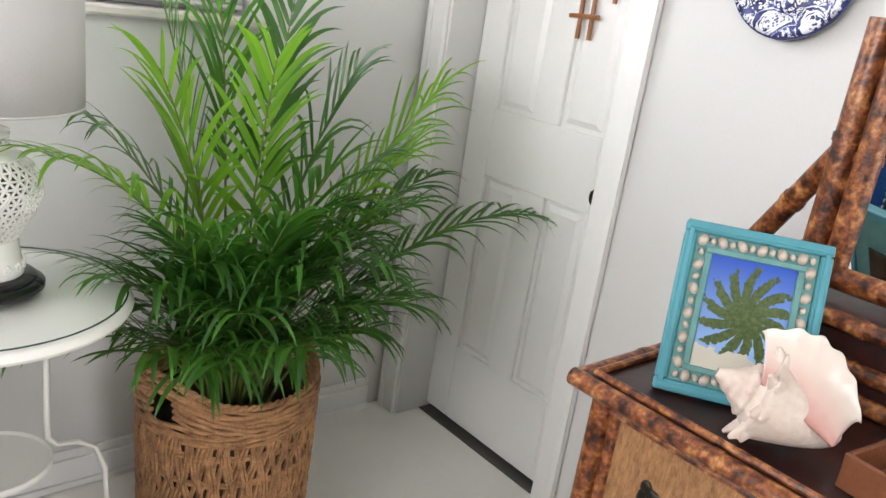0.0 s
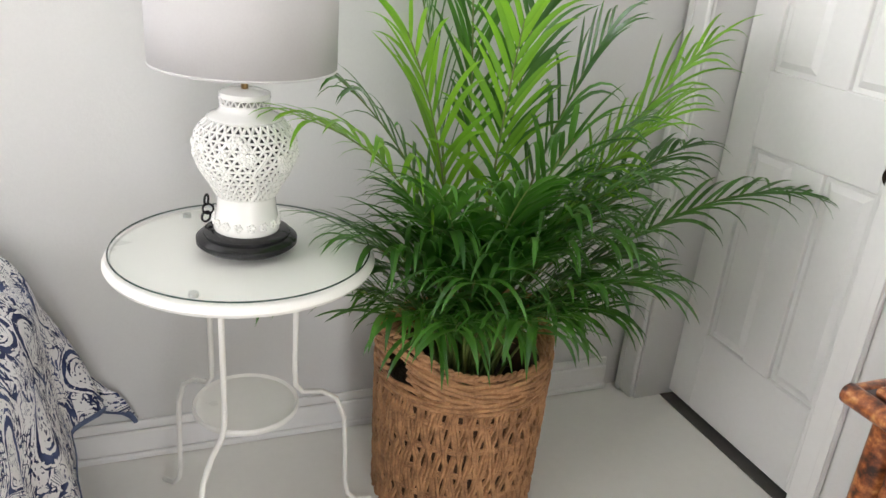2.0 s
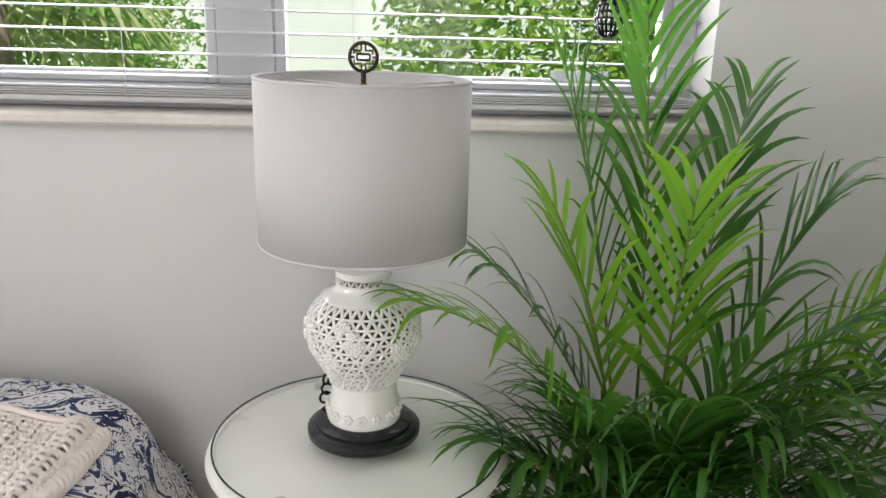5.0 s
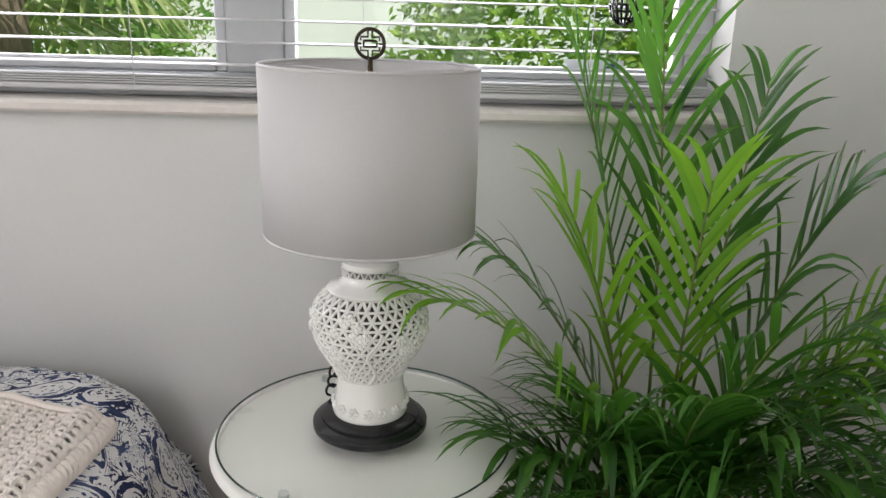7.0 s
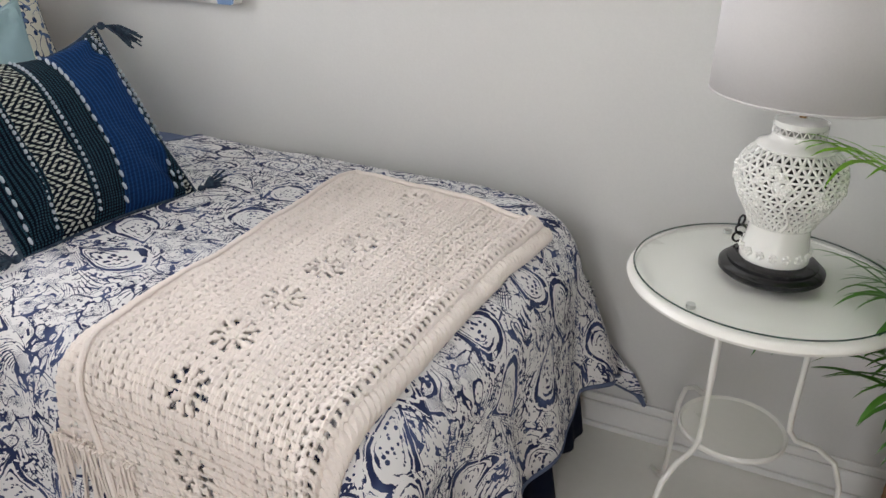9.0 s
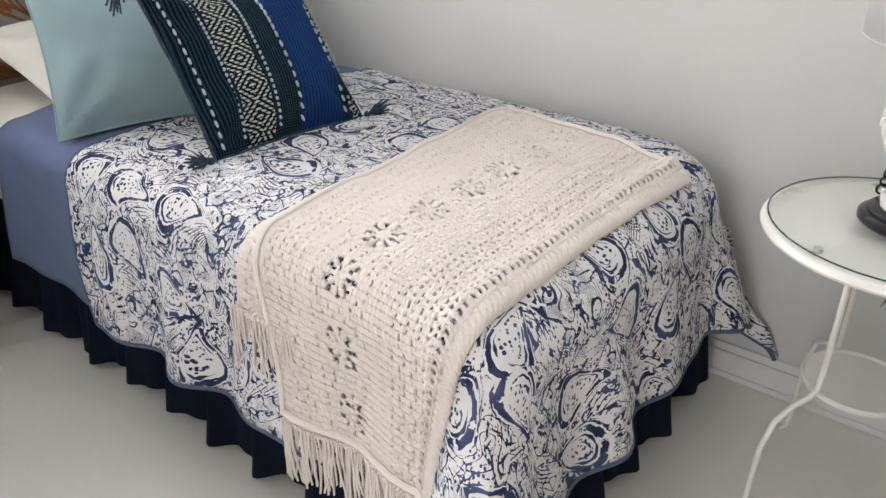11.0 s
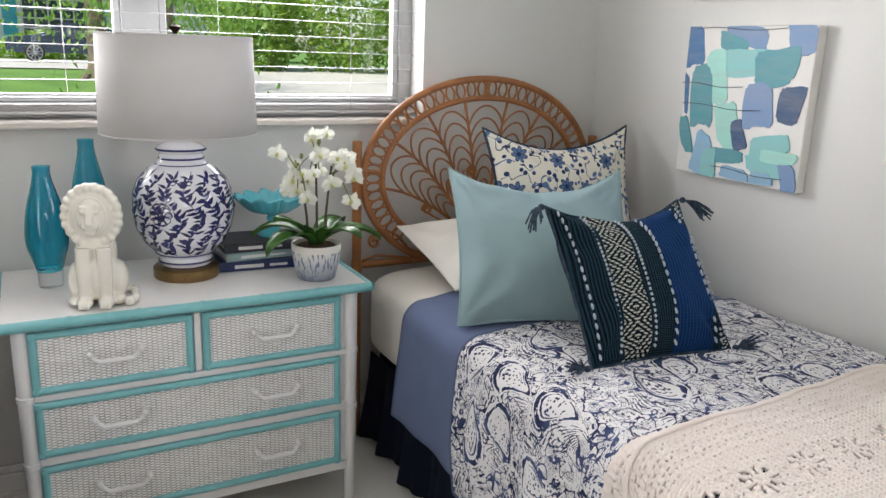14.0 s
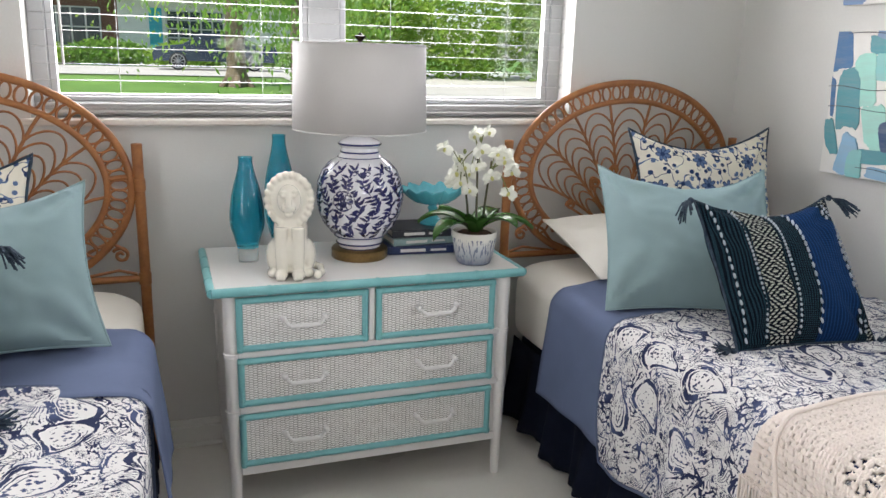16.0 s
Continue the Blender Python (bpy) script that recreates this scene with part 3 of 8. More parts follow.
# Dark grey strip lying on the floor in the gap under the door.
DARKSTRIP = surf("dark_floor_strip", (0.10, 0.095, 0.085), (0.07, 0.066, 0.06), 20, 0.7)
structure("gap_strip", Shape().box(XE + 0.088, DY0 + 0.001, 0.0005, XE + 0.2, DY1 - 0.001, 0.004, 0.001), DARKSTRIP, "dark grey strip on the floor under the door", "trim")
structure("trim", cs, TRIM, "white moulded casing round the door", "trim")

# ---- beds ----
HX, HY = -2.36, -0.152
BL, BV, BT, RC = 1.87, 0.46, 0.655, 0.21


def sm(a, b, x):
    t = max(0.0, min(1.0, (x - a) / (b - a)))
    return t * t * (3 - 2 * t)


def drape(u, v, lift=0.0, flare=0.10, waves=0.012):
    """Where a cloth laid over the mattress lies: u from the head, v across, in metres of cloth."""
    du, dv = max(0.0, u - BL), max(0.0, abs(v) - BV)
    sv = 1 if v > 0 else -1
    d = math.hypot(du, dv)
    bx, by = min(u, BL), min(abs(v), BV)
    pu, pv = u - (BL - RC), v - (BV - RC)
    if pu > 0 and pv > 0:
        # the foot corner by the wall is worn round
        h = math.hypot(pu, pv)
        d = max(0.0, h - RC)
        du, dv = d * pu / h, d * pv / h
        k = min(h, RC) / h
        bx, by = BL - RC + k * pu, BV - RC + k * pv
    puff = 0.006 * noise.noise((u * 5, v * 5, 1.7)) + 0.004 * noise.noise((u * 13, v * 13, 4.1))
    if d < 1e-6:
        edge = 0.012 * max((2.2 if v > 0 else 1) * (1 - sm(0.0, 0.22 if v > 0 else 0.12, BV - abs(v))), 1 - sm(0.0, 0.15, BL - u))
        return Vector((u, v, BT + lift + puff - edge))
    r = 0.06 + lift + 0.05 * (du / d) ** 2
    q = d
    if q < r * math.pi / 2:
        out, down = r * math.sin(q / r), r * (1 - math.cos(q / r))
    else:
        e = q - r * math.pi / 2
        corner = min(du, dv) / (max(du, dv) + 1e-6)
        f = min(0.72, flare * (1 + 0.5 * (du / d) ** 2 + 3.8 * corner))
        out, down = r + e * f, r + e * math.sqrt(max(0.1, 1 - f * f))
    hang = sm(0.05, 0.3, down)
    along = u if dv > du else v
    out += waves * hang * (math.sin(along * 17 + 1.3 * math.sin(along * 5)) + 0.6 * math.sin(along * 31 + 2))
    x = bx + out * du / d
    y = sv * (by + out * dv / d)
    if sv > 0:
        # the wall stops the cloth, which spreads towards the foot instead
        stop = BV + 0.052 + 0.004 * math.sin(u * 19)
        x += 0.12 * max(0.0, y - stop) * sm(0.0, 0.12, du)
        y = min(y, stop)
    return Vector((x, y, max(0.03, BT - 0.012 * (1 + (1.2 * dv / d if sv > 0 else 0)) + lift + puff * (1 - hang) - down)))


def cloth(u0, u1, v0, v1, step, lift=0.0, flare=0.10, waves=0.012, round_head=0.0):
    s = Shape()

    def fn(a, b):
        v = v0 + (v1 - v0) * b
        ua = u0 + (round_head * max(0.0, abs(v) - BV) ** 2)
        u = ua + (u1 - ua) * a
        return drape(u, v, lift, flare, waves), (u, v)

    return s.grid(fn, int((u1 - u0) / step), int((v1 - v0) / step))


def cane(shape, pts, r=0.006, n=6):
    return shape.tube(pts, r, n)


def make_bed(m):
    bed = thing("bed", "twin bed with a curved rattan peacock headboard and navy skirt", "bed", m, "pair of twin beds")
    hb = new("headboard")
    hb.parent = bed
    tagged(hb, "honey-brown rattan headboard with scrollwork")
    for sy in (-1, 1):
        s = Shape().tube([(0, sy * 0.497, 0.0), (0, sy * 0.497, 0.35), (0.002, sy * 0.498, 0.7), (0, sy * 0.497, 1.075)], 0.0165, 12)
        for z in (0.645, 0.95):
            s.lathe([(0.0175, -0.02), (0.0195, -0.018), (0.0195, 0.018), (0.0175, 0.02)], 12, (0, sy * 0.497, z))
        s.lathe([(0.0165, 0), (0.0175, 0.001), (0.0165, 0.006), (0.01, 0.008)], 12, (0, sy * 0.497, 1.072))
        part("post", s, RATTAN, hb)
    cz = 0.945
    part("outer_hoop", Shape().tube(arc((0, 0, cz), 0.475, -58, 238, 64, 0.345), 0.0125, 10), RATTAN, hb)
    part("inner_hoop", Shape().tube(arc((0.003, 0, cz), 0.405, -50, 230, 60, 0.278), 0.0105, 10), RATTAN, hb)
    part("crossbar", Shape().tube([(0, -0.49, 0.645), (0, 0.49, 0.645)], 0.012, 10), RATTAN, hb)
    part("middle_bar", Shape().tube([(0, -0.30, 0.735), (0, -0.15, 0.752), (0, 0, 0.755), (0, 0.15, 0.752), (0, 0.30, 0.735)], 0.0115, 10), RATTAN, hb)
    for a in (5, 90, 175):
        c, s_ = math.cos(radians(a)), math.sin(radians(a))
        part("spacer", Shape().tube([(0, 0.405 * c, cz + 0.278 * s_), (0, 0.475 * c, cz + 0.345 * s_)], 0.009, 8), RATTAN, hb)
    n = 46
    for i in range(n):
        a = radians(-42 + 264 * (i + 0.5) / n)
        c, s_ = math.cos(a), math.sin(a)
        p0 = Vector((0.004, 0.44 * c, cz + 0.311 * s_))
        t = Vector((0, -s_ * 0.44, c * 0.311)).normalized()
        nrm = Vector((0, t.z, -t.y))
        part("cane_ring", Shape().tube([p0 + t * (0.0165 * math.cos(b)) + nrm * (0.027 * math.sin(b)) for b in [2 * math.pi * k / 12 for k in range(12)]], 0.0042, 5, closed=True), RATTAN, hb)
    # fan of ribs with stacked arches between them
    org = Vector((0.003, 0, 0.70))
    ribs = []
    angles = [-62, -44, -27, -10, 10, 27, 44, 62]

    def rib_point(a, t):
        ang = radians(90 - a)
        c, s_ = math.cos(ang), math.sin(ang)
        # meet the inner hoop
        lo, hi = 0.0, 0.9
        for _ in range(24):
            mid_ = (lo + hi) / 2
            y, z = org.y + mid_ * c, org.z + mid_ * s_
            inside = (y / 0.405) ** 2 + ((z - cz) / 0.278) ** 2 < 1
            lo, hi = (mid_, hi) if inside or mid_ < 0.08 else (lo, mid_)
        ln = lo * t
        bend = 0.35 * a * (1 - t) * t
        ang2 = radians(90 - a + bend)
        return Vector((org.x, ln * math.cos(ang2), org.z + ln * math.sin(ang2)))

    for a in angles:
        part("rib", Shape().tube([rib_point(a, t / 12) for t in range(1, 13)], 0.0055, 6), RATTAN, hb)
    for a, b in zip(angles, angles[1:]):
        for k in range(7):
            t = 0.44 + 0.085 * k
            tb = t - 0.13
            pts = []
            for i in range(13):
                w = i / 12
                f = tb + (t - tb) * math.sin(math.pi * w) ** 0.75
                pts.append(rib_point(a + (b - a) * w, min(1.0, f)) + Vector((0.004, 0, 0)))
            part("arch_cane", cane(Shape(), pts, 0.0038, 5), RATTAN, hb)

    def curl(c, r0, turns, start, sgn):
        return [(c[0], c[1] + sgn * r0 * (1 - 0.8 * i / 26) * math.cos(start + turns * 2 * math.pi * i / 26), c[2] + r0 * (1 - 0.8 * i / 26) * math.sin(start + turns * 2 * math.pi * i / 26)) for i in range(27)]

    for y, z, sg in ((-0.13, 0.91, -1), (-0.05, 0.96, -1), (0.05, 0.96, 1), (0.13, 0.91, 1), (-0.23, 0.83, -1), (0.23, 0.83, 1)):
        s = Shape().tube(curl((0.006, y, z), 0.02, 1.5, 0, sg), 0.0055, 6)
        s.tube([(0.006, y * 0.2, 0.757), (0.006, y * 0.75, (z + 0.74) / 2), (0.006, y + sg * 0.02, z)], 0.005, 6)
        part("scroll", s, RATTAN, hb)
    for sg in (-1, 1):
        s = Shape().tube(curl((0.0, sg * 0.43, 0.725), 0.026, 1.4, 0.5, -sg), 0.006, 6)
        s.tube([(0, sg * 0.45, 0.735), (0, sg * 0.40, 0.77), (0, sg * 0.34, 0.74), (0, sg * 0.30, 0.69), (0, sg * 0.22, 0.655)], 0.006, 6)
        s.tube([(0, sg * 0.475, 0.66), (0, sg * 0.42, 0.675), (0, sg * 0.36, 0.665), (0, sg * 0.3, 0.655)], 0.005, 6)
        part("scroll", s, RATTAN, hb)
    # mattress with rounded sides
    ms = Shape()

    def matt(a, b):
        an = 2 * math.pi * b
        ex = 0.35
        c, s_ = math.cos(an), math.sin(an)
        yy = math.copysign(abs(c) ** ex, c) * (BV + 0.03)
        zz = math.copysign(abs(s_) ** ex, s_) * 0.15
        k = 1 - 0.06 * (1 - sm(0, 0.04, min(a, 1 - a)))
        return Vector((0.05 + (BL - 0.06) * a, yy * k, BT - 0.165 + zz * k)), (a, b)

    ms.grid(matt, 30, 48)
    ms.f.append(tuple(range(49)))
    ms.f.append(tuple(30 * 49 + i for i in range(49))[::-1])
    part("mattress", ms, SHEET_WHITE, bed, "mattress in a white fitted sheet")
    part("box_base", Shape().box(0.05, -BV + 0.03, 0.14, BL + 0.06, BV - 0.03, 0.345, 0.01), NAVY, bed)
    for x in (0.15, BL - 0.08):
        for y in (-0.4, 0.4):
            part("leg", Shape().lathe([(0.02, 0.0), (0.022, 0.005), (0.026, 0.13), (0.026, 0.15)], 14, (x, y, 0)), EBONY, bed)
    # gathered skirt
    sk = Shape()
    per = [(0.06, -BV - 0.005), (BL + 0.08, -BV - 0.005), (BL + 0.08, BV + 0.005), (0.06, BV + 0.005)]
    seg = []
    for (x0, y0), (x1, y1) in zip(per, per[1:]):
        ln = math.hypot(x1 - x0, y1 - y0)
        k = int(ln / 0.012)
        nx, ny = (y1 - y0) / ln, -(x1 - x0) / ln
        for i in range(k):
            seg.append((x0 + (x1 - x0) * i / k, y0 + (y1 - y0) * i / k, nx, ny))

    def skirt(a, b):
        i = min(len(seg) - 1, int(round(a * (len(seg) - 1))))
        x, y, nx, ny = seg[i]
        w = (1 - b)
        f = w * (0.022 * math.sin(i * 0.42 + 1.2 * math.sin(i * 0.07)) + 0.01 * math.sin(i * 0.9)) + 0.03 * w
        return Vector((x + nx * f, min(y + ny * f, BV + 0.045), 0.035 + 0.012 * math.sin(i * 0.11) * w + (0.345 - 0.035) * b)), (a, b)

    sk.grid(skirt, len(seg) - 1, 8)
    solid(part("bed_skirt", sk, NAVY, bed, "navy gathered cotton skirt"), 0.003)
    return bed


bed_a = make_bed(pose(HX, HY, 0))
HY2 = -2.41
bed_b = copy_thing(bed_a, pose(HX, HY2, 0))
sheet = tagged(solid(part("bed_sheet", cloth(0.44, 0.86, -0.86, 0.80, 0.02, 0.006, 0.09, 0.006), SHEET_BLUE), 0.004), "periwinkle blue cotton sheet folded over the bed's side", "sheet", "blue bed sheets")
sheet.matrix_basis = pose(HX, HY, 0)
sheet_b = copy_thing(sheet, pose(HX + 0.06, HY2, 0) @ Matrix.Diagonal((1, -1, 1, 1)))
BINDING = surf("slate_blue_binding", (0.10, 0.13, 0.22), (0.08, 0.105, 0.18), 20, 0.9)
quilt = thing("quilt", "white quilt with a navy paisley print over the bed", "quilt", pose(HX, HY, 0), "paisley quilts")
Q0, Q1, QV0, QV1 = 0.79, BL + 0.44, -0.885, 0.86
solid(part("cover", cloth(Q0, Q1, QV0, QV1, 0.016, 0.014, 0.12, 0.016, 0.5), QUILT, quilt), 0.008)
hem = [(Q0 + 0.5 * max(0, abs(v) - BV) ** 2, v) for v in [QV0 + (QV1 - QV0) * i / 90 for i in range(91)]]
hem += [(Q0 + 0.09 + (Q1 - Q0 - 0.09) * i / 90, QV1) for i in range(1, 91)] + [(Q1, QV1 + (QV0 - QV1) * i / 90) for i in range(1, 91)] + [(Q1 + (Q0 + 0.09 - Q1) * i / 90, QV0) for i in range(1, 90)]
part("binding", Shape().tube([drape(u, v, 0.010, 0.12, 0.016) for u, v in hem], 0.0062, 6, closed=True), BINDING, quilt, "slate blue edge binding")
quilt_b = copy_thing(quilt, pose(HX + 0.07, HY2, 0))


# ---- crochet throw ----
def make_throw():
    th = thing("throw_blanket", "cream crocheted throw with open flower motifs and fringe, folded over", "blanket", pose(HX, HY, 0))
    wide, v_lo = 0.485, -0.83
    step = 0.0047
    rnd = random.Random(5)

    def layer(name, nu, nv, pos, hole, lift, fold):
        s = Shape()
        idx = {}
        for i in range(nu + 1):
            for j in range(nv + 1):
                u, v = pos(i, j)
                ridge = 0.0022 * math.cos(i * math.pi) * 0.6 + 0.0015 * math.sin(j * 2.1) + 0.004 * noise.noise((u * 9, v * 9, 2.0))
                up = fold * (sm(nu - 16, nu - 8, i) - 0.9 * sm(nu - 7, nu, i) ** 2)
                idx[i, j] = len(s.v)
                s.v.append(tuple(drape(u, v, lift + ridge + up, 0.12, 0.010)))
        for i in range(nu):
            for j in range(nv):
                if not hole(i, j):
                    s.f.append((idx[i, j], idx[i + 1, j], idx[i + 1, j + 1], idx[i, j + 1]))
        return solid(part(name, s, WOOL, th), 0.007)

    def fringe(n, at):
        for k in range(n):
            u, v = at(k / (n - 1))
            top = drape(u, v, 0.026, 0.12, 0.010)
            sway, ln = rnd.uniform(-0.016, 0.016), rnd.uniform(0.11, 0.15)
            f = Shape()
            for q in (-0.004, 0.0, 0.004):
                f.tube([top + Vector((q * t * 1.4 + sway * t * t, -0.004 - 0.008 * math.sin(t * 2.2 + k + q * 300), -ln * t * (1 + q * 8))) for t in (0, 0.15, 0.35, 0.6, 0.85, 1.0)], 0.0024, 5)
            f.ball(top + Vector((0, -0.004, -0.008)), 0.0058, n=8, m=5)
            part("fringe", f, WOOL, th)

    nu, nv = int(wide / step), int(1.17 / step)

    def pos(i, j):
        a = i / nu
        top = 0.342 - 0.105 * a
        v = v_lo + (top - v_lo) * j / nv
        left = 1.432 - 0.03 * sm(-0.2, 0.34, v) + 0.11 * sm(-0.42, -0.83, v)
        return left + (1.910 + 0.018 * sm(0.0, 0.24, v) - left) * a, v

    def motif(q, w):
        r, a = math.hypot(q, w), math.atan2(w, q)
        if r < 0.010:
            return False
        if r < 0.041:
            return math.cos(a * 9) > 0.1 and r > 0.015
        return None if r > 0.056 else False

    def hole(i, j):
        if i < 2 or j < 3 or i > nu - 2 or j > nv - 3:
            return False
        band, c0, pitch = i * step, 0.205, 0.128
        got = motif(band - c0, (j * step) % pitch - pitch / 2)
        if got is not None and abs(band - c0) < 0.06:
            return got
        if abs(band - 0.285) < 0.009 or abs(band - 0.125) < 0.009 or abs(band - 0.335) < 0.006:
            return False
        if band > 0.415:
            return i % 4 in (1, 2) and j % 4 in (1, 2)
        if 0.285 < band < 0.335:
            return i % 3 == 1 and j % 3 == 1
        return i % 3 == 1 and (j + (i // 3 % 2) * 2) % 4 in (1, 2)

    layer("crochet_body", nu, nv, pos, hole, 0.026, 0.020)
    mu, mv = 36, 60
    under = lambda i, j: (1.412 - 0.012 * (1 - j / mv) + 0.19 * i / mu, -0.655 + 0.30 * j / mv)
    layer("under_layer", mu, mv, under, lambda i, j: 1 < i < mu - 1 and 1 < j and i % 3 == 1 and (j + (i // 3 % 2) * 2) % 4 in (1, 2), 0.018, 0.0)
    edge = Shape()
    for j in (0, nv):
        edge.tube([drape(*pos(i, j), 0.030, 0.12, 0.010) for i in range(0, nu + 1, 2)], 0.006, 6)
    edge.tube([drape(*pos(0, j), 0.029, 0.12, 0.010) for j in range(0, nv + 1, 2)], 0.005, 8)
    part("edging", edge, WOOL, th)
    # the rolled fold along the foot side: strands wound round one another
    for ph in range(4):
        roll = Shape()
        pts = []
        for j in range(0, nv + 1):
            u, v = pos(nu, j)
            w = 0.55 * j + ph * math.pi / 2
            p = drape(u - 0.006, v, 0.022, 0.12, 0.010)
            n_ = drape(u - 0.006, v, 0.032, 0.12, 0.010) - p
            n_ = n_.normalized() if n_.length > 1e-6 else Vector((0, 0, 1))
            e_ = n_.cross(Vector((0, 1, 0))).normalized()
            pts.append(p + n_ * (0.010 * math.cos(w)) + e_ * (0.012 * math.sin(w)))
        part("rolled_edge", roll.tube(pts, 0.0082, 6), WOOL, th)
    fringe(44, lambda t: pos(2 + t * (nu - 4), 0))
    fringe(15, lambda t: (1.404 + 0.16 * t, -0.655))
    return th


make_throw()


# ---- pillows ----
def pillow_shape(w, h, t, ears=0.05, sag=0.0, n=30, seed=1.0, wr=0.006):
    """Lies in its own x-z plane, bottom edge at z 0, thickness along y."""
    s = Shape()
    for side in (1, -1):
        def fn(a, b, side=side):
            u, v = 2 * a - 1, 2 * b - 1
            pull_u, pull_v = 1 - ears * (1 - u * u) * 0 - 0.07 * (1 - abs(v) ** 2.5) * 0, 1
            x = u * w / 2 * (1 - ears * (1 - v * v) * abs(u))
            z = h / 2 + v * h / 2 * (1 - ears * (1 - u * u) * abs(v))
            th = t / 2 * (max(0, 1 - abs(u) ** 2.6) ** 0.62) * (max(0, 1 - abs(v) ** 2.6) ** 0.62)
            crease = wr * noise.noise((u * 2.2 + seed, v * 2.2, side + seed)) + wr * 0.5 * noise.noise((u * 6 + seed, v * 6, side * 2))
            for cu in (-1, 1):
                for cv in (-1, 1):
                    qd = math.hypot(u - cu, v - cv)
                    crease += 1.1 * wr * math.sin(8 * math.atan2(v - cv, u - cu) + seed + 2 * cu + cv + 1.5 * noise.noise((u * 2, v * 2, seed))) * math.exp(-((qd - 0.45) / 0.33) ** 2)
            crease += 0.8 * wr * math.sin(9 * v + 3 * noise.noise((u * 1.5, v * 1.2, seed + 4))) * max(0.0, -v) * (1 - u * u)
            y = side * (th + crease * min(1, th / 0.02))
            z -= sag * (1 - u * u) * max(0, v)
            return Vector((x, y, z)), (x, z)
        s.grid(fn, n, n) if side > 0 else s.grid(lambda a, b: fn(1 - a, b), n, n)
    return s


def piping(w, h, ears, sag, r):
    pts = []
    for k in range(80):
        q = k / 20
        if q < 1:
            u, v = -1 + 2 * q, -1
        elif q < 2:
            u, v = 1, -1 + 2 * (q - 1)
        elif q < 3:
            u, v = 1 - 2 * (q - 2), 1
        else:
            u, v = -1, 1 - 2 * (q - 3)
        x = u * w / 2 * (1 - ears * (1 - v * v) * abs(u))
        z = h / 2 + v * h / 2 * (1 - ears * (1 - u * u) * abs(v)) - sag * (1 - u * u) * max(0, v)
        pts.append((x, 0, z))
    return Shape().tube(pts, r, 7, closed=True)


def pillow(m, w, h, t, material, label, ears=0.06, sag=0.0, seed=1.0, pipe=0.003, pipe_mat=None, wr=0.006):
    ob = thing("pillow", label, "pillow", m)
    part("cover", pillow_shape(w, h, t, ears, sag, 44, seed, wr), material, ob)
    part("piping", piping(w, h, ears, sag, pipe), pipe_mat or material, ob)
    return ob


def stand(cx, cy, cz, yaw, lean):
    """A pillow standing on its lower edge: it faces yaw (0 is south) and leans back."""
    return pose(cx, cy, cz, 0, 0, yaw) @ pose(0, 0, 0, -lean, 0, 0)


def navy_mat():
    """Woven cushion: a plain blue field between bands of lozenges and stripes."""
    m, nt, b = blank("navy_woven_bands", 0.95)
    b.inputs["Specular IOR Level"].default_value = 0.12
    tc = nt.nodes.new("ShaderNodeTexCoord")
    sep = nt.nodes.new("ShaderNodeSeparateXYZ")
    nt.links.new(tc.outputs["UV"], sep.inputs[0])
    x, z = sep.outputs[0], sep.outputs[1]
    # lozenges
    def tri(val, period):
        f = math_node(nt, "FRACT", math_node(nt, "DIVIDE", val, period))
        return math_node(nt, "ABSOLUTE", math_node(nt, "SUBTRACT", f, 0.5))
    xx = math_node(nt, "ADD", x, 0.908)
    loz = math_node(nt, "ADD", tri(xx, 0.078), tri(math_node(nt, "ADD", z, 1.0), 0.064))
    ring = math_node(nt, "GREATER_THAN", math_node(nt, "SINE", math_node(nt, "MULTIPLY", loz, 30.0)), 0.05)
    thread = math_node(nt, "GREATER_THAN", math_node(nt, "SINE", math_node(nt, "MULTIPLY", z, 900.0)), -0.5)
    ring = math_node(nt, "MULTIPLY", ring, thread)
    loz_col = mix_col(nt, ring, (0.003, 0.006, 0.012), (0.46, 0.48, 0.42))
    strip = math_node(nt, "GREATER_THAN", math_node(nt, "SINE", math_node(nt, "MULTIPLY", x, 900.0)), 0.0)
    dash = math_node(nt, "MULTIPLY", strip, math_node(nt, "GREATER_THAN", math_node(nt, "SINE", math_node(nt, "MULTIPLY", z, 1400.0)), -0.3))
    str_col = mix_col(nt, dash, (0.002, 0.005, 0.011), (0.022, 0.062, 0.088))
    v = coords(nt, "UV", (1, 5, 1))
    field = mix_col(nt, noise_tex(nt, v, 160, 3), (0.002, 0.012, 0.045), (0.006, 0.034, 0.115))
    ribs = math_node(nt, "GREATER_THAN", math_node(nt, "ADD", math_node(nt, "SINE", math_node(nt, "MULTIPLY", x, 640.0)), noise_tex(nt, v, 220, 2)), 0.9)
    field = mix_col(nt, ribs, field, (0.010, 0.046, 0.150))

    def inside(a, c):
        return math_node(nt, "MULTIPLY", math_node(nt, "GREATER_THAN", x, a), math_node(nt, "LESS_THAN", x, c))
    col = mix_col(nt, inside(0.022, 0.146), str_col, field)
    col = mix_col(nt, inside(-0.124, -0.054), col, loz_col)
    col = mix_col(nt, inside(0.178, 0.2), col, loz_col)
    nt.links.new(col, b.inputs["Base Color"])
    bump(nt, b, math_node(nt, "ADD", math_node(nt, "MULTIPLY", math_node(nt, "SINE", math_node(nt, "MULTIPLY", z, 900.0)), 0.5), noise_tex(nt, v, 300, 2)), 0.6, 0.002)
    return m


NAVY_WEAVE = navy_mat()
STITCH = surf("white_yarn_stitch", (0.45, 0.50, 0.56), (0.33, 0.38, 0.44), 30, 0.95)
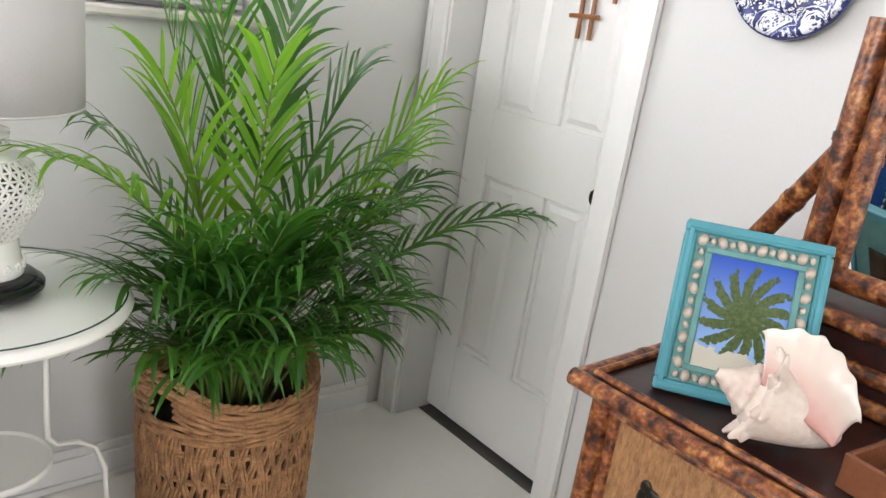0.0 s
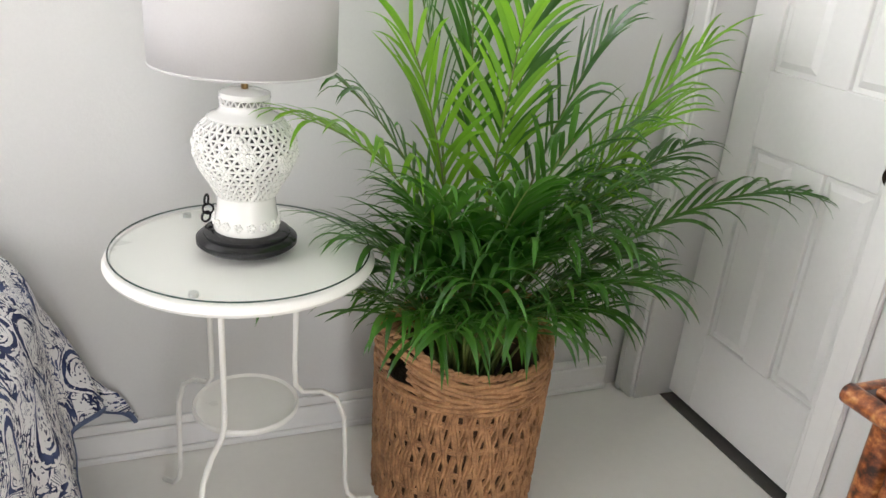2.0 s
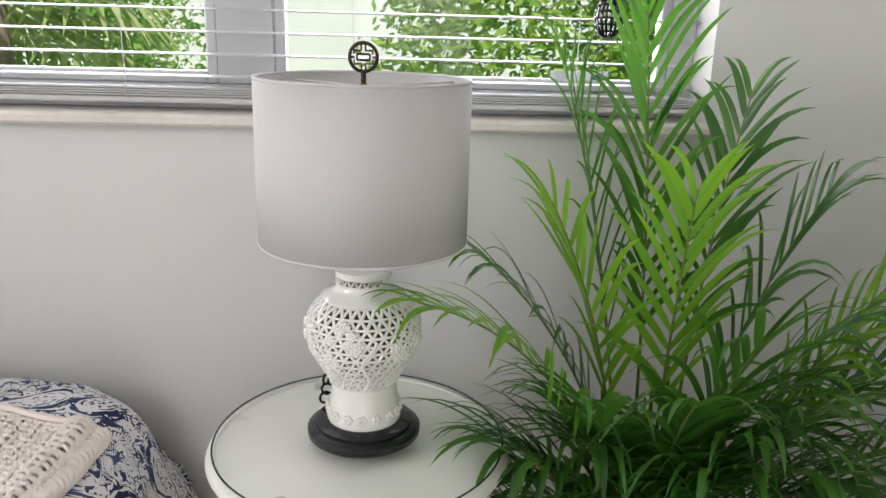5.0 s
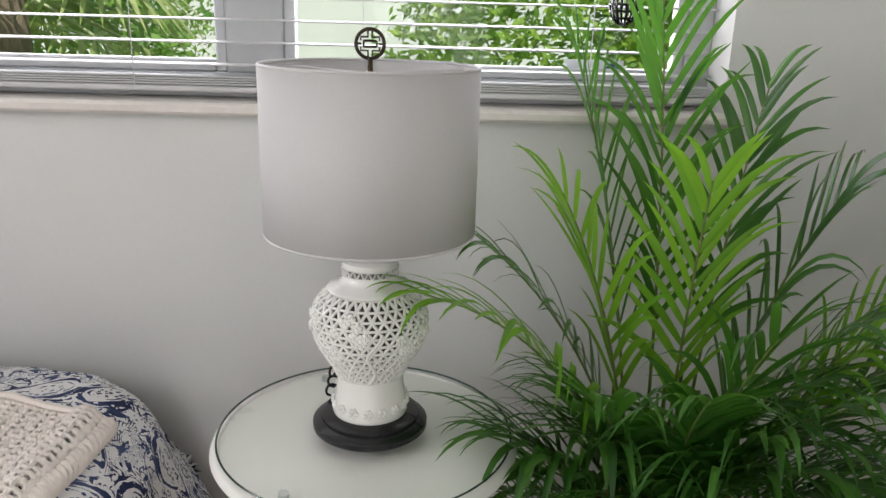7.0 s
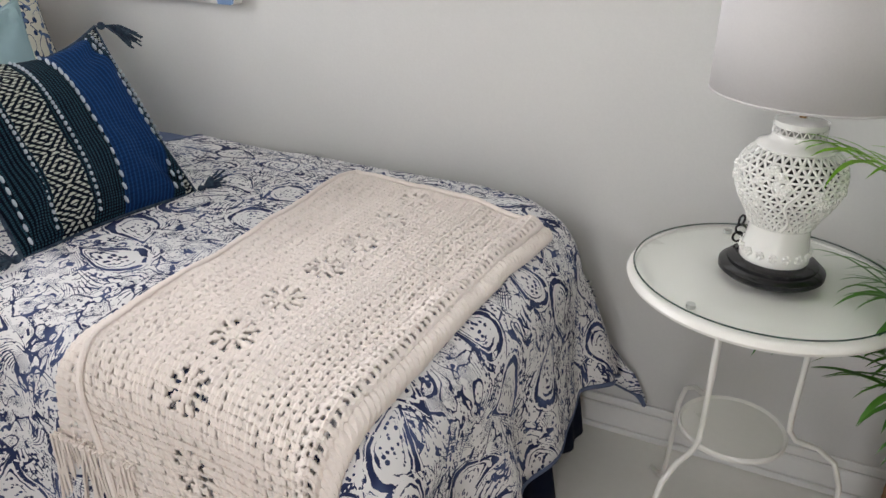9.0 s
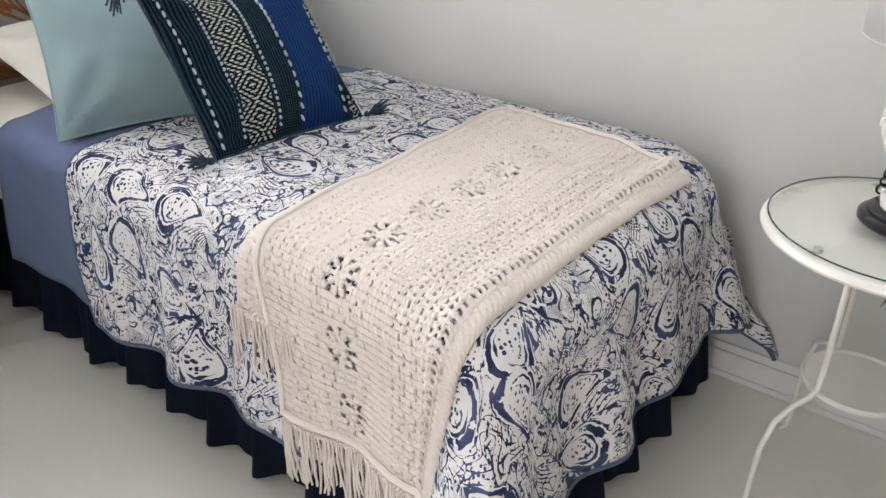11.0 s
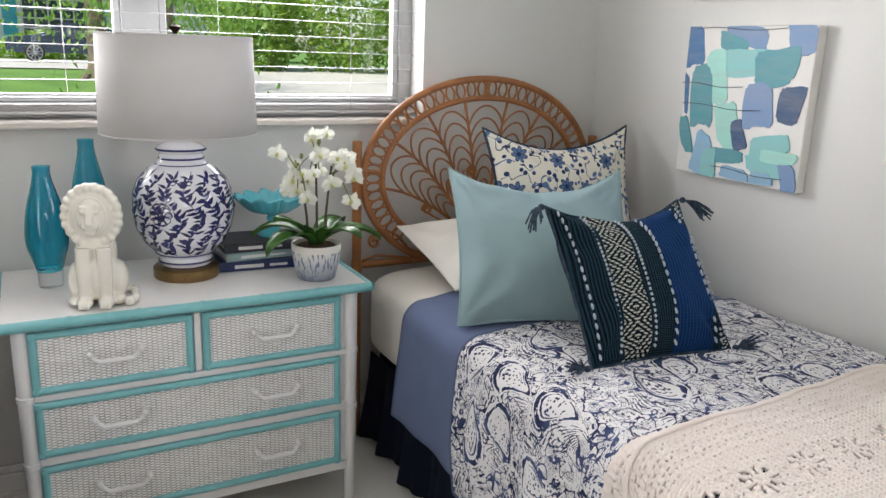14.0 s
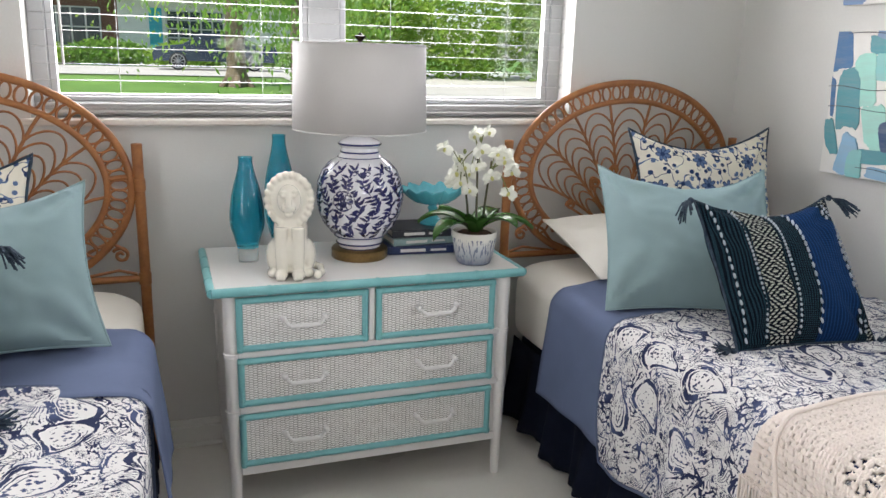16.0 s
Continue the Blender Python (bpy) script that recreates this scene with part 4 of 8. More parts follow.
TASSEL = surf("navy_yarn_tassel", (0.012, 0.022, 0.045), (0.05, 0.085, 0.12), 60, 0.95, relief=0.4)


def navy_pillow(m, w, h, t, sag):
    ob = pillow(m, w, h, t, NAVY_WEAVE, "navy woven cushion with lozenge bands, stitched lines and tassels", 0.05, sag, 3.0, 0.004, TASSEL, 0.008)
    for x in (-0.188, -0.136, -0.043, 0.018, 0.149, 0.170):
        s = Shape()
        tight = x in (-0.136, -0.043, 0.170)
        count = 30 if tight else 17
        for k in range(count):
            v = -0.9 + 1.8 * k / (count - 1)
            u = x / (w / 2)
            xx = x * (1 - 0.05 * (1 - v * v) * abs(u))
            zz = h / 2 + v * h / 2 * (1 - 0.05 * (1 - u * u) * abs(v)) - sag * (1 - u * u) * max(0, v)
            th = t / 2 * (max(0, 1 - abs(u) ** 2.6) ** 0.62) * (max(0, 1 - abs(v) ** 2.6) ** 0.62)
            s.ball((xx, -th - 0.003, zz), 0.0032, 0.004, 0.0045 if tight else 0.0085, 8, 5)
        part("stitch_line", s, STITCH, ob, "line of thick white yarn stitches")
    rnd = random.Random(2)
    for sx in (-1, 1):
        for top in (0, 1):
            tp = Vector((sx * w / 2, 0, h * top))
            s = Shape()
            dirn = Vector((sx * 0.7, -0.25, 0.15 if not top else -0.2)).normalized()
            for k in range(26):
                side = Vector((rnd.uniform(-1, 1), rnd.uniform(-1, 1), rnd.uniform(-1, 1))) * 0.016
                fall = Vector((0, 0, -0.035 if top else -0.004))
                s.tube([tp, tp + dirn * 0.022, tp + dirn * 0.045 + side * 0.7 + fall * 0.4, tp + dirn * 0.062 + side * 1.2 + fall * 1.2], 0.0022, 4)
            s.ball(tp + dirn * 0.015, 0.009, n=8, m=6)
            part("tassel", s, TASSEL, ob)
    return ob


def set_at(o, xdir, updir, w):
    """A pillow's pose from its lower corner, the way of its lower edge and the way it rises."""
    x = Vector(xdir).normalized()
    z = Vector(updir)
    z = (z - x * z.dot(x)).normalized()
    return Matrix.Translation(Vector(o) + x * w / 2) @ Matrix((x, z.cross(x), z)).transposed().to_4x4()


for hy in (HY, HY2):
    pillow(pose(HX + 0.27, hy - 0.03, BT + 0.005, 0, 0, 90) @ pose(0, -0.02, 0.07, -76, 0, 0) @ pose(0, 0, -0.2), 0.68, 0.44, 0.14, SHEET_WHITE, "plump white cotton pillow lying against the headboard", 0.03, 0, 2.0)
pillow(set_at((-2.0, -0.30, BT + 0.03), (0.02, 1, 0), (-0.13, 0.0, 0.44), 0.60), 0.60, 0.475, 0.15, FLORAL, "cream cushion with a blue floral print and dark piping", 0.11, 0.055, 5.0, 0.005, TASSEL)
pillow(set_at((-1.645, -0.64, BT + 0.006), (0.186, 0.481, 0), (-0.29, 0.13, 0.38), 0.53), 0.53, 0.50, 0.23, AQUA, "pale aqua linen cushion standing on the bed", 0.075, 0.075, 7.0, 0.0035, None, 0.011)
navy_pillow(set_at((-1.245, -0.503, BT + 0.012), (0.047, 0.481, 0), (-0.25, 0.15, 0.335), 0.415), 0.415, 0.432, 0.18, 0.05)
pillow(set_at((-2.02, HY2 - 0.28, BT + 0.02), (-0.02, 1, 0), (-0.13, 0.0, 0.42), 0.52), 0.52, 0.42, 0.13, FLORAL, "cream cushion with a blue floral print, mostly hidden", 0.11, 0.055, 6.0, 0.005, TASSEL)
pillow(set_at((-1.60, -2.50, BT + 0.012), (-0.10, 0.51, 0), (-0.26, -0.05, 0.36), 0.53), 0.53, 0.45, 0.19, AQUA, "pale aqua linen cushion standing on the other bed", 0.10, 0.05, 8.0, 0.0035, None, 0.009)
navy_pillow(set_at((-1.28, -2.62, BT + 0.014), (-0.02, 0.5, 0), (-0.33, -0.02, 0.27), 0.43), 0.43, 0.43, 0.15, 0.03)

# ---- side table ----
TX, TY = -0.013, 0.034
table = thing("side_table", "white enamelled metal side table with a round glass-covered top", "table", pose(TX, TY, 0))
part("tabletop", Shape().lathe([(0.0, 0.658), (0.228, 0.658), (0.236, 0.661), (0.239, 0.667), (0.236, 0.674), (0.231, 0.678), (0.226, 0.6785), (0.224, 0.676), (0, 0.676)], 72), ENAMEL, table)
GLASS_TOP = clear_pane("table_glass", 0.4)
g = part("glass_cover", Shape().lathe([(0.0, 0.684), (0.226, 0.684), (0.2275, 0.685), (0.2275, 0.689), (0.226, 0.690), (0, 0.690)], 72), GLASS_TOP, table, "clear round glass plate")
g.visible_shadow = False
RIM = surf("glass_edge_green", (0.02, 0.05, 0.04), (0.03, 0.07, 0.055), 20, 0.2)
part("glass_edge", Shape().tube([(0.2280 * math.cos(2 * math.pi * i / 90), 0.2280 * math.sin(2 * math.pi * i / 90), 0.685) for i in range(90)], 0.0016, 5, closed=True), RIM, table)
BUMPER = surf("clear_rubber", (0.55, 0.56, 0.53), (0.48, 0.5, 0.47), 30, 0.3)
for a in (115, 0, 240):
    part("bumper", Shape().lathe([(0.0, 0.6765), (0.008, 0.6765), (0.008, 0.6835), (0.0, 0.6838)], 14, (0.2 * math.cos(radians(a)), 0.2 * math.sin(radians(a)), 0)), BUMPER, table)
part("lower_shelf", Shape().lathe([(0.0, 0.338), (0.096, 0.338), (0.102, 0.341), (0.103, 0.348), (0.100, 0.352), (0.095, 0.347), (0, 0.347)], 48), ENAMEL, table)
for a in (10, 124, 240):
    c, s_ = math.cos(radians(a)), math.sin(radians(a))
    prof = [(0.104, 0.659), (0.102, 0.5), (0.101, 0.40), (0.103, 0.362), (0.118, 0.342), (0.16, 0.332), (0.195, 0.305), (0.215, 0.25), (0.22, 0.16), (0.222, 0.08), (0.23, 0.04), (0.25, 0.016), (0.28, 0.008), (0.29, 0.007)]
    part("leg", Shape().tube([(r * c, r * s_, z) for r, z in prof], 0.0056, 9), ENAMEL, table)


# ---- pierced ceramic lamp ----
def make_lamp_white():
    low = pose(0, 0, 0.00864) @ Matrix.Diagonal((1, 1, 0.91, 1))
    lamp = thing("table_lamp", "white pierced ceramic jar lamp with a drum shade and black base", "lamp", pose(-0.006, 0.034, 0.6905))
    part("base", Shape().lathe([(0.0, 0.0), (0.082, 0.0), (0.089, 0.006), (0.089, 0.014), (0.083, 0.019), (0.076, 0.021), (0.076, 0.026), (0.068, 0.030), (0, 0.030)], 48), EBONY, lamp, "black lacquered stepped base")
    foot = Shape().lathe([(0.0, 0.0305), (0.057, 0.0305), (0.0585, 0.034), (0.0575, 0.042), (0.0545, 0.055), (0.0515, 0.075), (0.0508, 0.090), (0.051, 0.096), (0, 0.096)], 40)
    part("foot", foot, CERAMIC, lamp)
    flowers = Shape()
    for k in range(16):
        a = 2 * math.pi * k / 16
        for q in range(5):
            b = 2 * math.pi * q / 5
            flowers.ball((0.0572 * math.cos(a + 0.09 * math.cos(b)), 0.0572 * math.sin(a + 0.09 * math.cos(b)), 0.048 + 0.005 * math.sin(b)), 0.0036, n=7, m=5)
    part("flower_band", flowers, CERAMIC, lamp)
    # lattice of the body: three families of ribs leave triangular openings
    prof = [(0.096, 0.0515), (0.106, 0.0550), (0.118, 0.0615), (0.132, 0.0695), (0.146, 0.0765), (0.160, 0.0825), (0.172, 0.0852), (0.184, 0.0865), (0.198, 0.0862), (0.212, 0.0848), (0.225, 0.0785), (0.236, 0.0690), (0.244, 0.0590)]

    def rad(z):
        for (z0, r0), (z1, r1) in zip(prof, prof[1:]):
            if z <= z1:
                t = (z - z0) / (z1 - z0)
                return r0 + (r1 - r0) * t
        return prof[-1][1]

    zs, rows = [], 11
    for k in range(rows + 1):
        zs.append(0.097 + (0.243 - 0.097) * k / rows)
    cols = 32
    tw = math.pi / cols
    lat = Shape()
    pt = lambda k, i: Vector((rad(zs[k]) * math.cos(2 * tw * i + tw * (k % 2)), rad(zs[k]) * math.sin(2 * tw * i + tw * (k % 2)), zs[k]))
    rnd = random.Random(8)
    for k in range(rows + 1):
        n = cols * 2
        lat.tube([(rad(zs[k]) * math.cos(tw * i), rad(zs[k]) * math.sin(tw * i), zs[k]) for i in range(n)], 0.0025, 5, closed=True)
    for k in range(rows):
        for i in range(cols):
            p = pt(k, i)
            o = (i, (i - 1) % cols) if k % 2 == 0 else ((i + 1) % cols, i)
            for j in o:
                q = pt(k + 1, j)
                mid_ = (p + q) / 2
                mid_ *= 1.0
                lat.tube([p, q], 0.0027, 5)
    part("pierced_body", lat, CERAMIC, lamp, "openwork lattice of small triangles", at=low)
    for k in range(26):
        blossoms = Shape()
        a, z = rnd.uniform(0, 2 * math.pi), rnd.uniform(0.14, 0.225)
        if k < 9:
            a, z = -1.6 + rnd.uniform(-0.7, 0.7), rnd.uniform(0.15, 0.215)
        r = rad(z) + 0.001
        for q in range(5):
            b = 2 * math.pi * q / 5
            aa = a + 0.0055 * math.cos(b) / r
            blossoms.ball((r * math.cos(aa), r * math.sin(aa), z + 0.0055 * math.sin(b)), 0.0044, n=7, m=5)
        blossoms.ball(((r + 0.002) * math.cos(a), (r + 0.002) * math.sin(a), z), 0.003, n=6, m=4)
        part("blossom", blossoms, CERAMIC, lamp, at=low)
    blossoms = Shape()
    br = [( -1.52 + 0.10 * math.sin(t * 0.9) + 0.012 * t, 0.10 + 0.011 * t) for t in range(10)]
    blossoms.tube([((rad(z) + 0.001) * math.cos(a), (rad(z) + 0.001) * math.sin(a), z) for a, z in br], 0.0042, 6, taper=0.5)
    part("branch_relief", blossoms, CERAMIC, lamp, at=low)
    # Dark core paints the jar's inner shade behind the lattice openings.
    part("shade_core", Shape().lathe([(0.0, 0.097), (0.044, 0.097), (0.06, 0.13), (0.072, 0.17), (0.073, 0.2), (0.055, 0.238), (0, 0.24)], 32), surf("jar_hollow_shade", (0.10, 0.10, 0.10), (0.06, 0.06, 0.06), 8, 0.8), lamp, "dark grey core standing in for shade behind the lattice", at=low)
    part("collar", Shape().lathe([(0.0, 0.243), (0.062, 0.243), (0.0645, 0.246), (0.0605, 0.250), (0.047, 0.256), (0.0425, 0.262), (0.0415, 0.268), (0, 0.268)], 40), CERAMIC, lamp, at=low)
    nk = Shape()
    for k, z in ((0, 0.270), (1, 0.283)):
        nk.tube([(0.041 * math.cos(tw * i), 0.041 * math.sin(tw * i), z) for i in range(64)], 0.002, 5, closed=True)
    for i in range(22):
        a, b = 2 * math.pi * i / 22, 2 * math.pi * (i + 0.5) / 22
        c = 2 * math.pi * (i + 1) / 22
        nk.tube([(0.041 * math.cos(a), 0.041 * math.sin(a), 0.270), (0.041 * math.cos(b), 0.041 * math.sin(b), 0.283), (0.041 * math.cos(c), 0.041 * math.sin(c), 0.270)], 0.0019, 5)
    nk.lathe([(0.0, 0.2835), (0.0425, 0.2835), (0.0425, 0.292), (0.03, 0.297), (0, 0.298)], 32)
    part("neck", nk, CERAMIC, lamp, at=low)
    part("stem", Shape().lathe([(0.006, 0.27), (0.006, 0.546)], 12), BRASS, lamp)
    sh = Shape()
    sh.grid(lambda a, b: (Vector((0.1515 * math.cos(2 * math.pi * a + 1.6), 0.1515 * math.sin(2 * math.pi * a + 1.6), 0.320 + 0.233 * b)), (a, b)), 72, 2)
    shade = solid(part("shade", sh, SHADE, lamp, "white linen drum shade"), 0.0025, 0)
    for z in (0.320, 0.553):
        rim = Shape()
        rim.tube([(0.1515 * math.cos(2 * math.pi * i / 72), 0.1515 * math.sin(2 * math.pi * i / 72), z) for i in range(72)], 0.0024, 6, closed=True)
        part("rim_wire", rim, SHADE, shade)
    spider = Shape()
    for k in range(3):
        a = 2 * math.pi * k / 3 + 0.5
        spider.tube([(0, 0, 0.542), (0.150 * math.cos(a), 0.150 * math.sin(a), 0.546)], 0.0018, 6)
    part("spider", spider, SHADE, shade)
    fin = Shape()
    fz = 0.582
    ring = lambda r, z=fz: [(r * math.cos(2 * math.pi * i / 32), 0, z + r * math.sin(2 * math.pi * i / 32)) for i in range(32)]
    fin.tube(ring(0.0195), 0.0026, 7, closed=True)
    fin.tube([(0, 0, 0.543), (0, 0, fz - 0.018)], 0.004, 8)
    for q in (-0.004, 0.004):
        fin.tube([(-0.009, 0, fz + q), (0.009, 0, fz + q)], 0.0016, 5)
    for sx in (-1, 1):
        fin.tube([(sx * 0.0185, 0, fz), (sx * 0.012, 0, fz)], 0.0016, 5)
        fin.tube([(sx * 0.009, 0, fz - 0.004), (sx * 0.009, 0, fz + 0.004)], 0.0016, 5)
        for sz in (-1, 1):
            fin.tube([(sx * 0.003, 0, fz + sz * 0.019), (sx * 0.003, 0, fz + sz * 0.009), (sx * 0.013, 0, fz + sz * 0.009), (sx * 0.013, 0, fz + sz * 0.004)], 0.0016, 5)
    part("finial", fin, BRONZE, lamp, "round openwork longevity-pattern finial", at=pose(0, 0, 0, 0, 0, -6))
    ch = Shape()
    for c, ry in (((-0.062, 0.05, 0.050), 0.0), ((-0.066, 0.048, 0.036), 0.6), ((-0.064, 0.055, 0.066), 1.1)):
        ch.tube([(c[0] + 0.0095 * math.cos(t) * math.cos(ry), c[1] + 0.0095 * math.cos(t) * math.sin(ry), c[2] + 0.0095 * math.sin(t)) for t in [2 * math.pi * k / 16 for k in range(16)]], 0.0022, 6, closed=True)
    part("switch_chain", ch, EBONY, lamp, "black ring pull")
    return lamp


make_lamp_white()

# ---- basket ----
BX, BY, BH = 0.48, 0.10, 0.405


def make_basket():
    ob = thing("basket", "round woven water-hyacinth basket with two handle holes", "basket", pose(BX, BY, 0))
    rad = lambda z: 0.188 + 0.006 * sm(0, 0.3, z)
    rim_z = lambda a: BH + 0.05 * max(0, math.cos(a - radians(200))) ** 6 + 0.05 * max(0, math.cos(a - radians(20))) ** 6
    # Dark sheet behind the stakes puts shade into the gaps by colour.
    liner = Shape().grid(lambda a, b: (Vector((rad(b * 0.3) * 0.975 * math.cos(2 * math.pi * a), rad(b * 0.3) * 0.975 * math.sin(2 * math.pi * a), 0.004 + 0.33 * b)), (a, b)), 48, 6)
    dark = surf("basket_gap_shade", (0.07, 0.034, 0.015), (0.04, 0.02, 0.009), 30, 0.9)
    solid(part("lining", liner, dark, ob, "dark inner sheet standing in for shade in the gaps"), 0.004)
    rnd = random.Random(3)
    n = 72
    for i in range(n):
        s = Shape()
        a = 2 * math.pi * i / n
        for strand in range(3):
            off = (strand - 1) * 0.0048
            pts = []
            ph = rnd.uniform(-1.1, 1.1)
            for k in range(26):
                z = 0.006 + 0.322 * k / 25
                r = rad(z) + 0.003 * math.sin(z * 92 + (i % 2) * math.pi + 0.4 * strand + ph) + rnd.uniform(-0.0008, 0.0008)
                sway = 0.0052 * math.sin(z * 46 + (i % 2) * math.pi + strand * 0.5 + ph)
                aa = a + (off + sway) / r
                pts.append((r * math.cos(aa), r * math.sin(aa), z))
            s.tube(pts, 0.0056, 5, flat=0.75)
        part("stake", s, SEAGRASS, ob)
    for k in range(5):
        s = Shape()
        z = 0.035 + k * 0.064
        for q in (-0.004, 0.004):
            s.tube([((rad(z) + 0.0025 * math.sin(i * math.pi / 2 + k * math.pi)) * math.cos(2 * math.pi * i / 116), (rad(z) + 0.0025 * math.sin(i * math.pi / 2 + k * math.pi)) * math.sin(2 * math.pi * i / 116), z + q) for i in range(116)], 0.0038, 5, closed=True)
        part("weft", s, SEAGRASS, ob)
    holes = lambda a: abs(((a - radians(200) + math.pi) % (2 * math.pi)) - math.pi) < 0.17 or abs(((a - radians(20) + math.pi) % (2 * math.pi)) - math.pi) < 0.17
    for lane in range(7):
        s = Shape()
        for turn in range(2):
            run = []
            for i in range(121):
                a = 2 * math.pi * i / 120
                z = 0.322 + (rim_z(a) - 0.33) * (lane + 0.5 * turn) / 6.6
                r = rad(z) + 0.004 * math.sin(i * 0.52 + turn * math.pi + lane * 1.4)
                if holes(a) and 2 <= lane <= 4:
                    if len(run) > 2:
                        s.tube(run, 0.0065, 6, flat=0.8)
                    run = []
                    continue
                run.append((r * math.cos(a), r * math.sin(a), z + 0.003 * math.sin(i * 0.52 + turn * math.pi)))
            if len(run) > 2:
                s.tube(run, 0.0065, 6, flat=0.8)
        part("rim_braid", s, SEAGRASS, ob)
    top = Shape()
    for ph in range(2):
        top.tube([((0.194 + 0.004 * math.cos(i * 0.9 + ph * math.pi)) * math.cos(2 * math.pi * i / 240), (0.186 + 0.004 * math.cos(i * 0.9 + ph * math.pi)) * math.sin(2 * math.pi * i / 240), rim_z(2 * math.pi * i / 240) + 0.004 * math.sin(i * 0.9 + ph * math.pi)) for i in range(240)], 0.0045, 5, closed=True)
    part("rim_cord", top, SEAGRASS, ob)
    part("basket_floor", Shape().lathe([(0, 0.0), (0.178, 0.0), (0.18, 0.006), (0, 0.007)], 40), SEAGRASS, ob)
    return ob


make_basket()


# ---- palm ----
def frond(s_leaf, s_stem, az, elev, length, droop, rnd, bare=0.35, leaf=0.2, pairs=20, base=(0, 0, 0), wide=0.011, lift=0.5, hang=1.0):
    """A feather frond: an arching stalk with rows of leaflets down both sides."""
    p = Vector(base)
    e = radians(elev)
    a = radians(az)
    pts, dirs = [], []
    n = 26
    for k in range(n + 1):
        t = k / n
        d = Vector((math.cos(a) * math.cos(e), math.sin(a) * math.cos(e), math.sin(e)))
        pts.append(p.copy())
        dirs.append(d)
        p = p + d * (length / n)
        e -= radians(droop) * (0.25 + 1.5 * t) / n
    s_stem.tube(pts, 0.0042, 6, taper=0.3)
    for k in range(pairs):
        t = bare + (1 - bare) * (k + 0.5) / pairs
        i = min(n - 1, int(t * n))
        fr = t * n - i
        o = pts[i].lerp(pts[i + 1], fr)
        d = dirs[i]
        side = d.cross(Vector((0, 0, 1)))
        if side.length < 0.05:
            side = Vector((math.sin(a), -math.cos(a), 0))
        side.normalize()
        up = side.cross(d)
        q = (t - bare) / (1 - bare)
        ln = leaf * (0.62 + 0.95 * q - 1.15 * q * q + 0.08) * rnd.uniform(0.78, 1.15)
        for sg in (-1, 1):
            fwd = rnd.uniform(0.9, 1.7) + 0.9 * q
            ld = (side * sg * rnd.uniform(0.8, 1.1) + d * fwd + up * lift * rnd.uniform(0.2, 1.3)).normalized()
            ww = wide * rnd.uniform(0.75, 1.2)
            sagk = hang * rnd.uniform(0.5, 1.9)
            m_ = 8
            c = o.copy()
            cur = ld.copy()
            rows = []
            flat = cur.cross(up).normalized()
            for j in range(m_ + 1):
                u = j / m_
                wd = ww * 1.55 * (u + 0.05) ** 0.45 * max(0.0, 1 - u) ** 0.75
                nrm = flat.cross(cur).normalized()
                rows.append((c - flat * wd, c - nrm * wd * 0.28, c + flat * wd))
                c = c + cur * (ln / m_)
                cur = (cur + Vector((0, 0, -1)) * (0.135 * sagk * (0.1 + 1.7 * u))).normalized()
            b0 = len(s_leaf.v)
            for r3 in rows:
                s_leaf.v += [tuple(x) for x in r3]
            for j in range(m_):
                for w in range(2):
                    s_leaf.f.append((b0 + 3 * j + w, b0 + 3 * j + w + 1, b0 + 3 * (j + 1) + w + 1, b0 + 3 * (j + 1) + w))


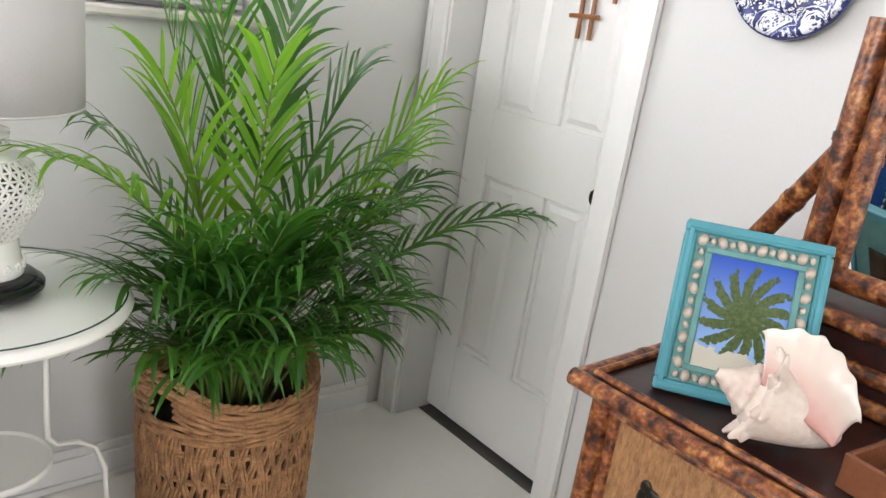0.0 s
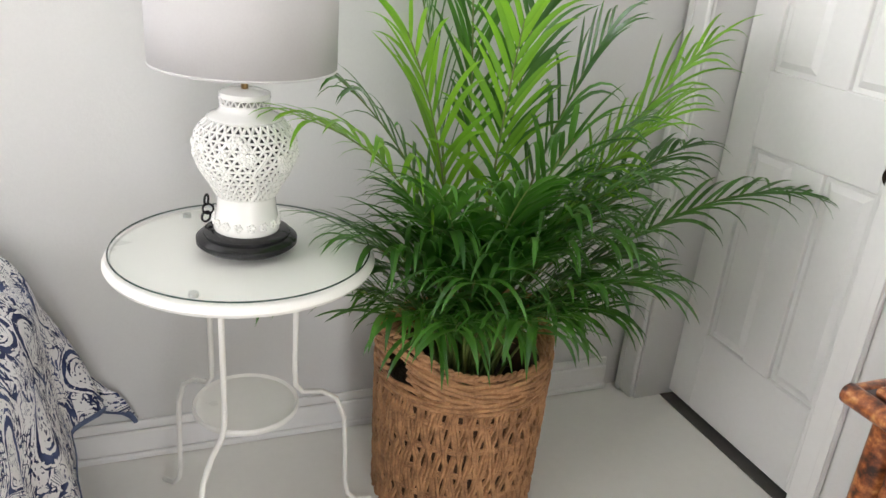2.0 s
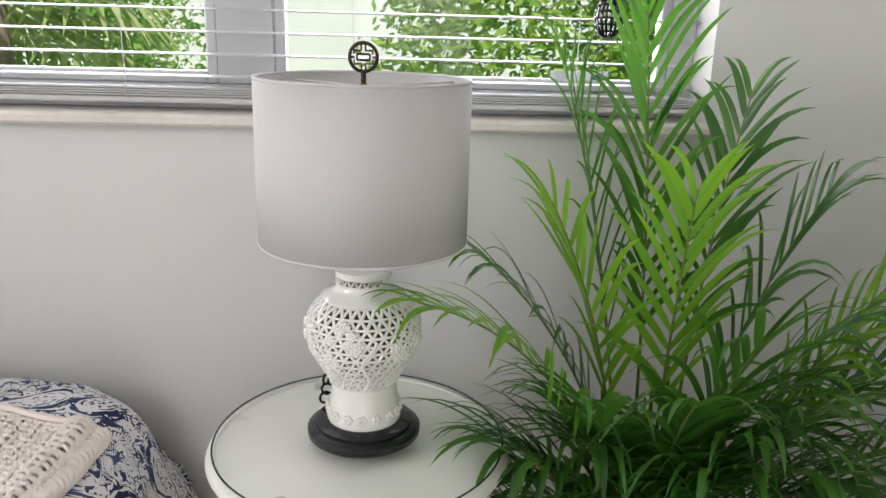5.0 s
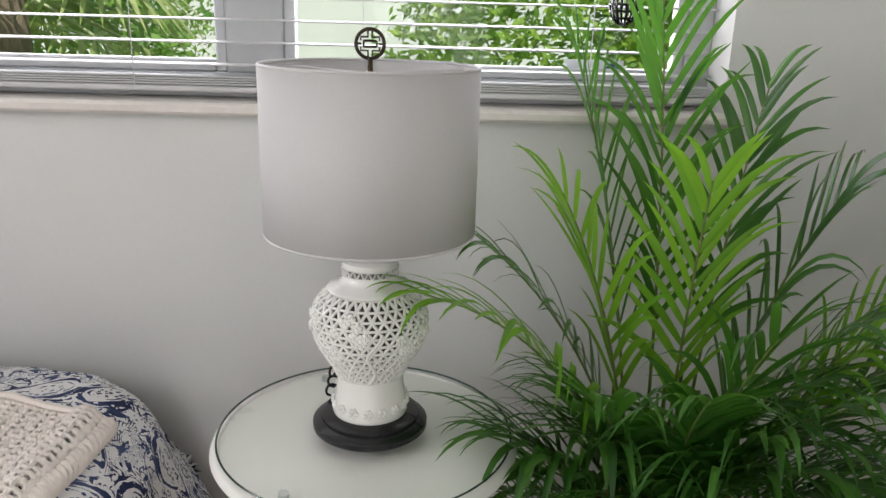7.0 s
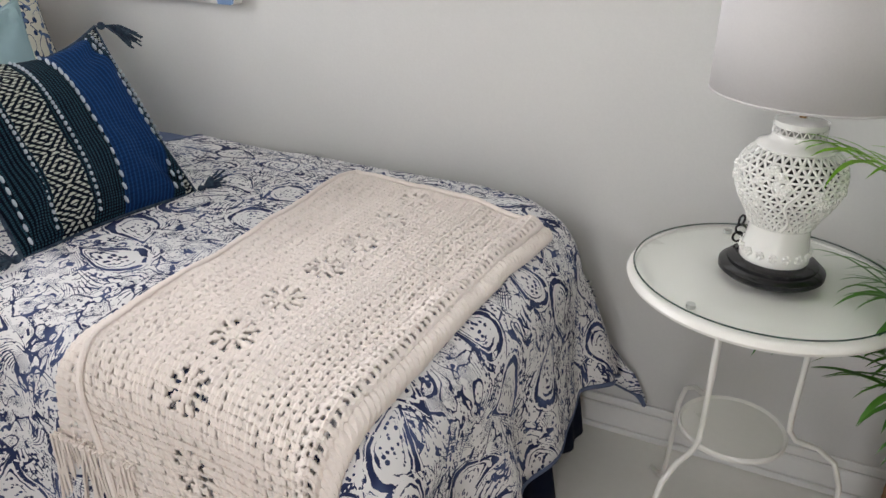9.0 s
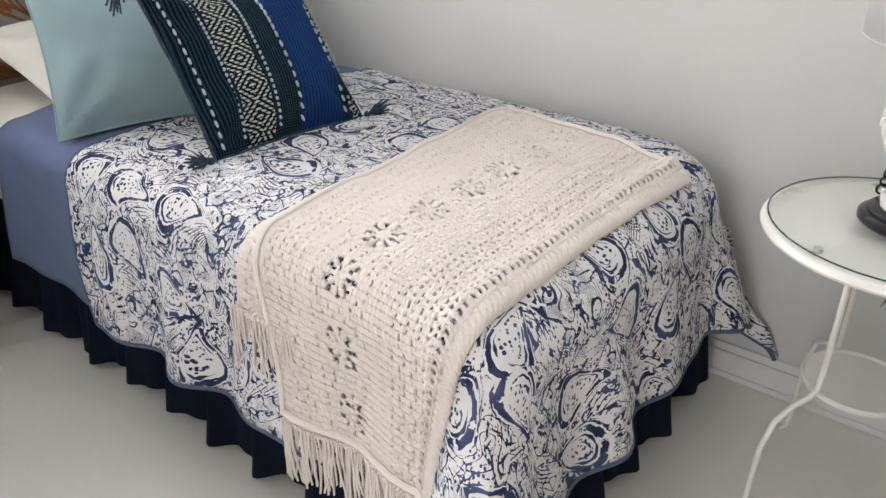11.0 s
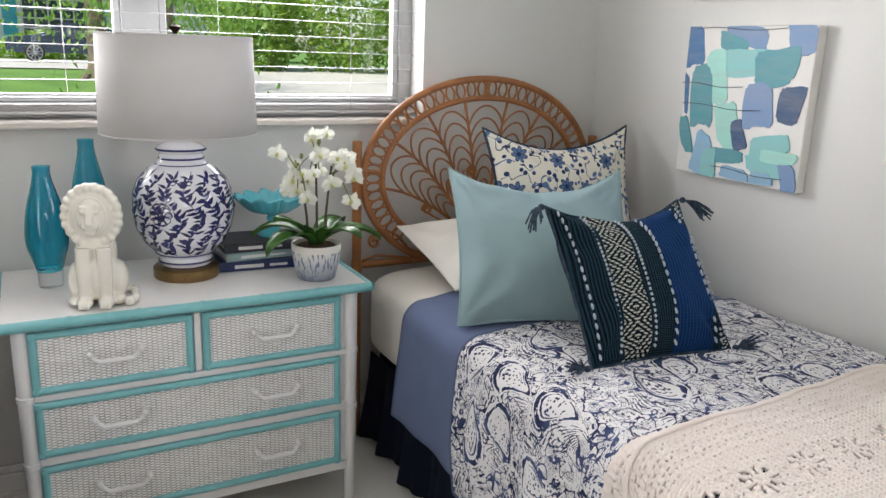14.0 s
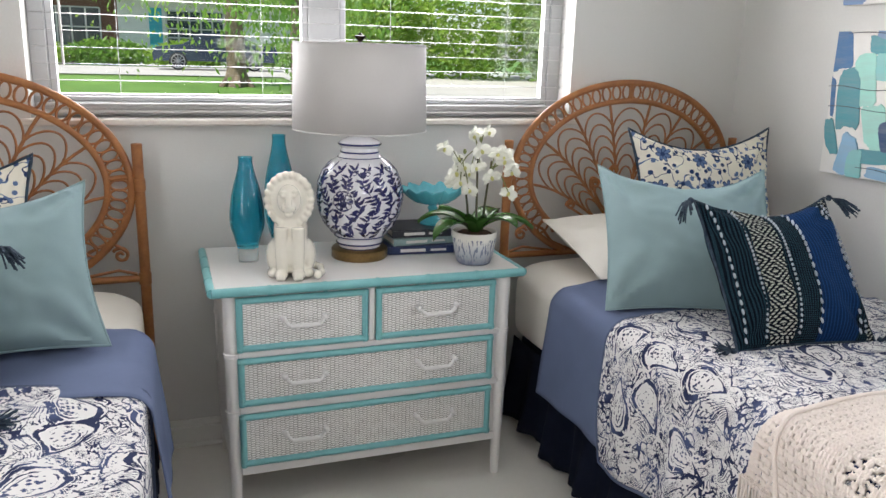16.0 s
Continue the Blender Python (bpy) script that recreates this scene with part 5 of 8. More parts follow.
def make_palm():
    ob = thing("areca_palm", "lush green areca palm with arching feather fronds in a basket", "plant", pose(BX, BY, 0.0))
    rnd = random.Random(11)
    part("soil", Shape().lathe([(0, 0.24), (0.168, 0.24), (0.168, 0.262), (0.1, 0.272), (0, 0.275)], 36), SOIL, ob, "dark potting soil")
    # (azimuth, elevation, length, droop, bare stalk, leaflet, young)
    main = [
        (110, 89, 1.10, 10, 0.50, 0.22, 0), (150, 86, 1.02, 16, 0.50, 0.22, 0), (40, 87, 0.98, 18, 0.55, 0.20, 0), (0, 84, 0.86, 26, 0.5, 0.20, 0),
        (205, 87, 0.84, 30, 0.54, 0.19, 1), (262, 88, 0.86, 20, 0.54, 0.19, 1), (182, 83, 0.80, 48, 0.50, 0.20, 0),
        (198, 80, 0.84, 66, 0.52, 0.22, 1), (190, 63, 0.58, 72, 0.46, 0.19, 0), (176, 64, 0.50, 64, 0.45, 0.18, 0),
        (352, 70, 0.92, 24, 0.48, 0.22, 1), (338, 74, 0.78, 30, 0.52, 0.19, 1), (350, 56, 0.98, 72, 0.45, 0.19, 0), (2, 66, 0.78, 52, 0.48, 0.18, 0),
        (330, 74, 0.68, 46, 0.45, 0.21, 0), (300, 78, 0.68, 44, 0.45, 0.21, 0), (262, 80, 0.66, 42, 0.45, 0.21, 0), (228, 79, 0.64, 44, 0.45, 0.21, 0),
        (335, 64, 0.54, 70, 0.42, 0.20, 0), (312, 68, 0.56, 66, 0.40, 0.20, 0), (288, 72, 0.54, 62, 0.40, 0.20, 0), (262, 70, 0.52, 66, 0.40, 0.20, 0), (240, 68, 0.50, 64, 0.40, 0.20, 0), (214, 66, 0.48, 60, 0.42, 0.19, 0),
        (40, 68, 0.50, 54, 0.45, 0.18, 0), (285, 82, 0.70, 28, 0.48, 0.21, 0), (325, 79, 0.72, 34, 0.48, 0.21, 0),
    ]
    for az, el, ln, dr, bare, lf, young in main:
        lfs, st = Shape(), Shape()
        b = (0.05 * math.cos(radians(az)) * rnd.random(), 0.05 * math.sin(radians(az)) * rnd.random(), 0.265)
        frond(lfs, st, az + rnd.uniform(-3, 3), el, ln, dr, rnd, bare, lf * rnd.uniform(1.05, 1.25), max(7, int(ln * (1 - bare) / 0.031)), b, 0.0084, 0.40, 0.9 if el > 85 else 1.6)
        fr = part("frond", lfs, LEAF_NEW if young else LEAF, ob, "bright young frond" if young else "")
        part("stalk", st, STALK, fr)
    for k in range(40):
        az = 192 + k * 140 / 40 + rnd.uniform(-8, 8)
        lfs, st = Shape(), Shape()
        r = rnd.uniform(0.02, 0.07)
        tall = rnd.random()
        ln = 0.33 + 0.27 * tall
        frond(lfs, st, az, 75 + 11 * tall + rnd.uniform(-5, 5), ln, rnd.uniform(40, 75), rnd, 0.64, rnd.uniform(0.22, 0.28), max(6, int(ln * 0.36 / 0.025)), (r * math.cos(radians(az)), r * math.sin(radians(az)), 0.265), 0.0088, 0.40, 1.7)
        fr = part("frond", lfs, LEAF, ob)
        part("stalk", st, STALK, fr)
    for k in range(26):
        a, r = rnd.uniform(0, 6.28), rnd.uniform(0.01, 0.07)
        part("cane_stem", Shape().tube([(r * math.cos(a), r * math.sin(a), 0.26), (r * 1.2 * math.cos(a), r * 1.2 * math.sin(a), 0.42), (r * 1.6 * math.cos(a + 0.2), r * 1.6 * math.sin(a + 0.2), rnd.uniform(0.5, 0.75))], rnd.uniform(0.003, 0.006), 6, taper=0.6), STALK, ob)
    return ob


make_palm()


# ---- white chest of drawers ----
def wicker_mat():
    m, nt, b = blank("white_wicker", 0.6)
    tc = nt.nodes.new("ShaderNodeTexCoord")
    sep = nt.nodes.new("ShaderNodeSeparateXYZ")
    nt.links.new(tc.outputs["Object"], sep.inputs[0])
    y, z = sep.outputs[1], sep.outputs[2]
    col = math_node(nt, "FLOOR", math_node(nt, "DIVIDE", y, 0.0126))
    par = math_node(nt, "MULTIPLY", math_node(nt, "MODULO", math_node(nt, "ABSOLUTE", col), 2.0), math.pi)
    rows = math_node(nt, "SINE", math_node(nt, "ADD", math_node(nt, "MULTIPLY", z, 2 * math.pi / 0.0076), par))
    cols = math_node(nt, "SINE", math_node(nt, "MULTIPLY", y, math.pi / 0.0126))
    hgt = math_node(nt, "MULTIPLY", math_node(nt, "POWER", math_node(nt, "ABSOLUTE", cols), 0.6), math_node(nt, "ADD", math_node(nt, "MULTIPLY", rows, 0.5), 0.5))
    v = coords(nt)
    # Gaps between strands are darkened in the colour, as painted shade.
    gap_shade = math_node(nt, "ADD", hgt, math_node(nt, "MULTIPLY", noise_tex(nt, v, 40, 3), 0.3))
    nt.links.new(ramp(nt, math_node(nt, "ADD", math_node(nt, "MULTIPLY", gap_shade, 0.5), 0.3), [(0.36, (0.24, 0.22, 0.20)), (0.53, (0.93, 0.92, 0.90))]), b.inputs["Base Color"])
    bump(nt, b, hgt, 0.4, 0.002)
    return m


WICKER = wicker_mat()


def bamboo_rod(shape, p, q, r, joints, n=10):
    p, q = Vector(p), Vector(q)
    pts, rr = [], []
    k = joints + 1
    for i in range(k):
        for t in (0.0, 0.03, 0.06, 0.94, 0.97):
            pts.append(p.lerp(q, (i + t) / k))
    pts.append(q)
    shape.tube(pts, r, n)
    d = (q - p).normalized()
    for i in range(1, k):
        c = p.lerp(q, i / k)
        shape.tube([c - d * 0.006, c - d * 0.003, c + d * 0.003, c + d * 0.006], r * 1.12, n)
    return shape


DXF, DXB, DYA, DYB, DT = -1.905, -2.40, -1.732, -0.785, 0.725
chest = thing("chest_of_drawers", "white wicker chest of drawers trimmed with turquoise painted bamboo", "dresser", pose(0, 0, 0))
part("top", Shape().box(DXB, DYA + 0.008, DT - 0.022, DXF - 0.01, DYB - 0.008, DT, 0.003), WHITE_WOOD, chest)
edge = Shape()
bamboo_rod(edge, (DXF - 0.006, DYA, DT - 0.012), (DXF - 0.006, DYB, DT - 0.012), 0.0135, 5)
for y in (DYA, DYB):
    bamboo_rod(edge, (DXF - 0.006, y, DT - 0.012), (DXB, y, DT - 0.012), 0.0135, 3)
part("top_edging", edge, TURQ, chest, "turquoise bamboo edging")
xf = DXF - 0.03
carc = Shape().box(DXB, DYA + 0.035, 0.135, xf - 0.004, DYB - 0.035, DT - 0.023, 0.002)
part("carcass", carc, WHITE_WOOD, chest)
for z0, z1 in ((0.135, 0.162), (0.333, 0.356), (0.508, 0.526), (0.692, DT - 0.024)):
    part("face_rail", Shape().box(xf - 0.003, DYA + 0.065, z0, xf + 0.008, DYB - 0.065, z1, 0.002), WHITE_WOOD, chest)
part("face_rail", Shape().box(xf - 0.003, -1.281, 0.527, xf + 0.007, -1.262, 0.691, 0.002), WHITE_WOOD, chest)
for y in (DYA + 0.05, DYB - 0.05):
    for x in (xf - 0.012, DXB + 0.03):
        s = Shape().lathe([(0.012, 0.0), (0.0135, 0.004), (0.017, 0.12), (0.021, 0.3), (0.022, DT - 0.025)], 16, (x, y, 0))
        for z in (0.335, 0.515):
            s.lathe([(0.0225, -0.008), (0.0245, -0.006), (0.0235, 0), (0.0245, 0.006), (0.0225, 0.008)], 16, (x, y, z))
        part("leg", s, WHITE_WOOD, chest)


def drawer(y0, y1, z0, z1, handles):
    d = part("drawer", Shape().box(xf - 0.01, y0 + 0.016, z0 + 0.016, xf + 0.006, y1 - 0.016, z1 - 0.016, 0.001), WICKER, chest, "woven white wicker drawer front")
    fr = Shape()
    for a, b, j in (((y0, z0 + 0.009), (y1, z0 + 0.009), 3), ((y0, z1 - 0.009), (y1, z1 - 0.009), 3)):
        bamboo_rod(fr, (xf + 0.008, *a), (xf + 0.008, *b), 0.0098, j if y1 - y0 > 0.5 else 2)
    for y in (y0 + 0.009, y1 - 0.009):
        bamboo_rod(fr, (xf + 0.0082, y, z0), (xf + 0.0082, y, z1), 0.0098, 0)
    part("drawer_frame", fr, TURQ, d, "turquoise bamboo moulding")
    for hy in handles:
        hz = (z0 + z1) / 2 + 0.012
        h = Shape()
        for sg in (-1, 1):
            h.tube([(xf + 0.006, hy + sg * 0.062, hz), (xf + 0.022, hy + sg * 0.06, hz)], 0.007, 8)
            h.ball((xf + 0.026, hy + sg * 0.06, hz), 0.0095, n=10, m=7)
            h.tube([(xf + 0.026, hy + sg * 0.058, hz), (xf + 0.03, hy + sg * 0.05, hz - 0.012), (xf + 0.031, hy + sg * 0.04, hz - 0.019)], 0.006, 8)
        bamboo_rod(h, (xf + 0.031, hy - 0.042, hz - 0.02), (xf + 0.031, hy + 0.042, hz - 0.02), 0.0072, 1, 8)
        part("handle", h, WHITE_WOOD, d, "white bamboo-shaped pull")


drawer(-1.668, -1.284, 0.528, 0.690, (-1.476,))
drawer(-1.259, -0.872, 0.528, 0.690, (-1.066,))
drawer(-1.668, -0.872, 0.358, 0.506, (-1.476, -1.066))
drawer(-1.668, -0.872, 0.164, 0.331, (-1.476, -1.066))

# ---- things on the chest ----
BLUEGLASS = glass_mat("turquoise_glass", (0.10, 0.66, 0.80), 0.03)
CLEARGLASS = glass_mat("clear_glass", (0.93, 0.97, 0.98), 0.03)


def eased(prof, n=5):
    """The same outline with rounded turns between its points."""
    out = []
    for i in range(len(prof) - 1):
        p = [prof[max(0, min(len(prof) - 1, i + k))] for k in (-1, 0, 1, 2)]
        for j in range(n):
            t = j / n
            out.append(tuple(0.5 * (2 * p[1][c] + (p[2][c] - p[0][c]) * t + (2 * p[0][c] - 5 * p[1][c] + 4 * p[2][c] - p[3][c]) * t * t + (3 * p[1][c] - p[0][c] - 3 * p[2][c] + p[3][c]) * t ** 3) for c in (0, 1)))
    return out + [prof[-1]]


def bottle(x, y, h, r):
    ob = thing("glass_vase", "tall turquoise glass bottle vase with a clear base", "vase", pose(x, y, DT + 0.0005), "turquoise bottle vases")
    outer = [(0.0, 0.045)] + eased([(r * 0.62, 0.045), (r * 0.82, 0.085), (r * 0.97, h * 0.34), (r, h * 0.46), (r * 0.84, h * 0.66), (r * 0.54, h * 0.84), (r * 0.42, h * 0.93), (r * 0.41, h * 0.98), (r * 0.44, h)])
    inner = [(rr * 0.9 - 0.001 if rr else 0, z if z < h else h) for rr, z in outer[::-1]]
    inner[-1] = (0, 0.05)
    inner[-2] = (r * 0.55, 0.05)
    s = Shape()
    prof = outer + inner
    s.lathe(prof, 36)
    s.f = s.f[:-2]
    part("bottle", s, BLUEGLASS, ob)
    part("thick_base", Shape().lathe([(0, 0), (r * 0.56, 0), (r * 0.6, 0.006), (r * 0.62, 0.0445), (0, 0.0445)], 32), CLEARGLASS, ob, "thick clear glass foot")


bottle(-2.2, -1.602, 0.328, 0.053)
bottle(-2.32, -1.483, 0.382, 0.052)


JAR = surf("white_jar_glaze", (0.78, 0.79, 0.83), (0.70, 0.71, 0.77), 14, 0.12, coat=0.5, grain=60, relief=0.04)
JARBLUE = surf("navy_brushed_glaze", (0.012, 0.013, 0.075), (0.035, 0.038, 0.16), 60, 0.14, coat=0.4, relief=0.05)
lamp2 = thing("table_lamp", "blue and white painted ceramic jar lamp with a white drum shade", "lamp", pose(-2.18, -1.249, DT))
part("base", Shape().lathe([(0, 0), (0.088, 0), (0.091, 0.004), (0.091, 0.03), (0.086, 0.034), (0, 0.034)], 48), BRASS, lamp2, "round aged brass base")
jp = [(0.056, 0.0345), (0.068, 0.038), (0.074, 0.05), (0.072, 0.062), (0.086, 0.078), (0.112, 0.105), (0.131, 0.145), (0.138, 0.19), (0.134, 0.235), (0.118, 0.272), (0.092, 0.298), (0.07, 0.31), (0.06, 0.325), (0.0585, 0.338), (0.066, 0.346), (0.067, 0.352), (0.058, 0.36), (0.035, 0.37), (0.0, 0.372)]
jp = [(r, 0.0345 + 1.06 * (z - 0.0345)) for r, z in jp]


def prof_grid(prof, n):
    """A turned form with print coordinates in metres."""
    s = Shape()
    m_ = len(prof) - 1

    def fn(a, b):
        f = b * m_
        i = min(m_ - 1, int(f))
        t = f - i
        r, z = prof[i][0] + (prof[i + 1][0] - prof[i][0]) * t, prof[i][1] + (prof[i + 1][1] - prof[i][1]) * t
        an = 2 * math.pi * a + math.pi
        return Vector((r * math.cos(an), r * math.sin(an), z)), (a * 0.86, z)

    return s.grid(fn, n, m_ * 2)


part("jar", prof_grid(jp, 56), JAR, lamp2, "white glazed jar")


def on_jar(a, z, lift=0.0006):
    """A point on the jar's belly at a turn and a height."""
    for (r0, z0), (r1, z1) in zip(jp, jp[1:]):
        if z <= z1:
            r = r0 + (r1 - r0) * (z - z0) / (z1 - z0)
            break
    return ((r + lift) * math.cos(a), (r + lift) * math.sin(a), z)


def jar_leaf(shape, a, z, turn, ln, wd):
    """A painted teardrop leaf lying on the glaze."""
    left, right = [], []
    for i in range(7):
        t = i / 6
        w = wd * math.sin(math.pi * t ** 0.7) ** 0.9
        bend = 0.25 * ln * t * t
        for sg, row in ((1, left), (-1, right)):
            du, dz = ln * t * math.cos(turn) - (sg * w + bend) * math.sin(turn), ln * t * math.sin(turn) + (sg * w + bend) * math.cos(turn)
            row.append(on_jar(a + du / 0.12, min(0.365, max(0.036, z + dz))))
    o = len(shape.v)
    shape.v += left + right
    shape.f += [(o + i, o + i + 1, o + 8 + i, o + 7 + i) for i in range(6)]


for k in range(16):
    vine = Shape()
    rj = random.Random(40 + k)
    a0 = 2 * math.pi * k / 16
    way = lambda z: a0 + 0.16 * math.sin(z * 42 + 0.25 * (k % 2))
    vine.tube([on_jar(way(0.08 + 0.235 * i / 30), 0.08 + 0.235 * i / 30, 0.0) for i in range(31)], 0.0013, 5)
    for i in range(20):
        z = 0.084 + 0.0112 * i
        for sg in (0, 1):
            turn = math.pi / 2 + (1 if sg else -1) * rj.uniform(0.35, 1.6)
            jar_leaf(vine, way(z), z, turn, rj.uniform(0.018, 0.032), rj.uniform(0.0030, 0.0068))
    part("painted_vine", vine, JARBLUE, lamp2, "navy leafy scroll painted on the glaze")
for af, zf in ((-0.62, 0.205), (1.5, 0.20), (3.6, 0.21)):
    bloom_disc = Shape().add([on_jar(af + 0.036 * math.cos(t) / 0.135, zf + 0.036 * math.sin(t), 0.0012) for t in [2 * math.pi * i / 28 for i in range(28)]], [tuple(range(28))])
    part("painted_flower", bloom_disc, JAR, lamp2)
    petals = Shape()
    for i in range(9):
        t = 2 * math.pi * i / 9
        cu, cz2 = 0.0225 * math.cos(t), 0.0225 * math.sin(t)
        petals.tube([on_jar(af + (cu + 0.0095 * math.cos(q)) / 0.135, zf + cz2 + 0.0095 * math.sin(q), 0.0014) for q in [2 * math.pi * j / 12 for j in range(12)]], 0.0012, 5, closed=True)
    petals.tube([on_jar(af + 0.006 * math.cos(q) / 0.135, zf + 0.006 * math.sin(q), 0.0014) for q in [2 * math.pi * j / 12 for j in range(12)]], 0.003, 5, closed=True)
    part("painted_flower", petals, JARBLUE, lamp2, "navy outlined flower")
BAND = surf("navy_glaze_band", (0.025, 0.03, 0.13), (0.05, 0.06, 0.19), 30, 0.12, coat=0.4)
for r, z, h in ((0.0665, 0.368, 0.0034), (0.0735, 0.051, 0.003), (0.0605, 0.0355, 0.004), (0.0700, 0.3265, 0.0020), (0.0815, 0.0745, 0.0020), (0.0600, 0.343, 0.0030)):
    bnd = Shape().tube([((r + 0.0005) * math.cos(2 * math.pi * i / 48), (r + 0.0005) * math.sin(2 * math.pi * i / 48), z) for i in range(48)], h, 6, closed=True)
    part("glaze_band", bnd, BAND, lamp2, "dark blue painted ring")
part("stem", Shape().lathe([(0.008, 0.385), (0.007, 0.405), (0.005, 0.66)], 12), BRASS, lamp2)
sh2 = Shape().grid(lambda a, b: (Vector(((0.208 - 0.006 * b) * math.cos(2 * math.pi * a + 3.14), (0.208 - 0.006 * b) * math.sin(2 * math.pi * a + 3.14), 0.413 + 0.259 * b)), (a, b)), 72, 2)
shade2 = solid(part("shade", sh2, SHADE, lamp2, "white linen drum shade"), 0.0025, 0)
for r, z in ((0.208, 0.413), (0.202, 0.672)):
    rim = Shape().tube([(r * math.cos(2 * math.pi * i / 72), r * math.sin(2 * math.pi * i / 72), z) for i in range(72)], 0.0024, 6, closed=True)
    part("rim_wire", rim, SHADE, shade2)
part("finial", Shape().lathe([(0.004, 0.668), (0.012, 0.673), (0.006, 0.678), (0.009, 0.684), (0.015, 0.690), (0.018, 0.696), (0.008, 0.699), (0.003, 0.704), (0, 0.706)], 16), BRONZE, lamp2, "dark carved finial")


def make_lion():
    s = Shape()
    B = s.ball
    B((0, 0, 0.07), 0.062, 0.058, 0.07, 20, 14)
    B((-0.008, 0, 0.13), 0.05, 0.05, 0.075, 20, 14)
    B((-0.02, 0, 0.03), 0.075, 0.066, 0.032, 20, 10)
    for sg in (-1, 1):
        B((-0.012, sg * 0.047, 0.055), 0.05, 0.026, 0.05, 18, 12)
        B((0.030, sg * 0.050, 0.013), 0.032, 0.019, 0.014, 14, 8)
        s.tube([(0.042, sg * 0.024, 0.15), (0.05, sg * 0.025, 0.09), (0.052, sg * 0.024, 0.03)], 0.019, 14, taper=0.85)
        B((0.062, sg * 0.025, 0.014), 0.027, 0.02, 0.015, 14, 8)
        for q in (-0.009, 0, 0.009):
            B((0.083, sg * 0.025 + q, 0.011), 0.009, 0.0055, 0.010, 8, 6)
    s.tube([(-0.05, 0.05, 0.02), (-0.02, 0.085, 0.015), (0.03, 0.09, 0.013), (0.055, 0.082, 0.013)], 0.012, 10)
    B((0.062, 0.08, 0.015), 0.016, 0.013, 0.013, 10, 8)
    # head, mane, face
    B((0.0, 0, 0.222), 0.052, 0.052, 0.062, 20, 14)
    n = 22
    for k in range(n):
        a = 2 * math.pi * k / n
        B((0.022, 0.062 * math.cos(a), 0.228 + 0.072 * math.sin(a)), 0.016, 0.0125, 0.0125, 10, 7)
        B((-0.006, 0.055 * math.cos(a), 0.228 + 0.064 * math.sin(a)), 0.03, 0.014, 0.014, 10, 7)
    B((0.022, 0, 0.228), 0.018, 0.058, 0.068, 20, 12)
    B((0.044, 0, 0.232), 0.022, 0.034, 0.044, 18, 12)
    B((0.06, 0, 0.212), 0.02, 0.021, 0.017, 14, 10)
    s.tube([(0.058, 0, 0.256), (0.068, 0, 0.235), (0.078, 0, 0.222)], 0.0095, 10)
    B((0.08, 0, 0.219), 0.007, 0.010, 0.006, 10, 7)
    B((0.062, 0, 0.193), 0.014, 0.014, 0.009, 10, 7)
    for sg in (-1, 1):
        B((0.063, sg * 0.0165, 0.246), 0.007, 0.0065, 0.0055, 10, 7)
        s.tube([(0.062, sg * 0.008, 0.256), (0.064, sg * 0.018, 0.259), (0.056, sg * 0.027, 0.252)], 0.004, 8)
        B((0.07, sg * 0.010, 0.210), 0.010, 0.010, 0.008, 10, 7)
    ob = tagged(part("lion_figurine", s, CREAM), "seated cream glazed ceramic lion with a scalloped mane", "figurine")
    ob.matrix_basis = pose(-2.02, -1.496, DT + 0.001, 0, 0, -12)
    r = ob.modifiers.new("fuse", "REMESH")
    r.mode, r.voxel_size, r.use_smooth_shade = "VOXEL", 0.0032, True
    sm_ = ob.modifiers.new("soften", "SMOOTH")
    sm_.factor, sm_.iterations = 0.5, 2
    return ob


make_lion()

BOOKS = [((0.20, 0.245, 0.028), (0.02, 0.035, 0.12), -4), ((0.175, 0.215, 0.024), (0.28, 0.40, 0.40), 3), ((0.165, 0.205, 0.026), (0.03, 0.035, 0.05), -2)]
PAPER = surf("book_pages", (0.72, 0.70, 0.64), (0.60, 0.58, 0.52), 30, 0.9, grain=300, stretch=(1, 1, 12))
INK = surf("pale_spine_lettering", (0.70, 0.70, 0.68), (0.62, 0.62, 0.6), 30, 0.6)
bz = DT + 0.0005
for (w, l, h), c, turn in BOOKS:
    bk = thing("book", "hardback book lying in a stack under the turquoise dish", "book", pose(-2.255, -1.035, bz, 0, 0, turn), "stacked books")
    mt = surf("book_cover", c, tuple(x * 0.7 for x in c), 18, 0.4, relief=0.1)
    part("pages", Shape().box(-w / 2 + 0.004, -l / 2 + 0.004, 0.003, w / 2 - 0.004, l / 2 - 0.004, h - 0.003, 0.001), PAPER, bk)
    cv = Shape().box(-w / 2, -l / 2, 0, w / 2, l / 2, 0.0028, 0.001).box(-w / 2, -l / 2, h - 0.0028, w / 2, l / 2, h, 0.001).box(w / 2 - 0.002, -l / 2, 0.003, w / 2 + 0.001, l / 2, h - 0.003, 0.001)
    part("cover", cv, mt, bk)
    part("spine_lettering", Shape().box(w / 2 + 0.0012, -l * 0.30, h * 0.3, w / 2 + 0.0016, l * 0.05, h * 0.68, 0.0001).box(w / 2 + 0.0012, l * 0.12, h * 0.35, w / 2 + 0.0016, l * 0.34, h * 0.62, 0.0001), INK, bk, "pale spine lettering")
    bz += h + 0.0006
MILK = surf("turquoise_milk_glass", (0.10, 0.48, 0.56), (0.08, 0.41, 0.50), 20, 0.14, coat=0.4, relief=0.1)
dish = thing("compote_dish", "turquoise milk-glass footed dish with a scalloped rim on books", "dish", pose(-2.26, -0.972, bz))
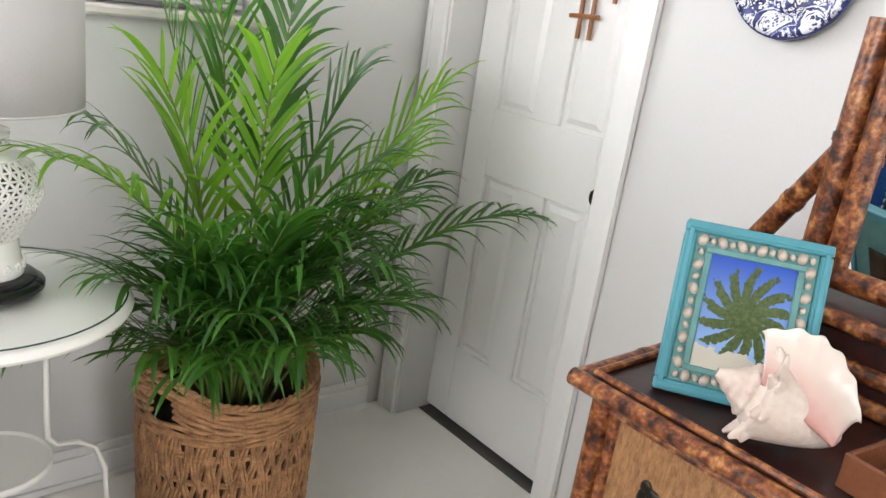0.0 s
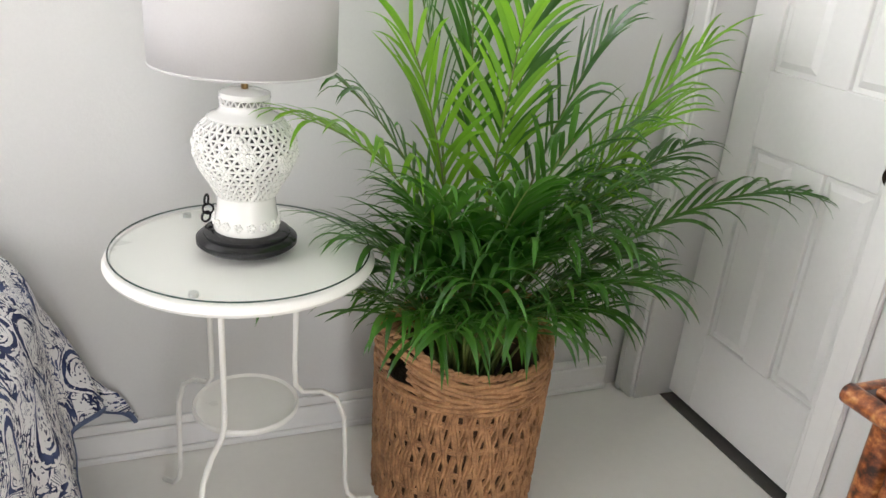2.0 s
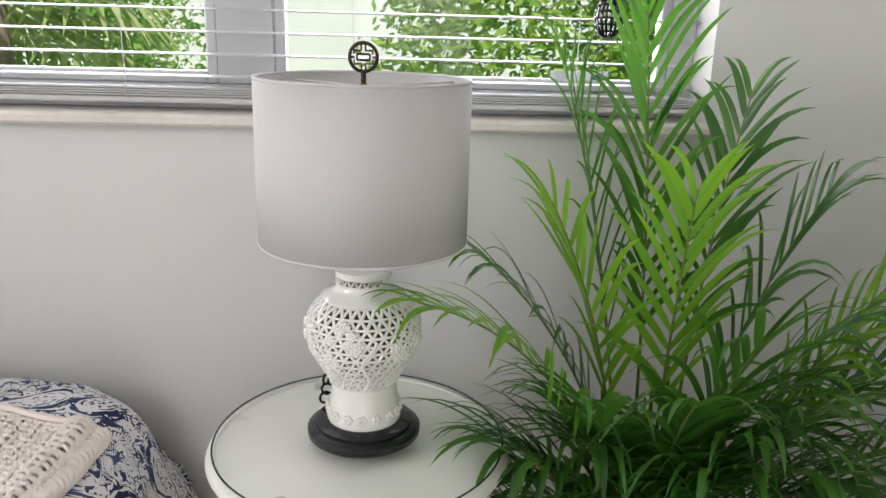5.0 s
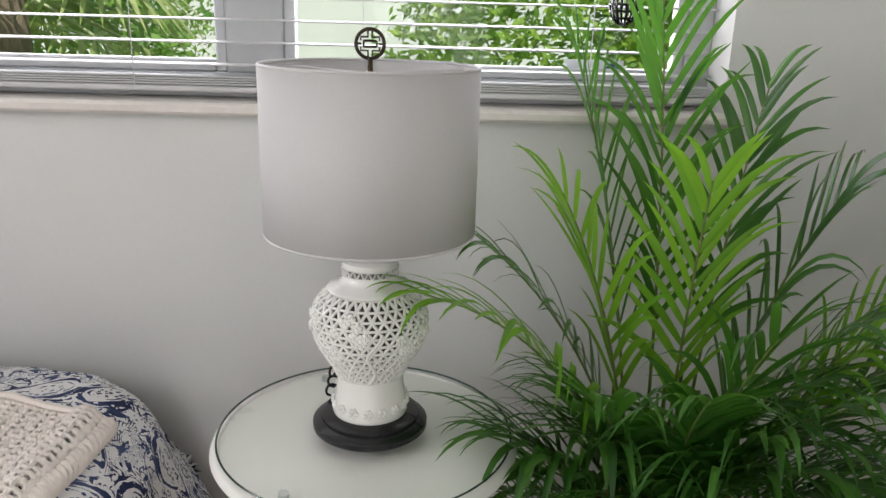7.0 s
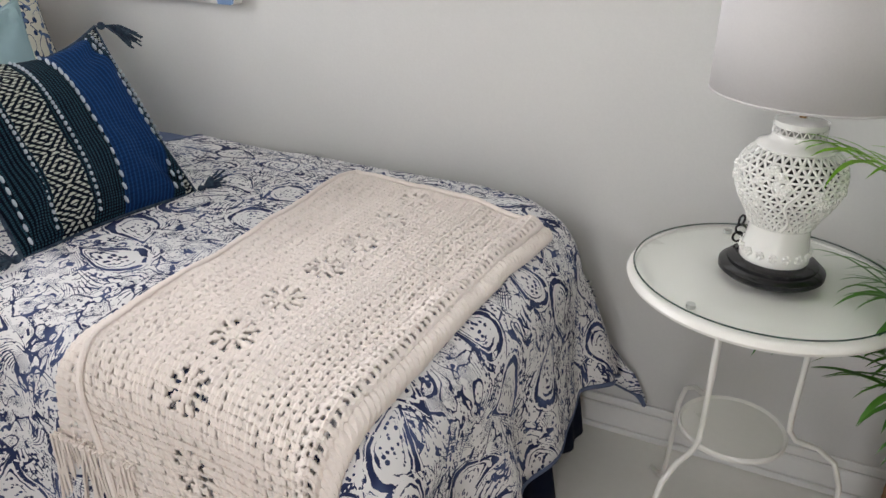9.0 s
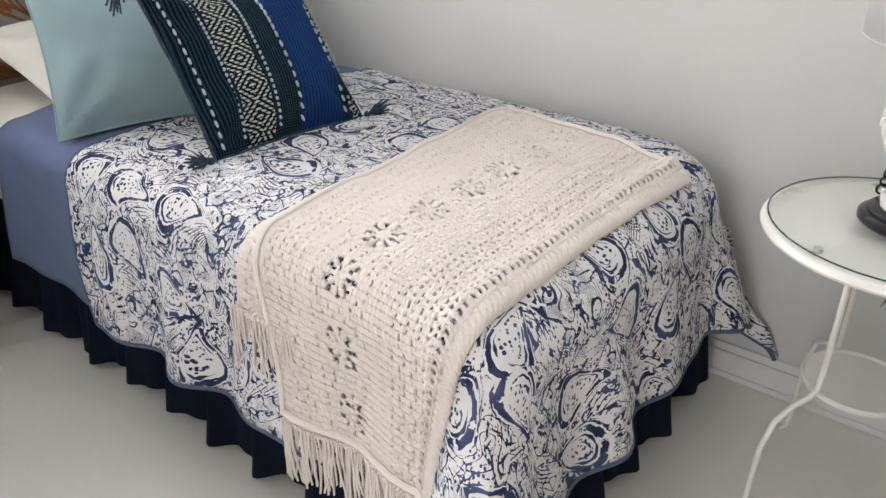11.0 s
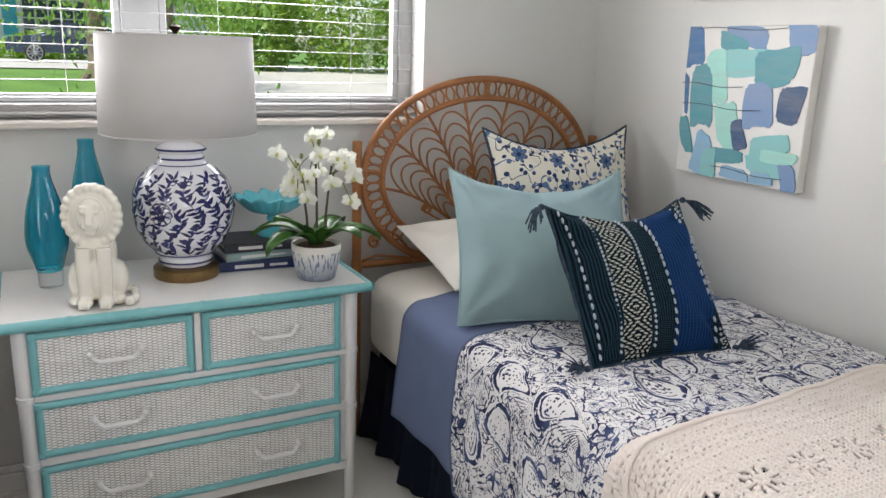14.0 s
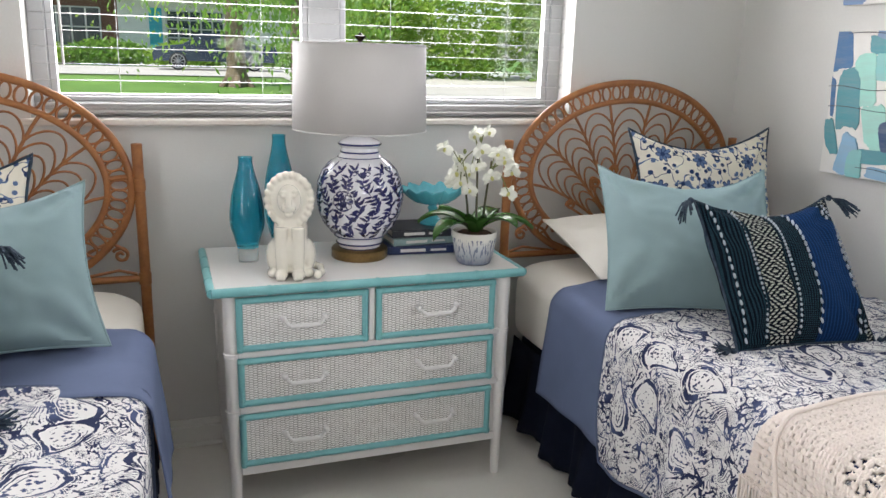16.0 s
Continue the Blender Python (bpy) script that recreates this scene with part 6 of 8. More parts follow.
part("stem_foot", Shape().lathe([(0, 0), (0.044, 0), (0.046, 0.006), (0.03, 0.016), (0.016, 0.028), (0.013, 0.045), (0.018, 0.055), (0.013, 0.062), (0.024, 0.074), (0, 0.076)], 28), MILK, dish)
bw_ = Shape()


def bowl_fn(a, b):
    an = 2 * math.pi * a
    r = 0.012 + 0.088 * b ** 0.6
    k = 0.006 * b * math.cos(an * 12)
    return Vector(((r + k) * math.cos(an) * 0.9, (r + k) * math.sin(an) * 1.1, 0.074 + 0.052 * b ** 1.6 + 0.006 * b * math.cos(an * 12) + 0.002 * math.sin(an * 24) * b)), (a, b)


bw_.grid(bowl_fn, 96, 10)
solid(part("bowl", bw_, MILK, dish), 0.005, 1)

# ---- orchid ----
def ombre_pot():
    m, nt, b = blank("ombre_ribbed_pot", 0.5)
    tc = nt.nodes.new("ShaderNodeTexCoord")
    sep = nt.nodes.new("ShaderNodeSeparateXYZ")
    nt.links.new(tc.outputs["Object"], sep.inputs[0])
    v = coords(nt, "Object", (1, 1, 0.18))
    streak = noise_tex(nt, v, 150, 2)
    base = ramp(nt, math_node(nt, "ADD", math_node(nt, "DIVIDE", sep.outputs[2], 0.105), math_node(nt, "MULTIPLY", streak, 0.15)), [(0.1, (0.20, 0.23, 0.30)), (0.55, (0.52, 0.54, 0.57)), (0.9, (0.80, 0.78, 0.72))])
    nt.links.new(mix_col(nt, math_node(nt, "MULTIPLY", math_node(nt, "LESS_THAN", streak, 0.44), math_node(nt, "LESS_THAN", sep.outputs[2], 0.085)), base, (0.18, 0.21, 0.29)), b.inputs["Base Color"])
    bump(nt, b, streak, 0.6, 0.002)
    return m


orchid = thing("orchid", "white moth orchid with glossy leaves in a ribbed grey pot", "plant", pose(-2.02, -0.911, DT + 0.0005))
part("pot", Shape().lathe([(0, 0), (0.050, 0), (0.055, 0.004), (0.064, 0.04), (0.070, 0.08), (0.072, 0.103), (0.071, 0.105), (0.066, 0.104), (0.064, 0.092), (0, 0.092)], 44), ombre_pot(), orchid, "grey to white ribbed ceramic pot")
BARK = surf("orchid_bark", (0.10, 0.055, 0.03), (0.05, 0.03, 0.018), 60, 0.95, relief=0.8, dist=0.006)
part("bark", Shape().lathe([(0, 0.0925), (0.063, 0.0925), (0.05, 0.1), (0, 0.103)], 28), BARK, orchid)
OLEAF = leaf_mat("orchid_leaf", (0.03, 0.10, 0.018), (0.06, 0.16, 0.03), (0.1, 0.3, 0.03), 0.12, 0.25)
PETAL = leaf_mat("orchid_petal", (0.78, 0.79, 0.72), (0.86, 0.86, 0.82), (0.8, 0.82, 0.72), 0.3, 0.6)
LIP = surf("orchid_lip_yellow", (0.62, 0.60, 0.22), (0.5, 0.5, 0.2), 60, 0.5)


def strap_leaf(az, ln, wid, el, curve):
    s = Shape()

    def fn(a, b):
        t = a * ln
        an = el - curve * a
        r = 0.0
        zz = 0.0
        steps = 10
        for k in range(steps):
            q = radians(el - curve * a * (k + 0.5) / steps)
            r += math.cos(q) * t / steps
            zz += math.sin(q) * t / steps
        w = wid * (math.sin(math.pi * min(0.999, 0.16 + 0.84 * a)) ** 0.7) * (2 * b - 1)
        ca, sa = math.cos(radians(az)), math.sin(radians(az))
        return Vector((ca * (0.012 + r) - sa * w, sa * (0.012 + r) + ca * w, 0.1 + zz + abs(2 * b - 1) * wid * 0.35)), (a, b)

    s.grid(fn, 12, 4)
    return s


for az, ln, wid, el, cu in ((-60, 0.17, 0.030, 48, 95), (-120, 0.16, 0.029, 55, 100), (75, 0.16, 0.030, 50, 95), (30, 0.14, 0.028, 60, 90), (-20, 0.13, 0.026, 66, 80), (130, 0.14, 0.027, 58, 90), (-85, 0.12, 0.027, 70, 70)):
    solid(part("leaf", strap_leaf(az, ln * 1.25, wid * 1.3, el, cu), OLEAF, orchid), 0.002)
OSTEM = surf("orchid_spike", (0.035, 0.03, 0.012), (0.07, 0.075, 0.02), 30, 0.5)
PALE_STEM = surf("orchid_branch", (0.20, 0.24, 0.08), (0.14, 0.16, 0.05), 30, 0.5)
rnd = random.Random(4)


def flower(c, facing, size):
    f = new("flower")
    f.parent = orchid
    q = Vector(facing).normalized().to_track_quat("Z", "Y").to_matrix().to_4x4()
    f.matrix_basis = Matrix.Translation(c) @ q @ pose(0, 0, 0, 0, 0, rnd.uniform(-25, 25))
    for k, (an, ln, wd) in enumerate(((90, 1.0, 0.52), (210, 1.0, 0.5), (330, 1.0, 0.5), (5, 1.0, 0.85), (175, 1.0, 0.85))):
        s = Shape()

        def fn(a, b, an=an, ln=ln, wd=wd):
            r = a * size * ln
            w = size * wd * (math.sin(math.pi * min(0.999, 0.1 + 0.9 * a)) ** 0.6) * (2 * b - 1) * 0.6
            ca, sa = math.cos(radians(an)), math.sin(radians(an))
            return Vector((ca * r - sa * w, sa * r + ca * w, 0.004 * (k % 2) + size * 0.25 * a * a - 0.1 * size * (2 * b - 1) ** 2)), (a, b)

        s.grid(fn, 5, 4)
        part("petal", s, PETAL, f)
    part("lip", Shape().ball((0, -0.004, 0.007), size * 0.18, size * 0.26, size * 0.22, 8, 6), LIP, f, "small yellow-green lip")


spikes = [((0.0, -0.02), (-0.02, -0.045, 0.335)), ((0.01, 0.0), (0.0, 0.0, 0.375)), ((0.01, 0.02), (0.02, 0.04, 0.33))]
for (bx, by), (tx, ty, tz) in spikes:
    pts = [(bx, by, 0.09), (bx + 0.3 * (tx - bx), by + 0.25 * (ty - by), 0.09 + 0.4 * (tz - 0.09)), (bx + 0.7 * (tx - bx), by + 0.65 * (ty - by), 0.09 + 0.75 * (tz - 0.09)), (tx, ty, tz)]
    part("flower_spike", Shape().tube(pts, 0.0042, 7, taper=0.7), OSTEM, orchid, "dark upright flower stem")
    for k in range(8):
        sg = rnd.choice((-1, 1)) if abs(ty) < 0.02 else (1 if ty > 0 else -1)
        ang = rnd.uniform(0, 2 * math.pi)
        c = Vector((tx + rnd.uniform(-0.03, 0.05), ty + sg * rnd.uniform(-0.02, 0.075), tz - 0.03 + rnd.uniform(-0.075, 0.085)))
        part("branch", Shape().tube([(tx, ty, tz - rnd.uniform(0.0, 0.05)), ((tx + c.x) / 2, (ty + c.y) / 2, (tz + c.z) / 2 + 0.01), (c.x, c.y, c.z)], 0.0017, 5), PALE_STEM, orchid)
        flower(c, (0.9, rnd.uniform(-0.7, 0.5), rnd.uniform(-0.3, 0.5)), rnd.uniform(0.024, 0.033))
    part("bud", Shape().ball((tx, ty + 0.01, tz + 0.02), 0.006, 0.006, 0.009, 8, 6), PALE_STEM, orchid)


# ---- pictures ----
def paint(name, c):
    return surf(name, c, tuple(0.72 * x + 0.09 for x in c), 9, 0.55, grain=50, relief=0.35, dist=0.001, stretch=(0.8, 1, 5))


PAINTS = {"navy": paint("paint_navy", (0.015, 0.06, 0.16)), "slate": paint("paint_slate_blue", (0.16, 0.27, 0.47)), "teal": paint("paint_teal", (0.06, 0.28, 0.33)), "aqua": paint("paint_aqua", (0.22, 0.52, 0.52)), "mint": paint("paint_mint", (0.33, 0.66, 0.58)), "sky": paint("paint_sky", (0.24, 0.44, 0.62)), "royal": paint("paint_royal", (0.03, 0.14, 0.33)), "line": paint("paint_line", (0.02, 0.03, 0.05))}
CANVAS = surf("painted_canvas_white", (0.78, 0.77, 0.74), (0.70, 0.69, 0.66), 9, 0.7, grain=300, relief=0.3, dist=0.001)
patches = [
    ("royal", 0.06, 0.87, 0.075, 0.15, 8), ("royal", 0.03, 0.55, 0.02, 0.13, 4), ("slate", 0.50, 0.94, 0.15, 0.07, -12), ("teal", 0.39, 0.89, 0.12, 0.05, -14), ("slate", 0.90, 0.92, 0.10, 0.09, 3),
    ("aqua", 0.50, 0.77, 0.16, 0.09, 0), ("teal", 0.74, 0.75, 0.15, 0.115, 4), ("mint", 0.28, 0.66, 0.10, 0.16, 8), ("teal", 0.17, 0.53, 0.085, 0.22, 6), ("slate", 0.64, 0.50, 0.10, 0.15, 6),
    ("navy", 0.88, 0.53, 0.085, 0.11, -5), ("mint", 0.42, 0.36, 0.085, 0.16, 14), ("navy", 0.52, 0.30, 0.055, 0.09, 22), ("teal", 0.06, 0.27, 0.045, 0.13, 20), ("teal", 0.44, 0.16, 0.13, 0.045, 4),
    ("aqua", 0.76, 0.26, 0.13, 0.07, 12), ("sky", 0.22, 0.15, 0.075, 0.13, -14), ("aqua", 0.30, 0.09, 0.065, 0.09, 5), ("aqua", 0.76, 0.13, 0.14, 0.06, 0), ("sky", 0.52, 0.05, 0.12, 0.035, -3), ("slate", 0.93, 0.08, 0.055, 0.09, 14), ("mint", 0.84, 0.20, 0.12, 0.04, -2), ("sky", 0.74, 0.05, 0.09, 0.035, 2),
]


def canvas(m, w, h, deep, label, marks, seed):
    ob = thing("painting", label, "painting", m)
    part("canvas", Shape().box(0, -deep, 0, w, 0, h, 0.003), CANVAS, ob)
    rn = random.Random(seed)
    for k, (col, cx, cz, rx, rz, turn) in enumerate(marks):
        pts = []
        n = 36
        ph = rn.uniform(0, 6)
        for i in range(n):
            a = 2 * math.pi * i / n
            c, s_ = math.cos(a), math.sin(a)
            q = 1 + 0.10 * math.sin(2 * a + ph) + 0.08 * math.sin(3 * a + 2 * ph) + 0.03 * math.sin(11 * a + 3 * ph)
            ex, ez = math.copysign(abs(c) ** 0.5, c) * rx * 1.04 * q, math.copysign(abs(s_) ** 0.42, s_) * rz * 1.02 * q
            t = radians(turn)
            x, z = cx + ex * math.cos(t) - ez * math.sin(t), cz + ex * math.sin(t) + ez * math.cos(t)
            pts.append((min(0.999, max(0.001, x)) * w, min(0.999, max(0.001, z)) * h))
        y0, y1 = -deep - 0.0004, -deep - 0.0006 - 0.0003 * k
        s = Shape().add([(x, y1, z) for x, z in pts] + [(x, y0, z) for x, z in pts], [tuple(range(n))] + [(i, n + i, n + (i + 1) % n, (i + 1) % n) for i in range(n)])
        part("brush_patch", s, PAINTS[col], ob, smooth=False)
    for z, a, b in ((0.985, 0.1, 0.8), (0.62, 0.0, 0.52), (0.48, 0.02, 0.68), (0.075, 0.33, 0.9)):
        yy = -deep - 0.0085
        part("line", Shape().tube([((a + (b - a) * t / 8) * w, yy, (z + 0.008 * math.sin(t * 0.9) - 0.01 * t / 8) * h) for t in range(9)], 0.0012, 5), PAINTS["line"], ob)
    return ob


canvas(pose(-1.905, YN - 0.002, 1.01), 0.487, 0.478, 0.036, "abstract canvas in teal, mint, slate and navy patches", patches, 3)
canvas(pose(-1.905, YN - 0.002, 1.572), 0.487, 0.48, 0.036, "second abstract canvas in blue tones hung above", [(c, 1 - a, 1 - b, rx, rz, -t) for c, a, b, rx, rz, t in patches], 9)

# ---- bamboo dresser by the door ----
PX, PYN, PYS, PT, PXB = 0.482, -0.818, -2.05, 0.846, 1.06
dr = thing("bamboo_dresser", "scorched bamboo dresser with grasscloth drawers and dark lacquer top", "dresser", pose(0, 0, 0))
part("top", Shape().box(PX + 0.006, PYS, PT - 0.02, PXB, PYN - 0.006, PT, 0.002), DARKTOP, dr, "black and red tortoise lacquer top")
eg = Shape()
bamboo_rod(eg, (PX + 0.004, PYS, PT - 0.009), (PX + 0.004, PYN, PT - 0.007), 0.0115, 5, 12)
bamboo_rod(eg, (PX + 0.004, PYN - 0.004, PT - 0.009), (PXB, PYN - 0.004, PT - 0.007), 0.0115, 3, 12)
bamboo_rod(eg, (PX + 0.022, PYS, PT + 0.004), (PX + 0.022, PYN - 0.02, PT + 0.004), 0.005, 5, 8)
bamboo_rod(eg, (PX + 0.022, PYN - 0.022, PT + 0.004), (PXB, PYN - 0.022, PT + 0.004), 0.005, 3, 8)
part("top_edging", eg, TORTOISE, dr, "scorched bamboo edging")
part("carcass", Shape().box(PX + 0.035, PYS + 0.03, 0.06, PXB, PYN - 0.03, PT - 0.021, 0.002), GRASSCLOTH, dr)
for y in (PYN - 0.035, PYS + 0.035):
    for x in (PX + 0.035, PXB - 0.03):
        part("post", bamboo_rod(Shape(), (x, y, 0.0), (x, y, PT - 0.024), 0.0165, 3, 12), TORTOISE, dr)
HANDLE = surf("black_iron_bail", (0.02, 0.017, 0.014), (0.045, 0.035, 0.025), 50, 0.45, metal=0.7)
for k, (z0, z1) in enumerate(((0.664, 0.822), (0.475, 0.645), (0.28, 0.456), (0.08, 0.262))):
    for ya, yb in ((PYS + 0.06, (PYS + PYN) / 2 - 0.01), ((PYS + PYN) / 2 + 0.01, PYN - 0.058)):
        d = part("drawer", Shape().box(PX + 0.022, ya + 0.012, z0 + 0.012, PX + 0.034, yb - 0.012, z1 - 0.012, 0.001), GRASSCLOTH, dr, "tan grasscloth drawer front")
        fr = Shape()
        for z in (z0 + 0.006, z1 - 0.006):
            bamboo_rod(fr, (PX + 0.021, ya, z), (PX + 0.021, yb, z), 0.0075, 3, 8)
        for y in (ya + 0.006, yb - 0.006):
            bamboo_rod(fr, (PX + 0.0212, y, z0), (PX + 0.0212, y, z1), 0.0075, 1, 8)
        part("drawer_frame", fr, TORTOISE, d)
        hy, hz = yb - 0.110, (z0 + z1) / 2 - 0.012
        h = Shape()
        for sg in (-1, 1):
            h.ball((PX + 0.0205, hy + sg * 0.034, hz), 0.003, 0.018, 0.019, 12, 8)
            h.ball((PX + 0.0205, hy + sg * 0.042, hz + 0.016), 0.003, 0.008, 0.010, 10, 7)
            h.ball((PX + 0.0145, hy + sg * 0.034, hz), 0.0075, n=10, m=7)
        h.ball((PX + 0.0205, hy, hz - 0.004), 0.003, 0.034, 0.017, 12, 8)
        h.tube([(PX + 0.010, hy + 0.034 * math.cos(radians(a)), hz - 0.004 + 0.02 * math.sin(radians(a))) for a in range(180, 361, 15)], 0.005, 8)
        part("handle", h, HANDLE, d, "black iron bail pull with a shaped backplate")


# photo frame with shells
def facing(o, xdir, updir):
    """A pose whose x runs along xdir and whose z runs along updir, front to -y."""
    x = Vector(xdir).normalized()
    z = Vector(updir)
    z = (z - x * z.dot(x)).normalized()
    y = z.cross(x)
    return Matrix.Translation(o) @ Matrix((x, y, z)).transposed().to_4x4()


FRAMEBLUE = surf("turquoise_frame_paint", (0.075, 0.30, 0.36), (0.06, 0.25, 0.30), 20, 0.5, grain=60)
FRAMEDULL = surf("weathered_teal_inset", (0.13, 0.30, 0.29), (0.09, 0.23, 0.22), 30, 0.7, grain=60)
SHELL = surf("cowrie_shell", (0.52, 0.45, 0.38), (0.22, 0.17, 0.13), 90, 0.35, grain=120)
fm = facing((0.545, -0.894, PT + 0.002), (0.10, -0.14, 0.0), (0.075, 0.03, 0.2))
FW, FH = 0.172, 0.212
frame_ob = thing("photo_frame", "turquoise photo frame edged with cowrie shells, leaning on an easel", "frame", fm)
fs = Shape()
for a, b, c, d in ((0, 0, FW, 0.014), (0, FH - 0.014, FW, FH), (0, 0.014, 0.014, FH - 0.014), (FW - 0.014, 0.014, FW, FH - 0.014)):
    fs.box(a, -0.012, b, c, 0.006, d, 0.002)
for a, b, c, d in ((0.004, 0.004, FW - 0.004, 0.010), (0.004, FH - 0.010, FW - 0.004, FH - 0.004), (0.004, 0.0105, 0.010, FH - 0.0105), (FW - 0.010, 0.0105, FW - 0.004, FH - 0.0105)):
    fs.box(a, -0.0145, b, c, -0.0122, d, 0.001)
part("border", fs, FRAMEBLUE, frame_ob)
part("inset", Shape().box(0.0142, -0.008, 0.0142, FW - 0.0142, 0.004, FH - 0.0142, 0.001), FRAMEDULL, frame_ob)
ins = Shape()
i0, i1 = 0.036, FW - 0.036
for a, b, c, d in ((i0 - 0.008, i0 - 0.006, i1 + 0.008, i0 + 0.001), (i0 - 0.008, FH - i0 - 0.001, i1 + 0.008, FH - i0 + 0.006), (i0 - 0.008, i0 + 0.0012, i0, FH - i0 - 0.0012), (i1, i0 + 0.0012, i1 + 0.008, FH - i0 - 0.0012)):
    ins.box(a, -0.0126, b, c, -0.0082, d, 0.001)
part("inner_moulding", ins, FRAMEDULL, frame_ob)


def photo_mat():
    """A printed snapshot: blue sky above, green palms, pale sand below."""
    m, nt, b = blank("holiday_photo_print", 0.25)
    v = coords(nt)
    sep = nt.nodes.new("ShaderNodeSeparateXYZ")
    nt.links.new(v, sep.inputs[0])
    h = math_node(nt, "DIVIDE", math_node(nt, "SUBTRACT", sep.outputs[2], i0), FH - 2 * i0)
    blot = noise_tex(nt, v, 55, 4)
    x = math_node(nt, "DIVIDE", math_node(nt, "SUBTRACT", sep.outputs[0], FW / 2 + 0.004), FW / 2)
    dz = math_node(nt, "MULTIPLY", math_node(nt, "SUBTRACT", h, 0.5), 1.5)
    ang = math_node(nt, "ARCTAN2", dz, x)
    far_ = math_node(nt, "SQRT", math_node(nt, "ADD", math_node(nt, "MULTIPLY", x, x), math_node(nt, "MULTIPLY", dz, dz)))
    spray = math_node(nt, "ABSOLUTE", math_node(nt, "SINE", math_node(nt, "ADD", math_node(nt, "MULTIPLY", ang, 7.0), math_node(nt, "MULTIPLY", far_, 5.0))))
    hump = math_node(nt, "ADD", math_node(nt, "MULTIPLY", spray, 0.42), math_node(nt, "MULTIPLY", noise_tex(nt, v, 190, 5), 0.50))
    edge_ = math_node(nt, "ADD", h, math_node(nt, "MULTIPLY", math_node(nt, "SUBTRACT", blot, 0.5), 0.5))
    sky_ = mix_col(nt, h, (0.30, 0.48, 0.75), (0.015, 0.07, 0.42))
    green = mix_col(nt, noise_tex(nt, v, 240, 3), (0.008, 0.022, 0.006), (0.13, 0.18, 0.06))
    col = mix_col(nt, math_node(nt, "LESS_THAN", far_, hump), sky_, green)
    col = mix_col(nt, math_node(nt, "LESS_THAN", edge_, 0.20), col, (0.55, 0.52, 0.44))
    nt.links.new(col, b.inputs["Base Color"])
    return m


part("photo", Shape().box(i0, -0.0095, i0, i1, -0.0085, FH - i0, 0.0002), photo_mat(), frame_ob, "snapshot of palm trees on a beach")
rnd = random.Random(9)
for k in range(44):
    q = k / 44 * 4
    u = 0.0225
    if q < 1:
        x, z = u + (FW - 2 * u) * q, u
    elif q < 2:
        x, z = FW - u, u + (FH - 2 * u) * (q - 1)
    elif q < 3:
        x, z = FW - u - (FW - 2 * u) * (q - 2), FH - u
    else:
        x, z = u, FH - u - (FH - 2 * u) * (q - 3)
    big = 0.0078 if k % 2 else 0.0048
    part("cowrie", Shape().ball((0, 0, 0), big * 0.75, 0.0042, big, 10, 7), SHELL, frame_ob, at=pose(x, -0.0105, z, 0, rnd.uniform(-40, 40), 0))
part("easel_back", Shape().box(FW * 0.35, 0.006, 0.0, FW * 0.65, 0.009, FH * 0.7, 0.001), EBONY, frame_ob)


